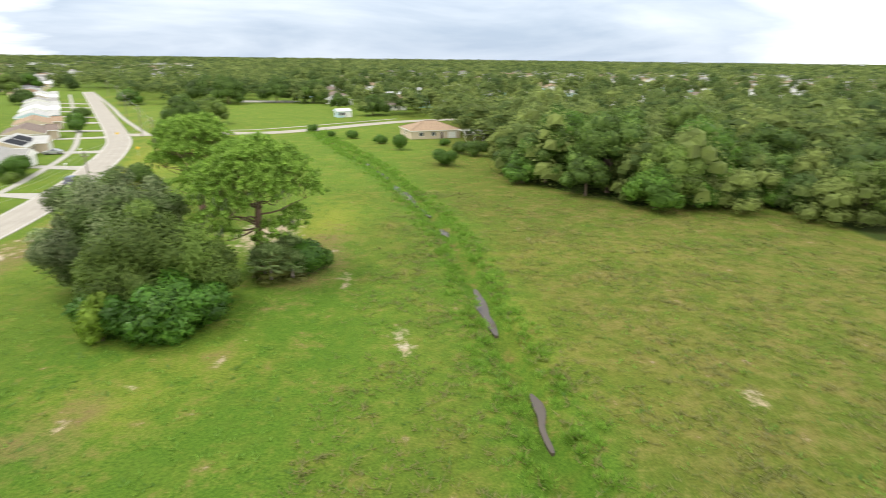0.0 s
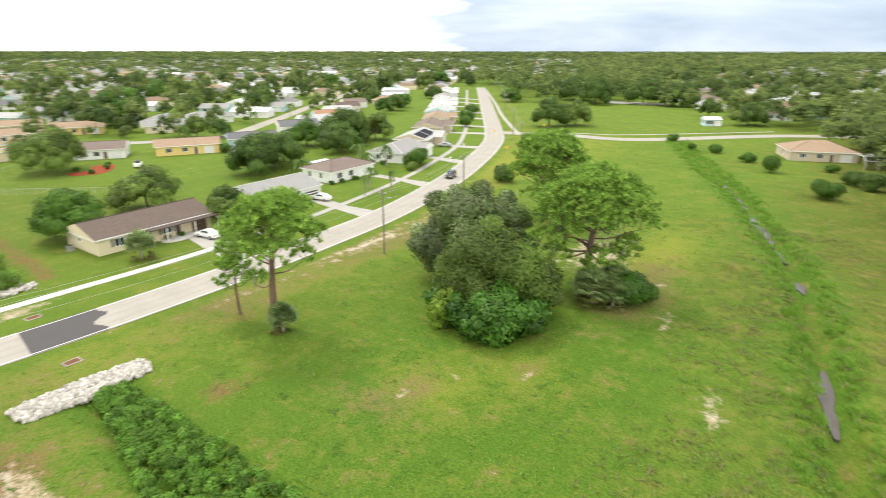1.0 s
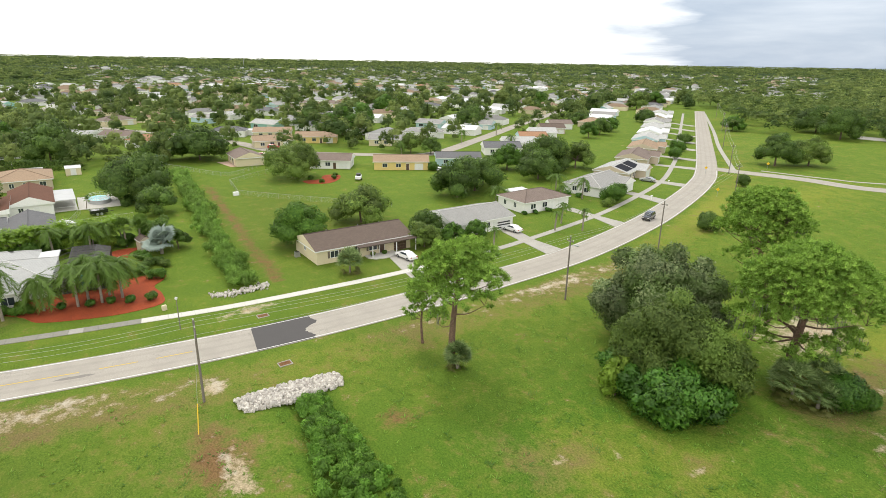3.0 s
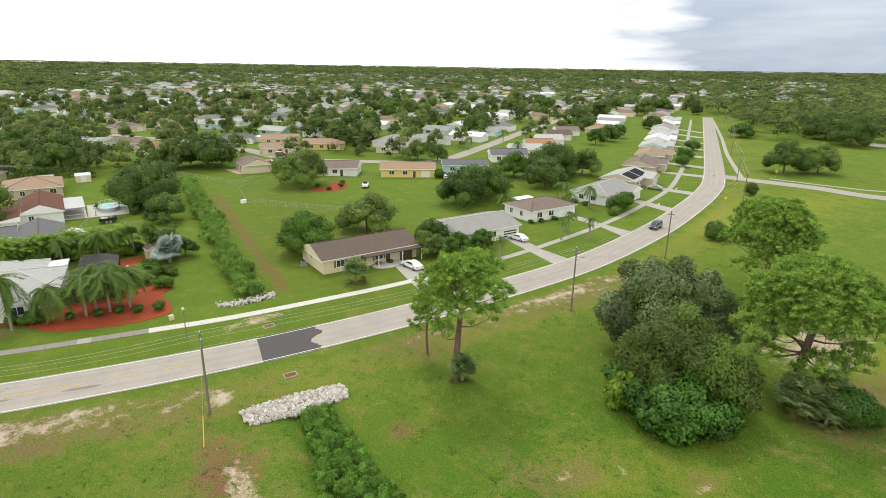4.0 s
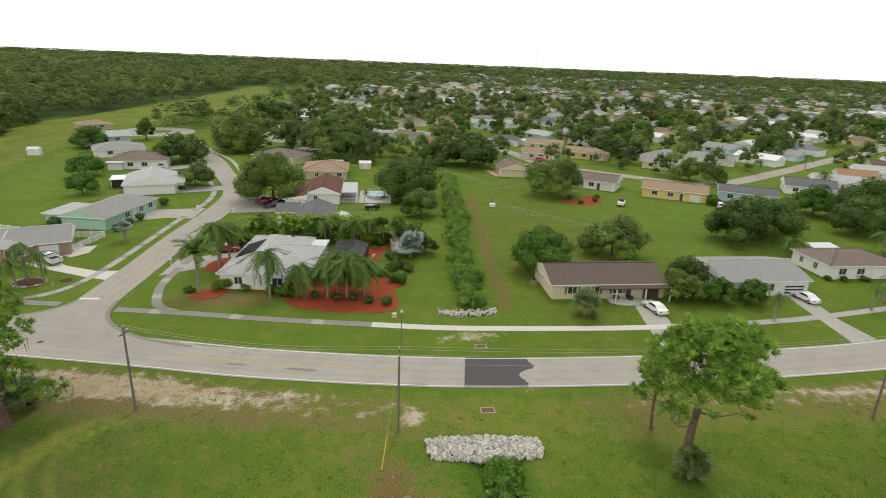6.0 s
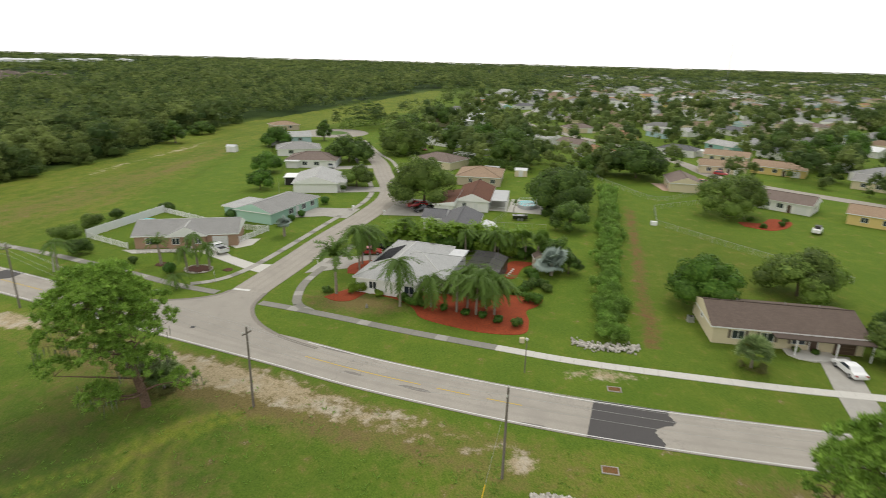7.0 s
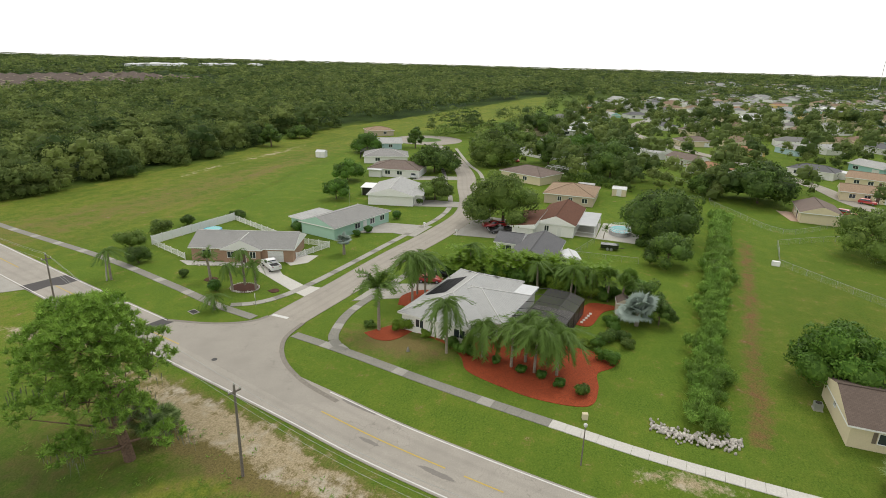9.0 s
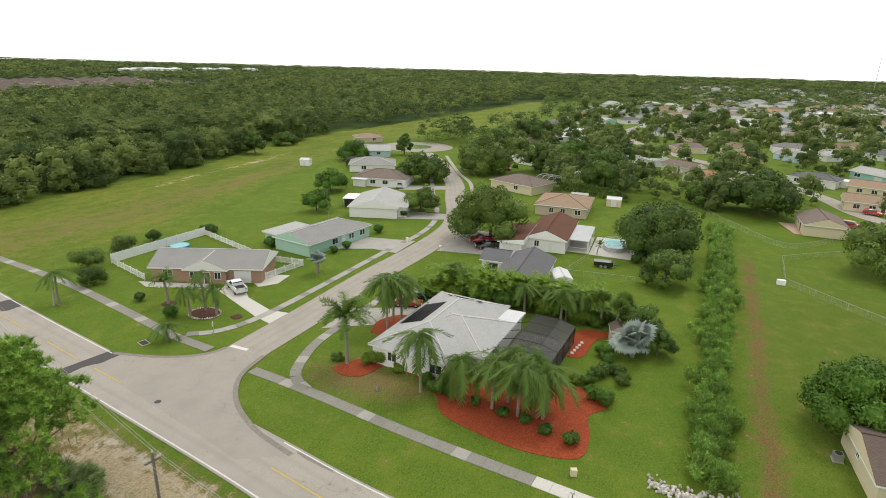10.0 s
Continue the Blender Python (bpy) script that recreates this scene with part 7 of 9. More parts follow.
# ---------------------------------------------------------------- vehicles
def car(x, y, rz, paint, label, kind="sedan"):
    """A car that points along its own x."""
    t = thing("car" if kind != "pickup" else "pickup_truck", label, "car" if kind != "pickup" else "pickup truck", "parked cars", m=pose(x, y, 0.03, 0, 0, rz))
    prof = {"sedan": [(-2.3, 0.35), (-2.32, 0.72), (-2.2, 0.93), (-1.65, 1.0), (-0.95, 1.42), (0.25, 1.44), (1.0, 1.0), (2.05, 0.82), (2.3, 0.6), (2.28, 0.32)],
            "suv": [(-2.3, 0.4), (-2.34, 0.9), (-2.2, 1.1), (-1.95, 1.66), (-0.2, 1.72), (0.45, 1.65), (1.05, 1.12), (2.15, 0.98), (2.36, 0.7), (2.32, 0.4)],
            "pickup": [(-2.75, 0.5), (-2.78, 1.08), (-0.7, 1.1), (-0.6, 1.72), (0.55, 1.78), (1.2, 1.2), (2.5, 1.1), (2.72, 0.8), (2.7, 0.48)]}[kind]
    half = 0.88 if kind != "pickup" else 0.96
    bm = bmesh.new()
    rows = []
    for k, s in enumerate((-1, -0.86, 0.86, 1)):
        inner = abs(s) < 1
        rows.append([bm.verts.new((px_, half * s * (1 if pz < 1.12 else 0.84), pz if inner else pz - (0.05 if pz > 0.6 else -0.04))) for px_, pz in prof])
    for a, b in zip(rows, rows[1:]):
        for k in range(len(prof) - 1):
            bm.faces.new((a[k], a[k + 1], b[k + 1], b[k]))
        bm.faces.new((a[-1], a[0], b[0], b[-1]))
    bm.faces.new(rows[0][::-1])
    bm.faces.new(rows[-1])
    bmesh.ops.recalc_face_normals(bm, faces=bm.faces)
    body = part("body", bm, M[paint], t)

    def pane(pts, nm="window"):
        bm = bmesh.new()
        lo = [bm.verts.new(p) for p in pts]
        n = (Vector(pts[1]) - Vector(pts[0])).cross(Vector(pts[2]) - Vector(pts[0])).normalized() * 0.012
        hi = [bm.verts.new(Vector(p) + n) for p in pts]
        bm.faces.new(hi)
        bm.faces.new(lo[::-1])
        m = len(pts)
        for i in range(m):
            bm.faces.new((lo[i], lo[(i + 1) % m], hi[(i + 1) % m], hi[i]))
        part(nm, bm, M["glass"], t)

    top = {"sedan": (-0.9, 0.22, 1.40, -1.5, 0.92, 1.03), "suv": (-1.9, 0.4, 1.62, -2.15, 1.0, 1.14), "pickup": (-0.55, 0.5, 1.70, -0.62, 1.12, 1.24)}[kind]
    xb, xf, zt, xb0, xf0, zb = top
    for s in (-1, 1):
        y0, y1 = s * half * 0.995, s * half * 0.85
        q = [(xb0 + 0.25, y0, zb), (xf0 - 0.1, y0, zb), (xf - 0.02, y1, zt - 0.05), (xb + 0.08, y1, zt - 0.05)]
        pane(q if s < 0 else q[::-1])
    w = half * 0.78
    pane([(xf0 + 0.04, -w, zb + 0.02), (xf0 + 0.04, w, zb + 0.02), (xf + 0.06, w * 0.94, zt), (xf + 0.06, -w * 0.94, zt)], "windscreen")
    pane([(xb0 - 0.03, w, zb + 0.02), (xb0 - 0.03, -w, zb + 0.02), (xb - 0.05, -w * 0.94, zt), (xb - 0.05, w * 0.94, zt)], "rear_window")
    if kind == "pickup":
        bm = bmesh.new()
        box(bm, -2.62, -0.78, -0.78, 0.78, 1.08, 1.125)
        part("bed", bm, M["rubber"], t)
        for s in (-1, 1):
            bm = bmesh.new()
            box(bm, -2.76, -0.7, s * 0.88 - 0.07, s * 0.88 + 0.07, 1.05, 1.3)
            part("bed_side", bm, M[paint], t)
        bm = bmesh.new()
        box(bm, -2.8, -2.7, -0.9, 0.9, 0.7, 1.28)
        part("tailgate", bm, M[paint], t)
    ax = 1.38 if kind != "pickup" else 1.7
    for wx in (-ax, ax):
        for s in (-1, 1):
            bm = bmesh.new()
            tube(bm, [(wx, s * (half - 0.18), 0.32), (wx, s * (half + 0.02), 0.32)], [0.33, 0.33], 14)
            wheel = part("wheel", bm, M["rubber"], t)
            bm = bmesh.new()
            tube(bm, [(wx, s * (half + 0.0), 0.32), (wx, s * (half + 0.035), 0.32)], [0.2, 0.17], 10)
            part("rim", bm, M["steel"], wheel)
    xe = prof[-2][0]
    for s in (-1, 1):
        bm = bmesh.new()
        box(bm, xe - 0.12, xe + 0.02, s * 0.62 - 0.18, s * 0.62 + 0.18, prof[-2][1] - 0.02, prof[-2][1] + 0.12)
        part("headlight", bm, M["lamp_glass"], t)
        bm = bmesh.new()
        box(bm, prof[1][0] - 0.02, prof[1][0] + 0.1, s * 0.66 - 0.15, s * 0.66 + 0.15, prof[1][1] - 0.02, prof[1][1] + 0.14)
        part("tail_light", bm, M["tail"], t)
    return t


car(-82.6, 51.5, 188, "car_white", "white sedan parked on a concrete driveway")
car(-85.6, 79.8, 188, "car_white", "white sedan parked before a garage")
car(-76.0, 113.5, -72, "black", "dark sports utility vehicle standing on the road", "suv")
car(-107.0, -48.3, 236, "car_white", "white pickup truck parked on a curving driveway", "pickup")
car(-112.5, -19.6, 105, "red", "red sedan parked beside a hedge")
car(-115.6, -18.6, 105, "black", "black sedan parked beside a hedge")
car(-150.5, -18.6, -60, "red", "red pickup truck parked on a driveway", "pickup")
car(-147.0, -16.2, -60, "black", "black pickup truck parked on a driveway", "pickup")
car(-104.0, 151.0, 200, "silver", "silver sedan parked on a driveway")
car(-203, 64.5, 62, "red", "red van parked behind a house", "suv")
car(-222, 74.5, 70, "red", "dark red sports utility vehicle on a driveway", "suv")
car(-196, 176, 60, "car_white", "white sedan parked beside a street")
car(-148.5, 104, 150, "car_white", "white van parked beside a yellow house", "suv")
car(-222, 33.0, 40, "blue", "blue sedan parked at a fence")
car(-196.0, -58.5, 20, "silver", "silver van parked under a tree", "suv")
car(-245, -36, 30, "red", "red sedan parked under trees")
# boat on a trailer
t = thing("boat_trailer", "small boat on a trailer on the grass", "boat", m=pose(-151, 76.2, 0, 0, 0, 148))
bm = bmesh.new()
prism(bm, [(-2.4, -0.85), (1.0, -0.85), (2.6, 0), (1.0, 0.85), (-2.4, 0.85)], 0.55, 1.25)
part("hull", bm, M["white"], t)
bm = bmesh.new()
box(bm, -1.0, 0.6, -0.6, 0.6, 1.25, 1.9)
part("cockpit", bm, M["dark"], t)
for s in (-1, 1):
    bm = bmesh.new()
    tube(bm, [(-0.8, s * 0.8, 0.3), (-0.8, s * 0.98, 0.3)], [0.3, 0.3], 12)
    part("wheel", bm, M["rubber"], t)
bm = bmesh.new()
box(bm, -2.2, 3.6, -0.06, 0.06, 0.4, 0.55)
part("drawbar", bm, M["red"], t)
# dark trailer by the pool
t = thing("cargo_trailer", "dark low cargo trailer standing on a lawn", "trailer", m=pose(-145.2, 7.9, 0, 0, 0, 95))
bm = bmesh.new()
box(bm, -1.8, 1.8, -0.9, 0.9, 0.45, 1.2)
part("bed", bm, M["black"], t)
for wx in (-0.4, 0.4):
    for s in (-1, 1):
        bm = bmesh.new()
        tube(bm, [(wx, s * 0.9, 0.3), (wx, s * 1.08, 0.3)], [0.3, 0.3], 12)
        part("wheel", bm, M["steel"], t)
bm = bmesh.new()
box(bm, 1.8, 3.0, -0.05, 0.05, 0.45, 0.55)
part("drawbar", bm, M["dark"], t)


# ---------------------------------------------------------------- fences
def privacy_fence(a, b, h=1.8):
    t = thing("vinyl_fence", "solid white vinyl privacy fence round a yard", "fence", "white fences")
    a, b = Vector((*a, 0)), Vector((*b, 0))
    n = max(1, round((b - a).length / 2.4))
    d = (b - a) / n
    ang = math.degrees(math.atan2(d.y, d.x))
    for k in range(n + 1):
        bm = bmesh.new()
        box(bm, -0.065, 0.065, -0.065, 0.065, -0.1, h + 0.1)
        part("post", bm, M["white"], t).matrix_basis = pose(*(a + d * k), 0, 0, ang)
        if k < n:
            bm = bmesh.new()
            box(bm, 0.065, d.length - 0.065, -0.02, 0.02, 0.05, h)
            part("panel", bm, M["white"], t).matrix_basis = pose(*(a + d * k), 0, 0, ang)


bm = bmesh.new()
prism(bm, [(-0.05, 0.02), (0.05, 0.02), (0.05, 0.04), (-0.05, 0.04)], 0.1, 1.2)
PICKET = bpy.data.meshes.new("picket")
bm.to_mesh(PICKET)
bm.free()
PICKET.materials.append(M["white"])


def picket_fence(a, b, h=1.2):
    t = thing("picket_fence", "white vinyl picket fence round a yard", "fence", "white fences")
    a, b = Vector((*a, 0)), Vector((*b, 0))
    n = max(1, round((b - a).length / 2.4))
    d = (b - a) / n
    ang = math.degrees(math.atan2(d.y, d.x))
    for k in range(n + 1):
        bm = bmesh.new()
        box(bm, -0.07, 0.07, -0.07, 0.07, -0.1, h + 0.15)
        part("post", bm, M["white"], t).matrix_basis = pose(*(a + d * k), 0, 0, ang)
        if k < n:
            for z in (0.15, h - 0.12):
                bm = bmesh.new()
                box(bm, 0.07, d.length - 0.07, -0.02, 0.02, z, z + 0.1)
                part("rail", bm, M["white"], t).matrix_basis = pose(*(a + d * k), 0, 0, ang)
            m = 12
            for j in range(m):
                ob = new("picket", PICKET)
                ob.parent = t
                ob.matrix_basis = pose(*(a + d * k), 0, 0, ang) @ pose(0.07 + (d.length - 0.14) * (j + 0.5) / m, 0, 0)


def chain_fence(pts, h=1.25):
    t = thing("chain_link_fence", "grey chain-link fence along the grass", "fence", "chain-link fences")
    line = curve(pts, 3.0) if len(pts) > 2 else np.array([np.array(pts[0]) + (np.array(pts[1]) - np.array(pts[0])) * s for s in np.linspace(0, 1, 1 + max(1, int(np.hypot(*(np.array(pts[1]) - np.array(pts[0]))) / 3)))])
    for p in line:
        bm = bmesh.new()
        tube(bm, [(p[0], p[1], -0.1), (p[0], p[1], h)], [0.03, 0.03], 5)
        part("post", bm, M["steel"], t)
    bm = bmesh.new()
    tube(bm, [(p[0], p[1], h) for p in line], [0.025] * len(line), 5)
    part("top_rail", bm, M["steel"], t)
    bm = bmesh.new()
    for z in np.arange(0.08, h, 0.17):
        tube(bm, [(p[0], p[1], z) for p in line], [0.006] * len(line), 3)
    part("wire_mesh", bm, M["steel"], t)


FC = (-130.2, -75.6)
privacy_fence((-108.6, -78.0), FC)
picket_fence((-108.6, -78.0), (-104.4, -65.6))
picket_fence(FC, (-123.4, -58.2))
picket_fence((-121.6, -52.4), (-121.9, -45.2))
picket_fence((-121.9, -45.2), (-113.2, -47.2))
chain_fence([(-149, 40.0), (-157, 41.2), (-164, 42)])
chain_fence([(-164, 42), (-170, 50), (-175, 58)])
chain_fence([(-149, 40), (-133, 53), (-117, 68)])
chain_fence([(-222, 33), (-202, 31), (-190, 36), (-178.4, 41.4), (-174.9, 45), (-178, 50), (-187, 58)])
chain_fence([(-137, 1.5), (-148, 4.5)])
chain_fence([(-137, 1.5), (-138, 14)])
chain_fence([(-270, 12), (-240, 18), (-222, 33)])


# ---------------------------------------------------------------- the corner garden
def bed(name, pts, material, label, z=0.05):
    line = curve(list(pts) + [pts[0]], 0.6)[:-1]
    bm = bmesh.new()
    prism(bm, [tuple(p) for p in line], -0.05, z)
    bmesh.ops.recalc_face_normals(bm, faces=bm.faces)
    bmesh.ops.triangulate(bm, faces=[f for f in bm.faces if len(f.verts) > 4])
    return tagged(part(name, bm, M[material], None), label, "flower bed", kind="structure")


bed("mulch_bed", [(-94, -15), (-92.4, -9.5), (-89.8, -6.2), (-86.6, -4.2), (-84.6, 1.0), (-83.7, 6), (-84.6, 10.8), (-88.5, 11.5), (-92.3, 11.0), (-94.5, 12.6), (-97.3, 13.4), (-98, 11), (-98, 6), (-97, -1), (-95, -6), (-95, -12)], "mulch", "bright red mulch bed round palms and shrubs")
bed("mulch_bed", [(-90.8, -20.8), (-89.7, -18.6), (-90.2, -16.4), (-92.6, -15.2), (-95.6, -14.6), (-96.6, -16.4), (-94, -18.6)], "mulch", "red mulch bed round a date palm")
bed("mulch_bed", [(-101.6, -20.6), (-101.8, -17.8), (-105, -17.2), (-109, -17.6), (-108, -20), (-105, -21.4)], "mulch", "red mulch bed beside a driveway")
bed("mulch_bed", [(-105.5, 6.2), (-105.9, 8.6), (-111.5, 9.8), (-114.5, 12.0), (-114.8, 8.0), (-112, 6.6)], "mulch", "red mulch path behind a screened pool")
for k in range(5):
    bm = bmesh.new()
    box(bm, -0.3, 0.3, -0.2, 0.2, 0.0, 0.09)
    ob = tagged(part("stepping_stone", bm, M["new_concrete"], None), "pale square stepping stone in red mulch", "stepping stone", "stepping stones")
    ob.matrix_basis = pose(-106.6 - 0.9 * k, 7.2 + 0.22 * k, 0.02, 0, 0, 10)
for k, (x, y, h) in enumerate(((-89.9, -8.2, 8.0), (-90.6, -3.5, 5.4), (-89.7, 0.6, 6.6), (-89.4, 3.6, 6.8), (-89.9, 6.3, 6.4), (-91.6, 2.0, 7.0), (-92.0, 4.8, 6.8), (-103.4, -18.9, 8.4), (-105.6, -17.6, 8.0), (-106.6, -19.4, 7.6))):
    palm("queen_palm", x, y, h, "queen", k, 26, "slender palm with drooping feathery fronds in red mulch", 1.1)
palm("date_palm", -92.4, -19.3, 7.8, "date", 31, 46, "thick date palm with stiff fronds at a corner", 1.42)
for k, (x, y, h, rr, mt) in enumerate(((-93.8, -16.2, 1.9, 1.8, "lime"), (-93.2, -12.6, 1.0, 0.9, "lime"), (-91.6, -8.0, 1.5, 1.2, "bright"), (-90.7, -6.0, 1.7, 1.6, "bright"), (-89.9, -1.4, 1.2, 0.85, "shiny"), (-88.7, 2.0, 1.2, 0.85, "shiny"), (-88.3, 4.6, 1.2, 0.75, "shiny"), (-87.3, 7.1, 1.3, 0.85, "shiny"), (-86.8, 9.9, 1.5, 1.0, "palm"), (-96.0, 11.8, 1.8, 2.0, "bright"), (-93.0, -6.0, 1.6, 1.0, "lime"), (-99.2, 10.2, 1.6, 1.2, "bright"), (-101.6, 11.6, 1.8, 1.5, "oak"), (-103.0, 13.4, 1.3, 1.3, "oak"), (-101.0, 14.0, 1.4, 1.2, "oak_grey"), (-105.2, 12.0, 1.6, 1.2, "bright"), (-107.4, 11.2, 1.8, 1.3, "bright"), (-99, 8.6, 1.3, 0.9, "lime"), (-92.9, -21.0, 0.9, 1.0, "palm"))):
    shrub("shrub", x, y, h, rr, 200 + k, 700, 0.16 + 0.05 * rr, mt, "clipped round shrub in red mulch" if k < 9 else "leafy garden shrub beside a house", group="garden shrubs")
palm("silver_palm", -108.8, 14.9, 3.0, "silver", 41, 30, "big silver-blue fan palm on a lawn", 1.35, "palms", lean=0.05)
spiky_mound("cabbage_palm", -81.3, 39.6, 4.2, 2.1, 42, "bushy round fan palm before a cream house", 210, 0.95, group="palms", stem=1.0, dead=14)
# hedge of arching palms behind the corner house
hr = np.random.default_rng(77)
for k in range(34):
    s = k / 33
    x, y = -117.6 + 2.2 * hr.normal() * 0.6 - 3.0 * math.sin(s * 3), -17.5 + 27 * s
    palm("areca_palm", x + hr.normal() * 1.0, y + hr.normal() * 0.5, 2.6 + 2.0 * hr.random(), "areca", 100 + k, 15, "bushy arching palm in a tall hedge", 1.3, "hedge palms", lean=0.2)
for k in range(18):
    shrub("shrub", -118.4 + hr.normal() * 1.5, -18.5 + 1.7 * k, 2.0 + 1.8 * hr.random(), 1.9, 240 + k, 1500, 0.26, "bright" if k % 3 else "lime", "dense green shrub in a tall hedge", group="hedge shrubs")
for k, (x, y, h, rr, mt) in enumerate(((-113.0, 16.4, 6.0, 3.4, "oak"), (-110.4, 18.0, 4.4, 2.4, "oak"), (-116.4, 14.6, 5.0, 3.0, "bright"))):
    tree("tree", x, y, h, rr, 180 + k, 3600, 0.19, mt, 0.1, "leafy garden tree beside a lawn", group="garden trees", lumps=14)
for k, (x, y, h) in enumerate(((-116.2, -1.5, 5.6), (-117.6, 2.2, 5.0), (-115.4, 4.2, 5.8), (-116.8, 7.4, 5.4), (-119.5, -14.5, 6.0))):
    palm("queen_palm", x, y, h, "queen", 280 + k, 18, "feathery palm standing out of a tall hedge", 0.85, "hedge palms")
for k, (x, y, h) in enumerate(((-116.5, 10, 4.6), (-115.0, 12.2, 4.4), (-117.2, 13.0, 4.6))):
    palm("fan_palm", x, y, h, "fan", 260 + k, 26, "fan palm in a garden hedge", 1.25)
# screened pool enclosure
t = thing("pool_cage", "dark screened pool enclosure against a house", "pool cage", m=pose(-102.8, 2.4, 0, 0, 0, -7))
X, Y, H, Hm = 7.2, 3.75, 2.6, 3.2
for u in np.linspace(-X, X, 6):
    bm = bmesh.new()
    tube(bm, [(u, Y, 0), (u, Y, H), (u, Y * 0.45, Hm), (u, -Y * 0.5, Hm), (u, -Y, H + 0.1)], [0.05] * 5, 5)
    part("rib", bm, M["screen"], t)
for yy, zz in ((Y, H), (Y * 0.45, Hm), (-Y * 0.5, Hm), (Y, 1.0)):
    bm = bmesh.new()
    tube(bm, [(-X, yy, zz), (X, yy, zz)], [0.05, 0.05], 5)
    part("rail", bm, M["screen"], t)
for u in (-X, X):
    for yy in (-1.6, 0, 1.6):
        bm = bmesh.new()
        tube(bm, [(u, yy, 0), (u, yy, Hm - 0.1)], [0.045, 0.045], 5)
        part("stud", bm, M["screen"], t)


def screen_mesh(name, parent, quads, step=0.22, w=0.012):
    """Insect screen as a fine lattice of bars over flat quads."""
    tri = []
    for a, b, c, d in quads:
        a, b, c, d = (np.array(q, float) for q in (a, b, c, d))
        n1, n2 = max(2, int(np.linalg.norm(b - a) / step)), max(2, int(np.linalg.norm(d - a) / step))
        e1, e2 = unit(b - a) * w, unit(d - a) * w
        for k in range(n1):
            s = k / n1
            p, q = a + (b - a) * s, d + (c - d) * s
            tri.append((p - e1, p + e1, q + e1, q - e1))
        for k in range(n2):
            s = k / n2
            p, q = a + (d - a) * s, b + (c - b) * s
            tri.append((p - e2, p + e2, q + e2, q - e2))
    return quick(name, tri, M["screen"], parent)


screen_mesh("screen", t, [((-X, Y, 0), (X, Y, 0), (X, Y, H), (-X, Y, H)), ((-X, Y, H), (X, Y, H), (X, Y * 0.45, Hm), (-X, Y * 0.45, Hm)), ((-X, Y * 0.45, Hm), (X, Y * 0.45, Hm), (X, -Y * 0.5, Hm), (-X, -Y * 0.5, Hm)), ((X, -Y, 0), (X, Y, 0), (X, Y, H), (X, -Y, H))], 0.09, 0.027)
bm = bmesh.new()
box(bm, -X, X, -Y, Y, -0.05, 0.06)
part("deck", bm, M["concrete"], t)
bm = bmesh.new()
prism(bm, [(3.8 * math.cos(a) + 2.4, 1.8 * math.sin(a) + 0.2) for a in np.linspace(0, 6.283, 24, endpoint=False)], 0.02, 0.075)
part("pool_water", bm, M["pool"], t)
# small garden shed
t = thing("garden_shed", "small beige garden shed with a dark roof", "shed", m=pose(-112.6, 12.6, 0, 0, 0, 10))
wall_part(t, -1.2, 1.2, -1.0, 1.0, 2.0, M["beige_wall"])
roof_part("roof", t, -1.2, 1.2, -1.0, 1.0, 2.0, 0.7, "gable", (M["roof_brown"], M["white"], M["beige_wall"]), over=0.15)
Side(t, -1.2, 1.2, -1.0, 1.0).window("R", 0, 0.6, 1.0, 1.6)
t = thing("garden_figure", "small dark garden figure on the lawn", "garden ornament", m=pose(-88.3, -13.0, 0))
bm = bmesh.new()
tube(bm, [(0, 0, 0), (0, 0, 0.2), (0, 0, 0.45), (0, 0, 0.7)], [0.22, 0.2, 0.14, 0.05], 10)
part("figure", bm, M["old_concrete"], t)
t = thing("rain_barrel", "white rain barrel at a house corner", "barrel", m=pose(-94.6, -14.2, 0))
bm = bmesh.new()
tube(bm, [(0, 0, 0), (0, 0, 0.3), (0, 0, 1.3), (0, 0, 1.6)], [0.42, 0.48, 0.48, 0.38], 14)
part("barrel", bm, M["white"], t)

# ---------------------------------------------------------------- the fenced garden
bed("mulch_bed", [(-96.2, -48.6), (-95.5, -46.6), (-96, -44.6), (-98, -44.2), (-99.2, -45.6), (-99.2, -47.8), (-97.8, -48.8)], "brown_mulch", "dark brown mulch bed edged with stones")
bed("mulch_bed", [(-97.4, -55.0), (-97.3, -53.4), (-98.8, -53.0), (-99.4, -54.4), (-98.5, -55.3)], "brown_mulch", "dark mulch ring round a palm")
bed("mulch_bed", [(-98.0, -42.4), (-97.6, -41.0), (-98.8, -40.6), (-99.3, -41.8)], "brown_mulch", "small mulch bed edged with stones")
rock_bed("stone_edging", "pale stones edging a mulch bed", lambda r, u: (-97.5 + 2.0 * math.cos(6.283 * u), -46.5 + 2.4 * math.sin(6.283 * u), 0.08), 40, 0.3, 91)
rock_bed("stone_edging", "pale stones along a house front", lambda r, u: (-102.6 - 4.6 * u + 0.25 * r.normal(), -62.5 + 14.5 * u + 0.3 * r.normal(), 0.08), 60, 0.34, 92)
paved("gravel_bed", [(-103.6, -66.2), (-102.2, -63.0), (-104.6, -56.6), (-106.6, -53.6), (-107.4, -54.6), (-105, -61.5)], M["new_concrete"], "pale gravel bed before a tan house", "gravel bed")
paved("gravel_bed", [(-109.6, -46.0), (-112.2, -44.0), (-116.5, -44.4), (-115.5, -47.5), (-111, -48.2)], M["new_concrete"], "pale gravel bed beside a garage", "gravel bed")
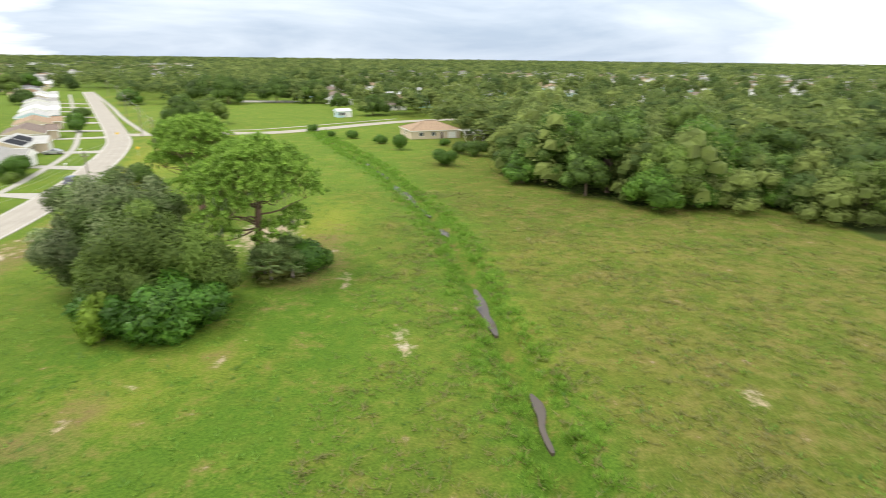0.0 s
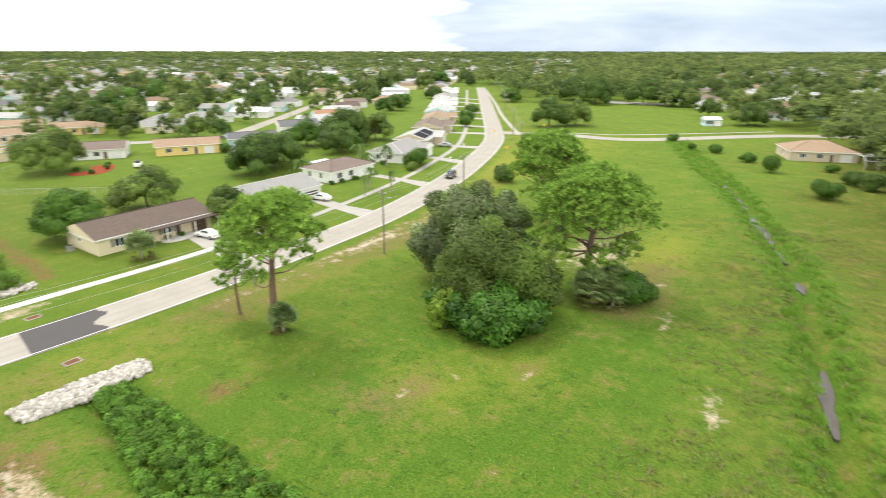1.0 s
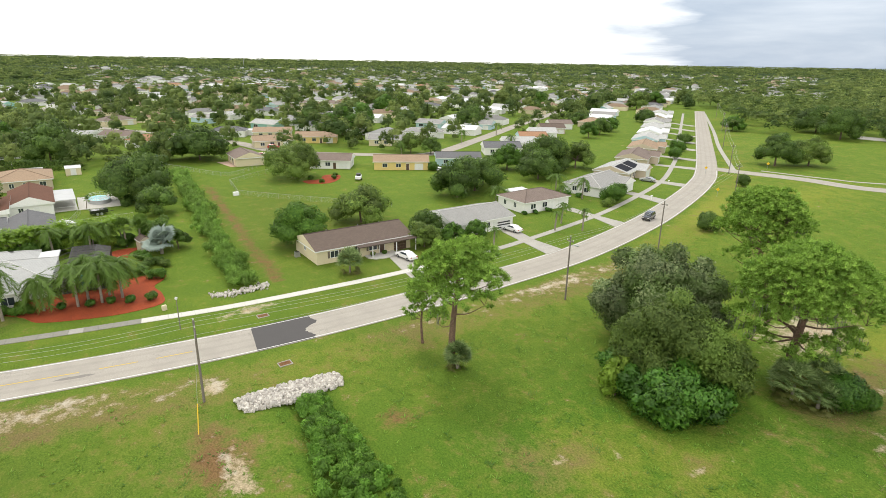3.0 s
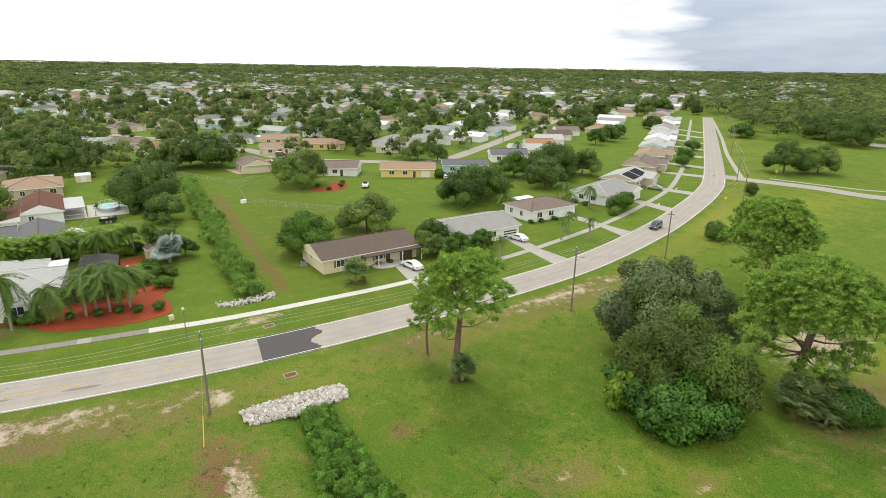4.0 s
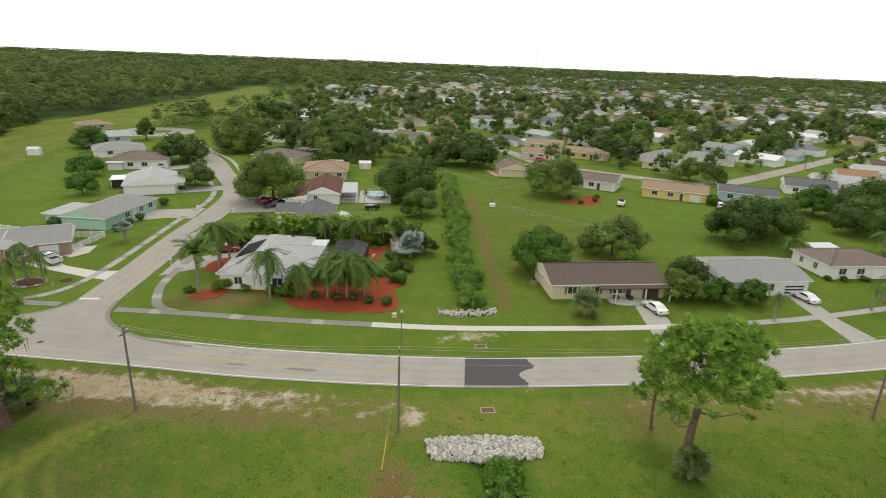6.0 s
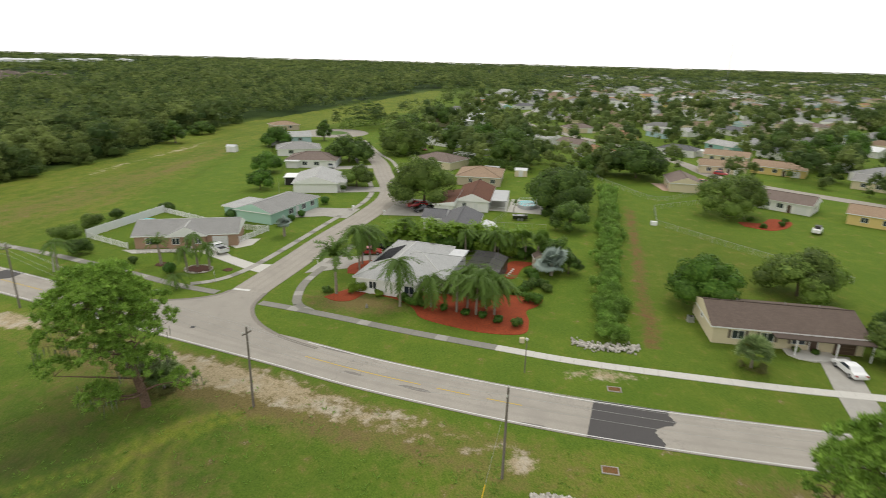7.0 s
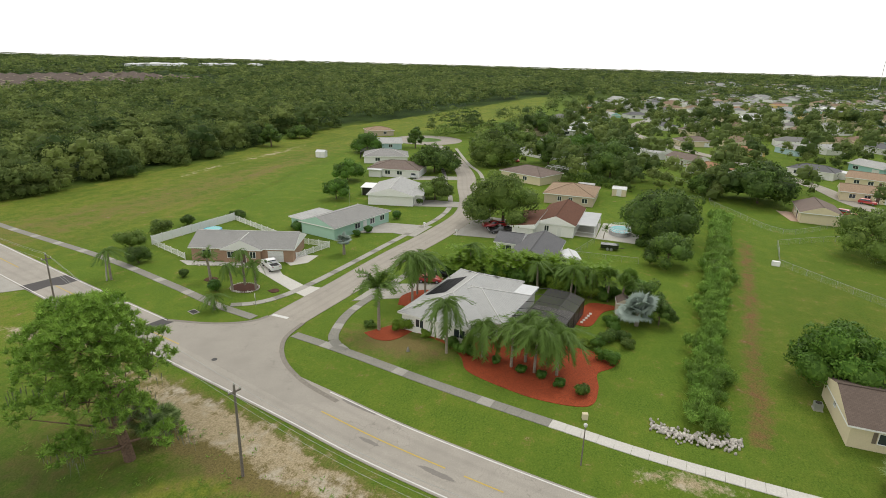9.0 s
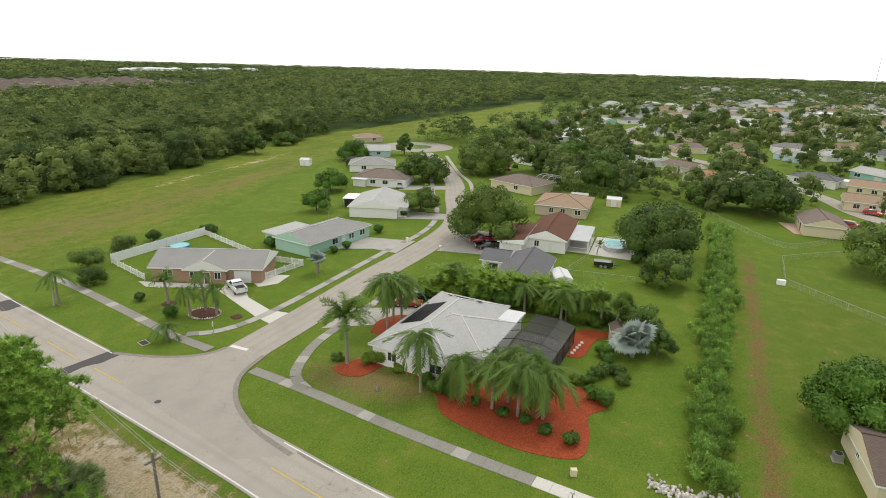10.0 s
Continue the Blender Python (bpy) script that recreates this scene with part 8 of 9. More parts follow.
for k, (x, y, h, kd, cn, sc) in enumerate(((-98.2, -54.2, 4.8, "date", 26, 0.95), (-95.6, -47.4, 5.2, "queen", 14, 0.75), (-98.5, -47.3, 6.6, "queen", 14, 0.75), (-97.9, -44.6, 5.0, "queen", 14, 0.75), (-88.7, -45.0, 2.8, "queen", 14, 0.75), (-119.4, -40.4, 3.2, "silver", 24, 0.8), (-91.4, -69.0, 5.6, "queen", 14, 0.8))):
    palm("palm", x, y, h, kd, 300 + k, cn, "garden palm on a lawn before a house" if k != 5 else "pale spiky yucca in a mulch ring", sc, "garden palms")
for k, (x, y, h, rr, mt) in enumerate(((-99.6, -71.8, 3.2, 2.5, "oak"), (-105, -79.6, 3.8, 3.0, "oak_grey"), (-114.5, -82, 3.6, 2.6, "oak_grey"), (-122.5, -82, 2.6, 1.5, "oak"), (-131.8, -75.8, 2.3, 1.9, "oak"), (-97.4, -59.2, 1.5, 1.0, "oak"), (-94.4, -49.9, 2.2, 1.1, "shiny"), (-129.5, -57.5, 2.0, 1.8, "shiny"), (-126.0, -44.6, 1.6, 0.9, "shiny"), (-131.0, -43.8, 1.5, 0.9, "shiny"), (-134.6, -43.0, 1.7, 1.0, "shiny"), (-147.8, -42.2, 2.2, 1.2, "shiny"), (-163.5, -42.8, 2.0, 1.2, "oak"))):
    shrub("shrub", x, y, h, rr, 320 + k, 1100, 0.2 + 0.04 * rr, mt, "rounded dark green shrub beside a house", group="yard shrubs")
t = thing("paddling_pool", "round blue above-ground pool inside a fence", "pool", m=pose(-120.2, -73.0, 0))
bm = bmesh.new()
tube(bm, [(0, 0, 0), (0, 0, 0.9)], [1.9, 1.9], 24)
part("wall", bm, M["blue"], t)
bm = bmesh.new()
tube(bm, [(0, 0, 0.88), (0, 0, 0.94)], [1.75, 1.75], 24)
part("water", bm, M["pool"], t)

# ---------------------------------------------------------------- the pool yard
paved("pool_deck", [(-151.8, 4.4), (-151.6, 13.4), (-166, 13.2), (-166, 4.8)], M["new_concrete"], "white concrete deck round a pool", "deck", 0.06)
t = thing("swimming_pool", "oval above-ground pool with turquoise water", "swimming pool", m=pose(-158.6, 9.2, 0))
oval = [(3.6 * math.cos(a), 2.5 * math.sin(a)) for a in np.linspace(0, 6.283, 30, endpoint=False)]
bm = bmesh.new()
prism(bm, oval, 0.0, 0.95)
part("wall", bm, M["roof_metal"], t)
bm = bmesh.new()
prism(bm, [(x * 0.94, y * 0.94) for x, y in oval], 0.9, 0.965)
part("water", bm, M["pool"], t)
for k in range(0, 30, 2):
    bm = bmesh.new()
    tube(bm, [(*oval[k], 0.9), (*oval[k], 1.75)], [0.03, 0.03], 5)
    part("rail_post", bm, M["white"], t)
for z in (1.4, 1.74):
    bm = bmesh.new()
    tube(bm, [(*p, z) for p in oval + oval[:1]], [0.025] * 31, 4)
    part("rail", bm, M["white"], t)
palm("palm", -152.6, 6.0, 2.6, "small", 350, 16, "small potted palm beside a pool", 1.0, "garden palms")


def shed(x, y, rz, w, d, h, wall, roof, label):
    t = thing("shed", label, "shed", "sheds", m=pose(x, y, 0, 0, 0, rz))
    wall_part(t, -w / 2, w / 2, -d / 2, d / 2, h, M[wall])
    roof_part("roof", t, -w / 2, w / 2, -d / 2, d / 2, h, 0.55, "gable", (M[roof], M["white"], M[wall]), over=0.1)
    Side(t, -w / 2, w / 2, -d / 2, d / 2).door("F", 0, 1.2, 1.8, "garage")


shed(-200.8, 6.0, 90, 4.0, 3.0, 2.0, "cream", "roof_white", "small cream metal shed on a lawn")
shed(-216, -208, 60, 4.5, 3.5, 2.2, "white_wall", "roof_white", "small white shed in the meadow")
shed(-217.5, -106.5, 100, 3.6, 3.0, 2.1, "white_wall", "roof_white", "small white shed beside the meadow")
shed(-245, 125, 60, 5.5, 3.5, 2.2, "white_wall", "roof_white", "small white shed behind houses")
shed(-132.6, 1.6, 20, 4.8, 3.0, 1.6, "white_wall", "roof_white", "white covered trailer beside a house")
shed(-243, -10, 30, 6, 3, 1.8, "white_wall", "roof_white", "long white shed behind a hedge")
shed(-268, 78, 60, 5, 3.5, 2.2, "white_wall", "roof_white", "small white shed behind a dark-roofed house")


def hedge(pts, h, w, seed, label, material="oak"):
    r = np.random.default_rng(seed)
    lumps = [(p[0] + 0.25 * r.normal(), p[1] + 0.25 * r.normal(), h * (0.3 + 0.35 * (k % 2)), w * (0.55 + 0.12 * r.random())) for p in curve(pts, 0.9) for k in range(2)]
    t = thing("hedge", label, "hedge", "hedges")
    quads, tone = lump_cloud(r, lumps, 300 * len(lumps) // 4, 0.36, 1.0)
    quick("foliage", quads, M[material], t, "", tone * 0.5)


hedge([(-219.5, -15.2), (-214, -4), (-209.5, 6)], 3.0, 2.0, 400, "long dark green clipped hedge behind houses")
hedge([(-300, -90), (-318, -88), (-335, -75), (-345, -60)], 4.5, 4.0, 401, "tall dark hedge round the turning circle")
hedge([(-150, -2 + 16), (-156, 15.6)], 1.6, 1.2, 402, "low green hedge beside a pool")
# cages of neighbours
for x, y, rz, w, d in ((-226, -90, 25, 8, 7), (-222.5, -15, 65, 9, 7), (11, 190, 20, 12, 9)):
    t = thing("pool_cage", "screened pool enclosure behind a house", "pool cage", "pool cages", m=pose(x, y, 0, 0, 0, rz))
    for u in np.linspace(-w / 2, w / 2, 5):
        bm = bmesh.new()
        tube(bm, [(u, -d / 2, 0), (u, -d / 2, 2.4), (u, -d / 4, 3.2), (u, d / 4, 3.2), (u, d / 2, 2.4), (u, d / 2, 0)], [0.06] * 6, 5)
        part("rib", bm, M["screen"] if x < -223 else M["white"], t)
    for yy, zz in ((-d / 2, 2.4), (-d / 4, 3.2), (d / 4, 3.2), (d / 2, 2.4)):
        bm = bmesh.new()
        tube(bm, [(-w / 2, yy, zz), (w / 2, yy, zz)], [0.05, 0.05], 5)
        part("rail", bm, M["screen"] if x < -223 else M["white"], t)
    screen_mesh("screen", t, [((-w / 2, -d / 2, 0), (w / 2, -d / 2, 0), (w / 2, -d / 2, 2.4), (-w / 2, -d / 2, 2.4)), ((-w / 2, -d / 2, 2.4), (w / 2, -d / 2, 2.4), (w / 2, -d / 4, 3.2), (-w / 2, -d / 4, 3.2))], 0.2, 0.03)
# red ring round the tree behind
bed("mulch_bed", [(-153, 61), (-150.5, 66), (-154, 71), (-160, 74), (-162, 70), (-157, 66), (-157, 61)], "mulch", "red mulch bed behind a white house")
for k, (x, y) in enumerate(((-152.6, 65), (-155, 70), (-159, 72), (-158, 64))):
    shrub("shrub", x, y, 1.3, 1.0, 420 + k, 400, 0.25, "bright", "small green shrub in red mulch", group="bed shrubs")
# palms and shrubs along the row of houses
for k, (x, y, h, sc) in enumerate(((-98.4, 115.6, 6.0, 0.9), (-109.5, 117, 5.0, 0.9), (-84.4, 93.4, 5.0, 0.55), (-77.9, 93.2, 4.9, 0.5), (-78.2, 68.6, 4.5, 0.5), (-81.0, 88.0, 4.6, 0.5), (-108.6, 94.4, 4.2, 0.95), (-85, 71.5, 3.6, 0.6), (-100, 108.6, 4.6, 0.8), (-176, 158, 6, 0.9), (-199, 150, 6, 0.9), (-214, 182, 6, 0.9), (-237, 63, 6, 0.9), (-246, 55, 6, 0.9), (-252, 105, 6, 0.9), (-183, 110, 5.5, 0.9))):
    palm("palm", x, y, h, "queen", 440 + k, 14, "street palm with drooping fronds on a lawn", sc, "street palms")
for k, (x, y, h, rr, mt) in enumerate(((-91.5, 119.5, 4.8, 3.4, "bright"), (-93.8, 123.5, 4.6, 3.2, "bright"), (-89.0, 114.8, 2.6, 1.8, "oak_grey"), (-94.0, 94.5, 1.0, 0.9, "shiny"), (-93.6, 98.5, 1.0, 1.0, "shiny"), (-94.6, 91.5, 0.9, 0.8, "shiny"), (-100.6, 116.8, 1.2, 1.2, "shiny"), (-104.0, 116.0, 1.2, 1.2, "shiny"), (-125, 196, 5, 3.4, "bright"), (-137, 216, 5, 3.6, "bright"), (-150, 240, 5, 3.6, "oak"), (-152, 104, 2.6, 2.2, "bright"), (-156, 106, 2.4, 1.8, "bright"), (-186, 61, 2.2, 1.9, "bright"), (-88.6, 41.5, 0.8, 0.6, "shiny"), (-87.0, 47.0, 0.9, 0.6, "brown_leaf"), (-86.8, 49.4, 0.8, 0.5, "bright"))):
    shrub("shrub", x, y, h, rr, 470 + k, 1600 if rr > 2 else 500, 0.2 + 0.05 * rr, mt if mt in M else "oak_grey", "rounded leafy shrub on a lawn", group="lawn shrubs")


def mailbox(x, y, rz):
    t = thing("mailbox", "small white mailbox on a post by the street", "mailbox", "mailboxes", m=pose(x, y, 0, 0, 0, rz))
    bm = bmesh.new()
    box(bm, -0.05, 0.05, -0.05, 0.05, -0.1, 1.0)
    part("post", bm, M["white"], t)
    bm = bmesh.new()
    box(bm, -0.28, 0.28, -0.12, 0.12, 1.0, 1.25)
    part("box", bm, M["white"], t)


for x, y in ((-141.0, -24.6), (-143.5, -33.2), (-160.0, -24.2), (-88.0, 131), (-98, 153), (-105, -27.4)):
    mailbox(x, y, 80)

# ---------------------------------------------------------------- far town and woods
def far_town():
    kinds = []
    for k, (wall, roof, kind, w, d) in enumerate((
        ("white_wall", "roof_light", "gable", 15, 9), ("cream", "roof_taupe", "hip", 16, 10), ("blue_wall", "roof_grey", "gable", 14, 9), ("white_wall", "roof_white", "gable", 17, 9),
        ("beige_wall", "roof_tan", "hip", 15, 11), ("aqua_wall", "roof_light", "gable", 15, 9), ("yellow_wall", "roof_orange", "gable", 15, 9), ("white_wall", "roof_dark", "hip", 16, 10))):
        t, s = house("small single-storey house among trees", -300 - 30 * k, 300, 0, [(-w / 2, w / 2, -d / 2, d / 2, 2.6, d * 0.19, kind)], wall, roof, group="houses of the far town")
        s[0].window("F", -w * 0.28, 2.4)
        s[0].garage("F", w * 0.3, 3.0)
        kinds.append(t)
    r = np.random.default_rng(21)
    u, v = np.array((-0.535, 0.845)), np.array((-0.845, -0.535))
    spots = []
    for j in range(-6, 26):
        for i in range(-16, 24):
            p = np.array((-215.0, 110.0)) + u * (25 * i + 6 * (j % 2)) + v * (36 * j + (10 if j % 2 else 0)) + r.normal(size=2) * 2.2
            spots.append(p)
    spots = np.array(spots)
    ok = inside(spots, TOWN) & (np.hypot(spots[:, 0], spots[:, 1]) > 240) & (to_line(spots, STREET_B) > 9) & (np.hypot(spots[:, 0], spots[:, 1]) < 760)
    known = np.array([(o.matrix_basis.translation.x, o.matrix_basis.translation.y) for o in scene.objects if o.get("category") == "house" and o.get("group") != "houses of the far town"])
    ok &= np.array([np.min(np.hypot(*(known - p).T)) > 17 for p in spots])
    spots = spots[ok]
    r.shuffle(spots)
    ang = math.degrees(math.atan2(u[1], u[0]))
    north = np.array([(-120 + 31 * i + 5 * r.normal(), 330 + 44 * j + (14 if i % 2 else 0) + 5 * r.normal()) for i in range(26) for j in range(18)])
    north = north[inside(north, TOWN_N) & (np.abs(north[:, 0]) < 0.75 * north[:, 1])]
    north = north[np.array([np.min(np.hypot(*(known - p).T)) > 18 for p in north])]
    north = north[np.argsort(north[:, 1] + 60 * r.random(len(north)))]
    far_north = np.concatenate([north[60:], spots[150:]])
    spots = np.concatenate([spots[:150], north[:60]])
    for k, p in enumerate(spots):
        m = pose(p[0], p[1], 0, 0, 0, ang + 90 * int(r.integers(0, 4)) + 4 * r.normal())
        if k < len(kinds):
            kinds[k].matrix_basis = m
        else:
            copy_thing(kinds[int(r.choice(len(kinds), p=(0.25, 0.09, 0.16, 0.16, 0.06, 0.08, 0.07, 0.13)))], m)
    # brown-roofed estate and white sheds beyond the woods, too far off to tell apart
    estate = []

    def heap(name, label, places, w, d, h, rise, wall, roof):
        bm = bmesh.new()
        for x, y, a in places:
            m = pose(x, y, 0, 0, 0, a)
            lo = [m @ Vector((sx * w / 2, sy * d / 2, -0.1)) for sx, sy in ((-1, -1), (1, -1), (1, 1), (-1, 1))]
            hi = [q + Vector((0, 0, h)) for q in lo]
            k = min(w, d) / 2
            ra, rb = m @ Vector((-w / 2 + k, 0, h + rise)), m @ Vector((w / 2 - k + 0.1, 0, h + rise))
            vs = [bm.verts.new(q) for q in (*lo, *hi, ra, rb)]
            for i in range(4):
                bm.faces.new((vs[i], vs[(i + 1) % 4], vs[4 + (i + 1) % 4], vs[4 + i]))
            for f in ((4, 5, 9, 8), (6, 7, 8, 9), (7, 4, 8), (5, 6, 9)):
                bm.faces.new([vs[i] for i in f]).material_index = 1
        slope_uv(bm)
        tagged(part(name, bm, (M[wall], M[roof]), None), label, "houses", kind="stuff")

    rows = []
    for j in range(6):
        for i in range(14):
            p = np.array((-380.0, -600.0)) + np.array((-0.985, -0.10)) * 27 * i + np.array((-0.35, -0.93)) * 46 * j + r.normal(size=2) * 3
            estate.append(p)
            rows.append((p[0], p[1], 10 + 90 * int(r.integers(0, 2)) + 6 * r.normal()))
    heap("far_estate", "large brown-roofed houses of a far estate", rows, 18, 15, 3.0, 3.4, "beige_wall", "roof_taupe")
    sheds = [(-1340 - 60 * i + 26 * r.normal(), -1480 - 10 * i + 40 * r.normal(), 20 + 8 * r.normal()) for i in range(14)]
    heap("far_sheds", "long white storage buildings far beyond the woods", sheds, 70, 28, 6.0, 3.0, "white_wall", "roof_white")
    # cleared ground before the sheds
    estate += [np.array(p[:2]) * (1 - 0.02 * j) for p in sheds for j in range(11)]
    for k, (wl_, rf_) in enumerate((("white_wall", "roof_light"), ("cream", "roof_tan"), ("white_wall", "roof_grey"))):
        heap("far_houses", "small far houses among trees", [(p[0], p[1], 30 * int(r.integers(0, 6))) for p in far_north[k::3]], 17, 10, 2.9, 2.0, wl_, rf_)
    yonder = []
    for k in range(330):
        a, d = math.radians(22 + 66 * r.random()), 760 + 1150 * r.random() ** 1.2
        yonder.append((-d * math.sin(a), d * math.cos(a), 33 + 90 * int(r.integers(0, 2))))
    heap("far_houses", "small pale far houses among trees", yonder[::2], 17, 10, 3.0, 2.2, "white_wall", "roof_light")
    heap("far_houses", "small tan-roofed far houses among trees", yonder[1::4], 17, 10, 3.0, 2.2, "cream", "roof_tan")
    heap("far_houses", "small grey-roofed far houses among trees", yonder[3::4], 17, 10, 3.0, 2.2, "white_wall", "roof_grey")
    bm = bmesh.new()
    tube(bm, [(-2100, 611, 0), (-2100, 611, 70), (-2100, 611, 105)], [0.9, 0.7, 0.4], 4)
    mast = thing("radio_mast", "thin steel radio mast on the horizon", "radio mast")
    part("mast", bm, M["steel"], mast)
    # pale paved court beside the park
    paved("court", [(-118, 335), (-88, 338), (-86, 352), (-120, 350)], M["concrete"], "pale paved court beyond the park", "court")
    return np.concatenate([known, spots, far_north]), np.array(estate)


def canopy(r, p, h, rad, shade, lobes, per, size, low=0, cap=4, deep=False):
    """Lobed crowns of many trees at once; low lobes stand out near the ground."""
    n, m = len(p), lobes + low
    if n == 0:
        return np.zeros((0, 3, 3)), np.zeros((0, 4))
    k = np.arange(m)
    u = np.where(k < lobes, np.sqrt((k + 0.35) / lobes), 1.05)
    a = k * 2.39996 + r.random((n, 1)) * 6.283 + 0.3 * r.normal(size=(n, m))
    q = rad[:, None] * 0.68 * u
    z = h[:, None] * np.where(k < lobes, 0.48 + 0.34 * (1 - u ** 2), 0.2) * (1 + 0.1 * r.normal(size=(n, m)))
    c = np.stack([p[:, :1] + q * np.cos(a), p[:, 1:] + q * np.sin(a), z], axis=-1)
    lr = rad[:, None] * (0.36 + 0.2 * r.random((n, m)) + (0.35 if lobes < 3 else 0.0))
    lz = np.minimum(lr * 0.85, h[:, None] * 0.32)
    e = unit(r.normal(size=(n, m, per, 3)) + (0, 0, 0.45))
    pos = c[:, :, None] + e * np.stack([lr, lr, lz], axis=-1)[:, :, None] * (0.82 + 0.3 * r.random((n, m, per, 1)))
    pos[..., 2] = np.maximum(pos[..., 2], 0.2)
    s = (size * (0.7 + 0.6 * r.random((n, m, per)))).reshape(-1)
    tri = leaves(r, pos.reshape(-1, 3), (e + 0.35 * r.normal(size=e.shape)).reshape(-1, 3), s, 1.4)
    # close inner foliage of each lobe: an uneven faceted dome
    b = np.arange(cap + 1) * 6.28318 / cap + r.random((n, m, 1)) * 6.283
    w = 0.85 + 0.3 * r.random((n, m, cap + 1))
    w[..., -1] = w[..., 0]
    rim = np.stack([np.cos(b), np.sin(b), 0 * b - (0.55 if deep else 0.05)], axis=-1) * w[..., None]
    mid = np.stack([np.cos(b) * 0.78, np.sin(b) * 0.78, 0 * b + 0.52], axis=-1) * w[..., None]
    top = np.zeros((n, m, cap, 3)) + (0, 0, 0.84 if deep else 0.5)
    if deep:
        dome = np.concatenate([np.stack([rim[:, :, :-1], rim[:, :, 1:], mid[:, :, 1:]], axis=3), np.stack([rim[:, :, :-1], mid[:, :, 1:], mid[:, :, :-1]], axis=3), np.stack([mid[:, :, :-1], mid[:, :, 1:], top], axis=3)], axis=2)
    else:
        dome = np.stack([rim[:, :, :-1], rim[:, :, 1:], top], axis=3)
    dome = c[:, :, None, None] + dome * np.stack([lr, lr, lz], axis=-1)[:, :, None, None] * (0.66 if deep else 0.8)
    dome[..., 2] = np.maximum(dome[..., 2], 0.02)
    t = np.clip(shade[:, None] + 0.14 * r.normal(size=(n, m)), 0, 1)
    out = np.concatenate([tri, dome.reshape(-1, 3, 3)])
    hub = np.repeat(np.stack([p[:, 0], p[:, 1], h * 0.45], axis=1), m, axis=0)
    soft = np.concatenate([0.8 * e.reshape(-1, 3), unit(dome.mean(axis=3) - c[:, :, None]).reshape(-1, 3)])
    hub = np.concatenate([np.repeat(hub, per, axis=0), np.repeat(hub, cap * (3 if deep else 1), axis=0)])
    soft = soft + 0.35 * unit(out.mean(axis=1) - hub) + 0.12 * r.normal(size=soft.shape)
    return out, np.c_[np.concatenate([np.repeat(t.ravel(), per), np.repeat(t.ravel(), cap * (3 if deep else 1))]), soft]


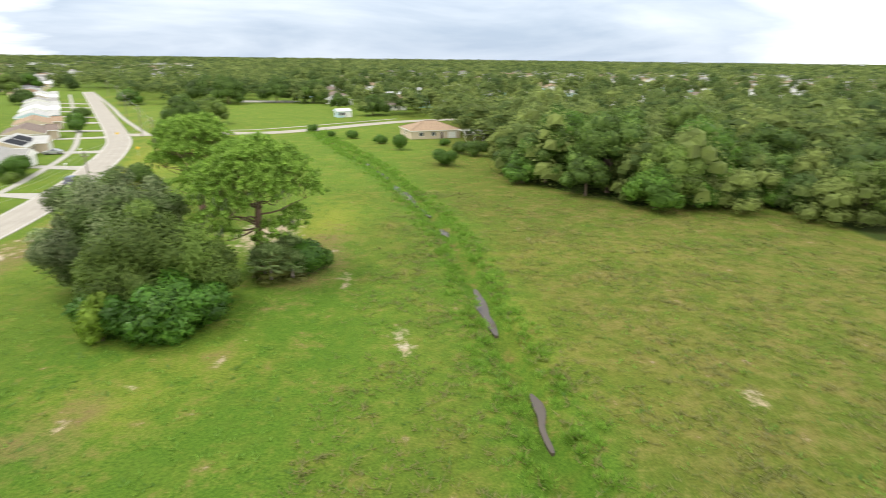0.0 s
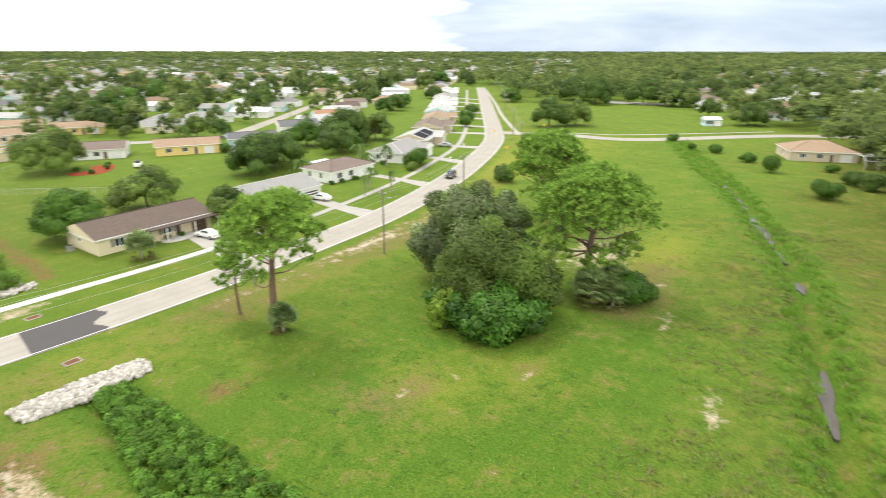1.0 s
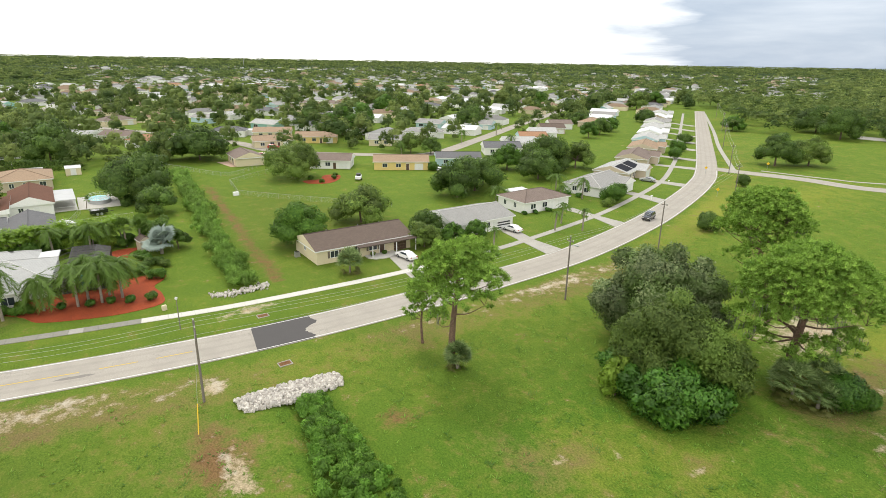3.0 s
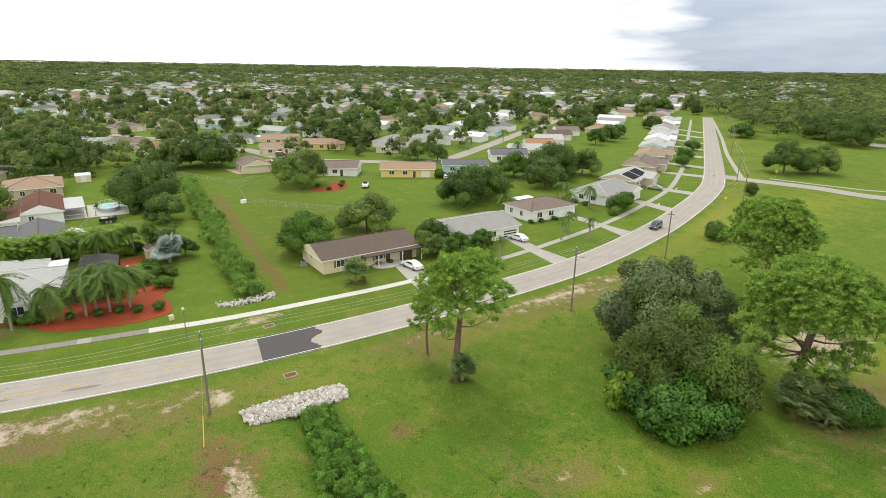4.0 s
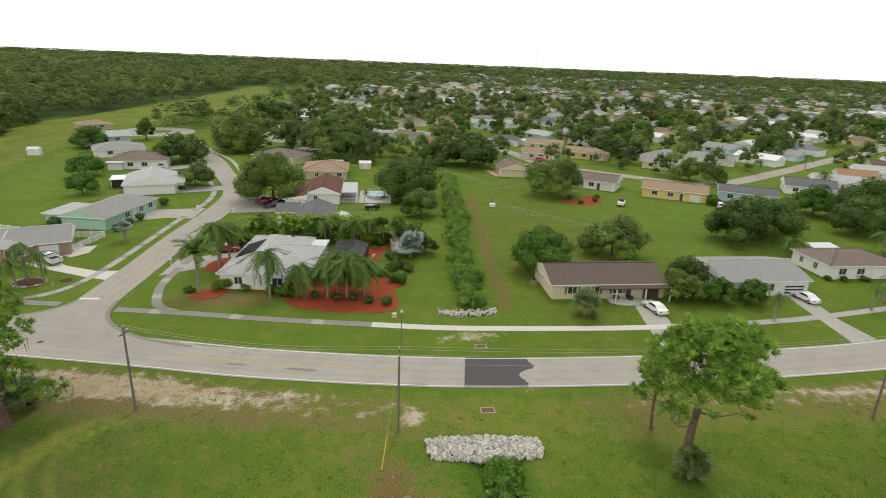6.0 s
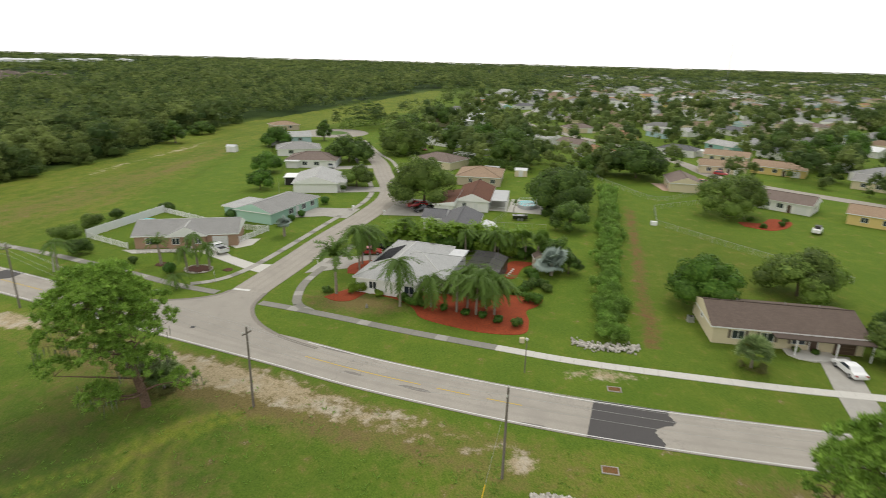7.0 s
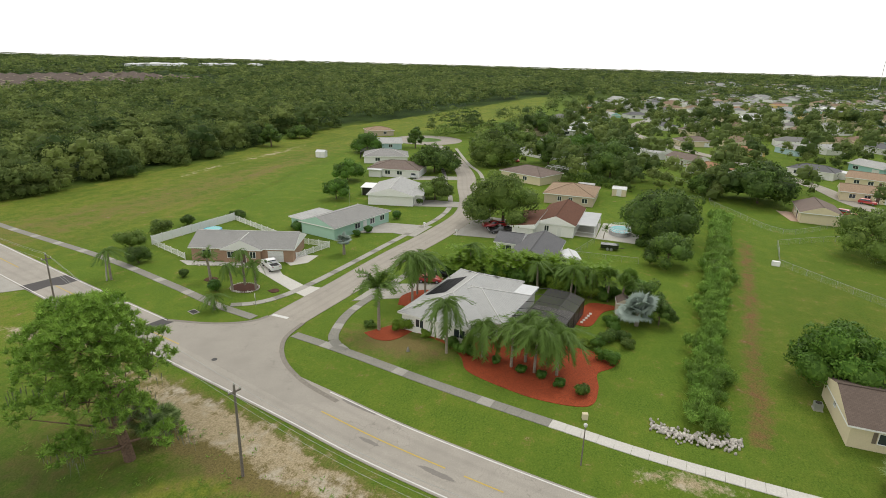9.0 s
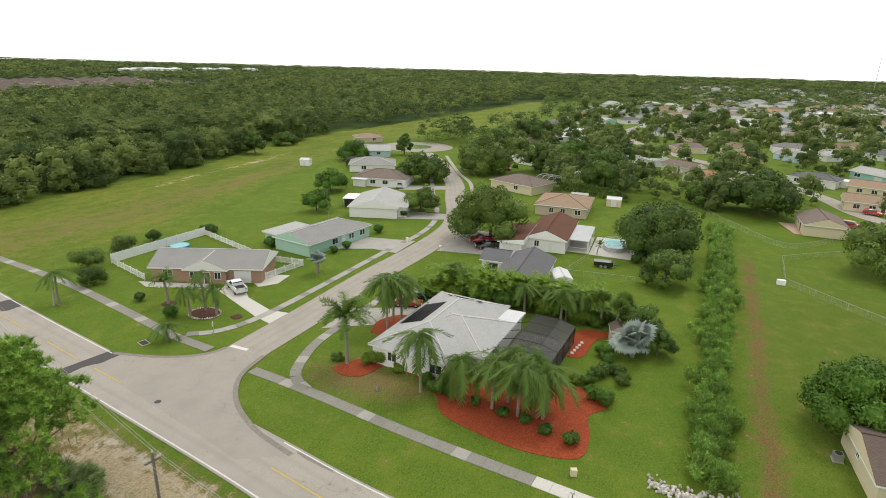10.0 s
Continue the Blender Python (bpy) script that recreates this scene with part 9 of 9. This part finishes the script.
def far_woods(houses, estate):
    r = np.random.default_rng(33)

    def ring(d0, d1, space, a0=-44, a1=153):
        """Points spread over a sector round the walk, angles anticlockwise from north."""
        area = math.radians(a1 - a0) / 2 * (d1 * d1 - d0 * d0)
        n = int(area / space ** 2)
        d = np.sqrt(r.random(n) * (d1 * d1 - d0 * d0) + d0 * d0)
        a = np.radians(a0 + (a1 - a0) * r.random(n))
        return np.c_[-d * np.sin(a) - 15, d * np.cos(a)]

    rim = np.array(WOOD_EDGE)
    east_rim = np.array([(12, 152), (20, 124), (36, 104), (60, 108), (68, 96), (70, 86), (85, 78), (420, 40), (420, 250), (60, 232), (25, 200)])
    # nearest and farthest, spacing, lobes, leaves a lobe, leaf size, facets of a lobe
    jobs = ((70, 330, 6.3, 6, 22, 0.56, 5), (330, 620, 8.5, 4, 10, 0.9, 5), (620, 1200, 14, 2, 7, 1.6, 5), (1200, 2600, 29, 1, 5, 3.4, 5), (2600, 4900, 64, 1, 3, 5, 4), (4900, 8700, 130, 1, 1, 6, 4))
    for k, (d0, d1, space, lobes, per, size, cap) in enumerate(jobs):
        p = ring(d0, d1, space)
        east_wood = inside(p, east_rim)
        town = inside(p, TOWN) | inside(p, TOWN_N)
        open_ = inside(p, MEADOW) | inside(p, PARK) | (inside(p, NEAR) & ~east_wood)
        roads = (to_line(p, STREET_B) < 8) | (to_line(p, MAIN) < 14) | (to_line(p, CROSS) < 9) | (to_line(p, STREET) < 9)
        keep = ~open_ & ~roads & (~town | (r.random(len(p)) < (0.40 if d0 < 620 else 0.50)))
        near_e = np.array([np.min(np.hypot(*(estate - (-0.0, -22.0) - q).T)) for q in p])
        keep &= (near_e > 48) | ((near_e > 16) & (r.random(len(p)) < 0.06))
        if d0 < 800:
            keep &= np.array([np.min(np.hypot(*(houses - q).T)) > (11 if d0 < 620 else 8) for q in p])
        away = np.hypot(p[:, 0], p[:, 1])
        bearing = np.degrees(np.arctan2(-p[:, 0], p[:, 1]))
        suburb = (away > 560) & (away < 2000) & (bearing > 22) & (bearing < 90)
        keep &= ~suburb | (r.random(len(p)) < 0.55)
        keep &= ~inside(p, GARDENS) | (r.random(len(p)) < 0.22)
        p, town, suburb = p[keep], town[keep], suburb[keep]
        n = len(p)
        h = (7.0 + 5.5 * r.random(n) + 4.0 * (r.random(n) < 0.22)) * (1.0, 1.0, 1.0, 1.1, 1.15, 1.2)[k]
        h = 14.0 + 0 * h if k == 5 else h
        small = town & (r.random(n) < 0.28)
        h[small] *= 0.6
        h[suburb] *= 0.72
        rad = np.maximum(h * (0.34 + 0.16 * r.random(n)), space * (0.52, 0.52, 0.55, 0.6, 0.7, 0.75)[k])
        rad[small] *= 0.7
        rad[town] = np.minimum(rad[town], 7.5) if k < 3 else rad[town]
        shade = np.clip((0.20, 0.20, 0.22, 0.24, 0.24, 0.22)[k] + 0.70 * r.random(n) ** 1.6 + 0.14 * r.normal(size=n), 0, 1)
        single = town if k < 2 else np.zeros(n, bool)
        edge = (np.minimum(to_line(p, rim), to_line(p, east_rim)) < 15) & ~single & (k == 0)
        rest = ~single & ~edge
        sets = [canopy(r, p[rest], h[rest], rad[rest], shade[rest], lobes, per, size, 0, cap),
                canopy(r, p[edge], h[edge] * 0.92, rad[edge], shade[edge] * 1.1, 8, 56, 0.42, 6, 4, True),
                canopy(r, p[single], h[single], rad[single], shade[single] * 0.85, 8, 28, 0.5 if k == 0 else 0.75, 1, 4, True)]
        tagged(quick("far_woods", np.concatenate([q[0] for q in sets]), M["far"], tone=np.concatenate([q[1] for q in sets])), "dense dark green woods reaching to the horizon", "woods", kind="stuff")


far_woods(*far_town())
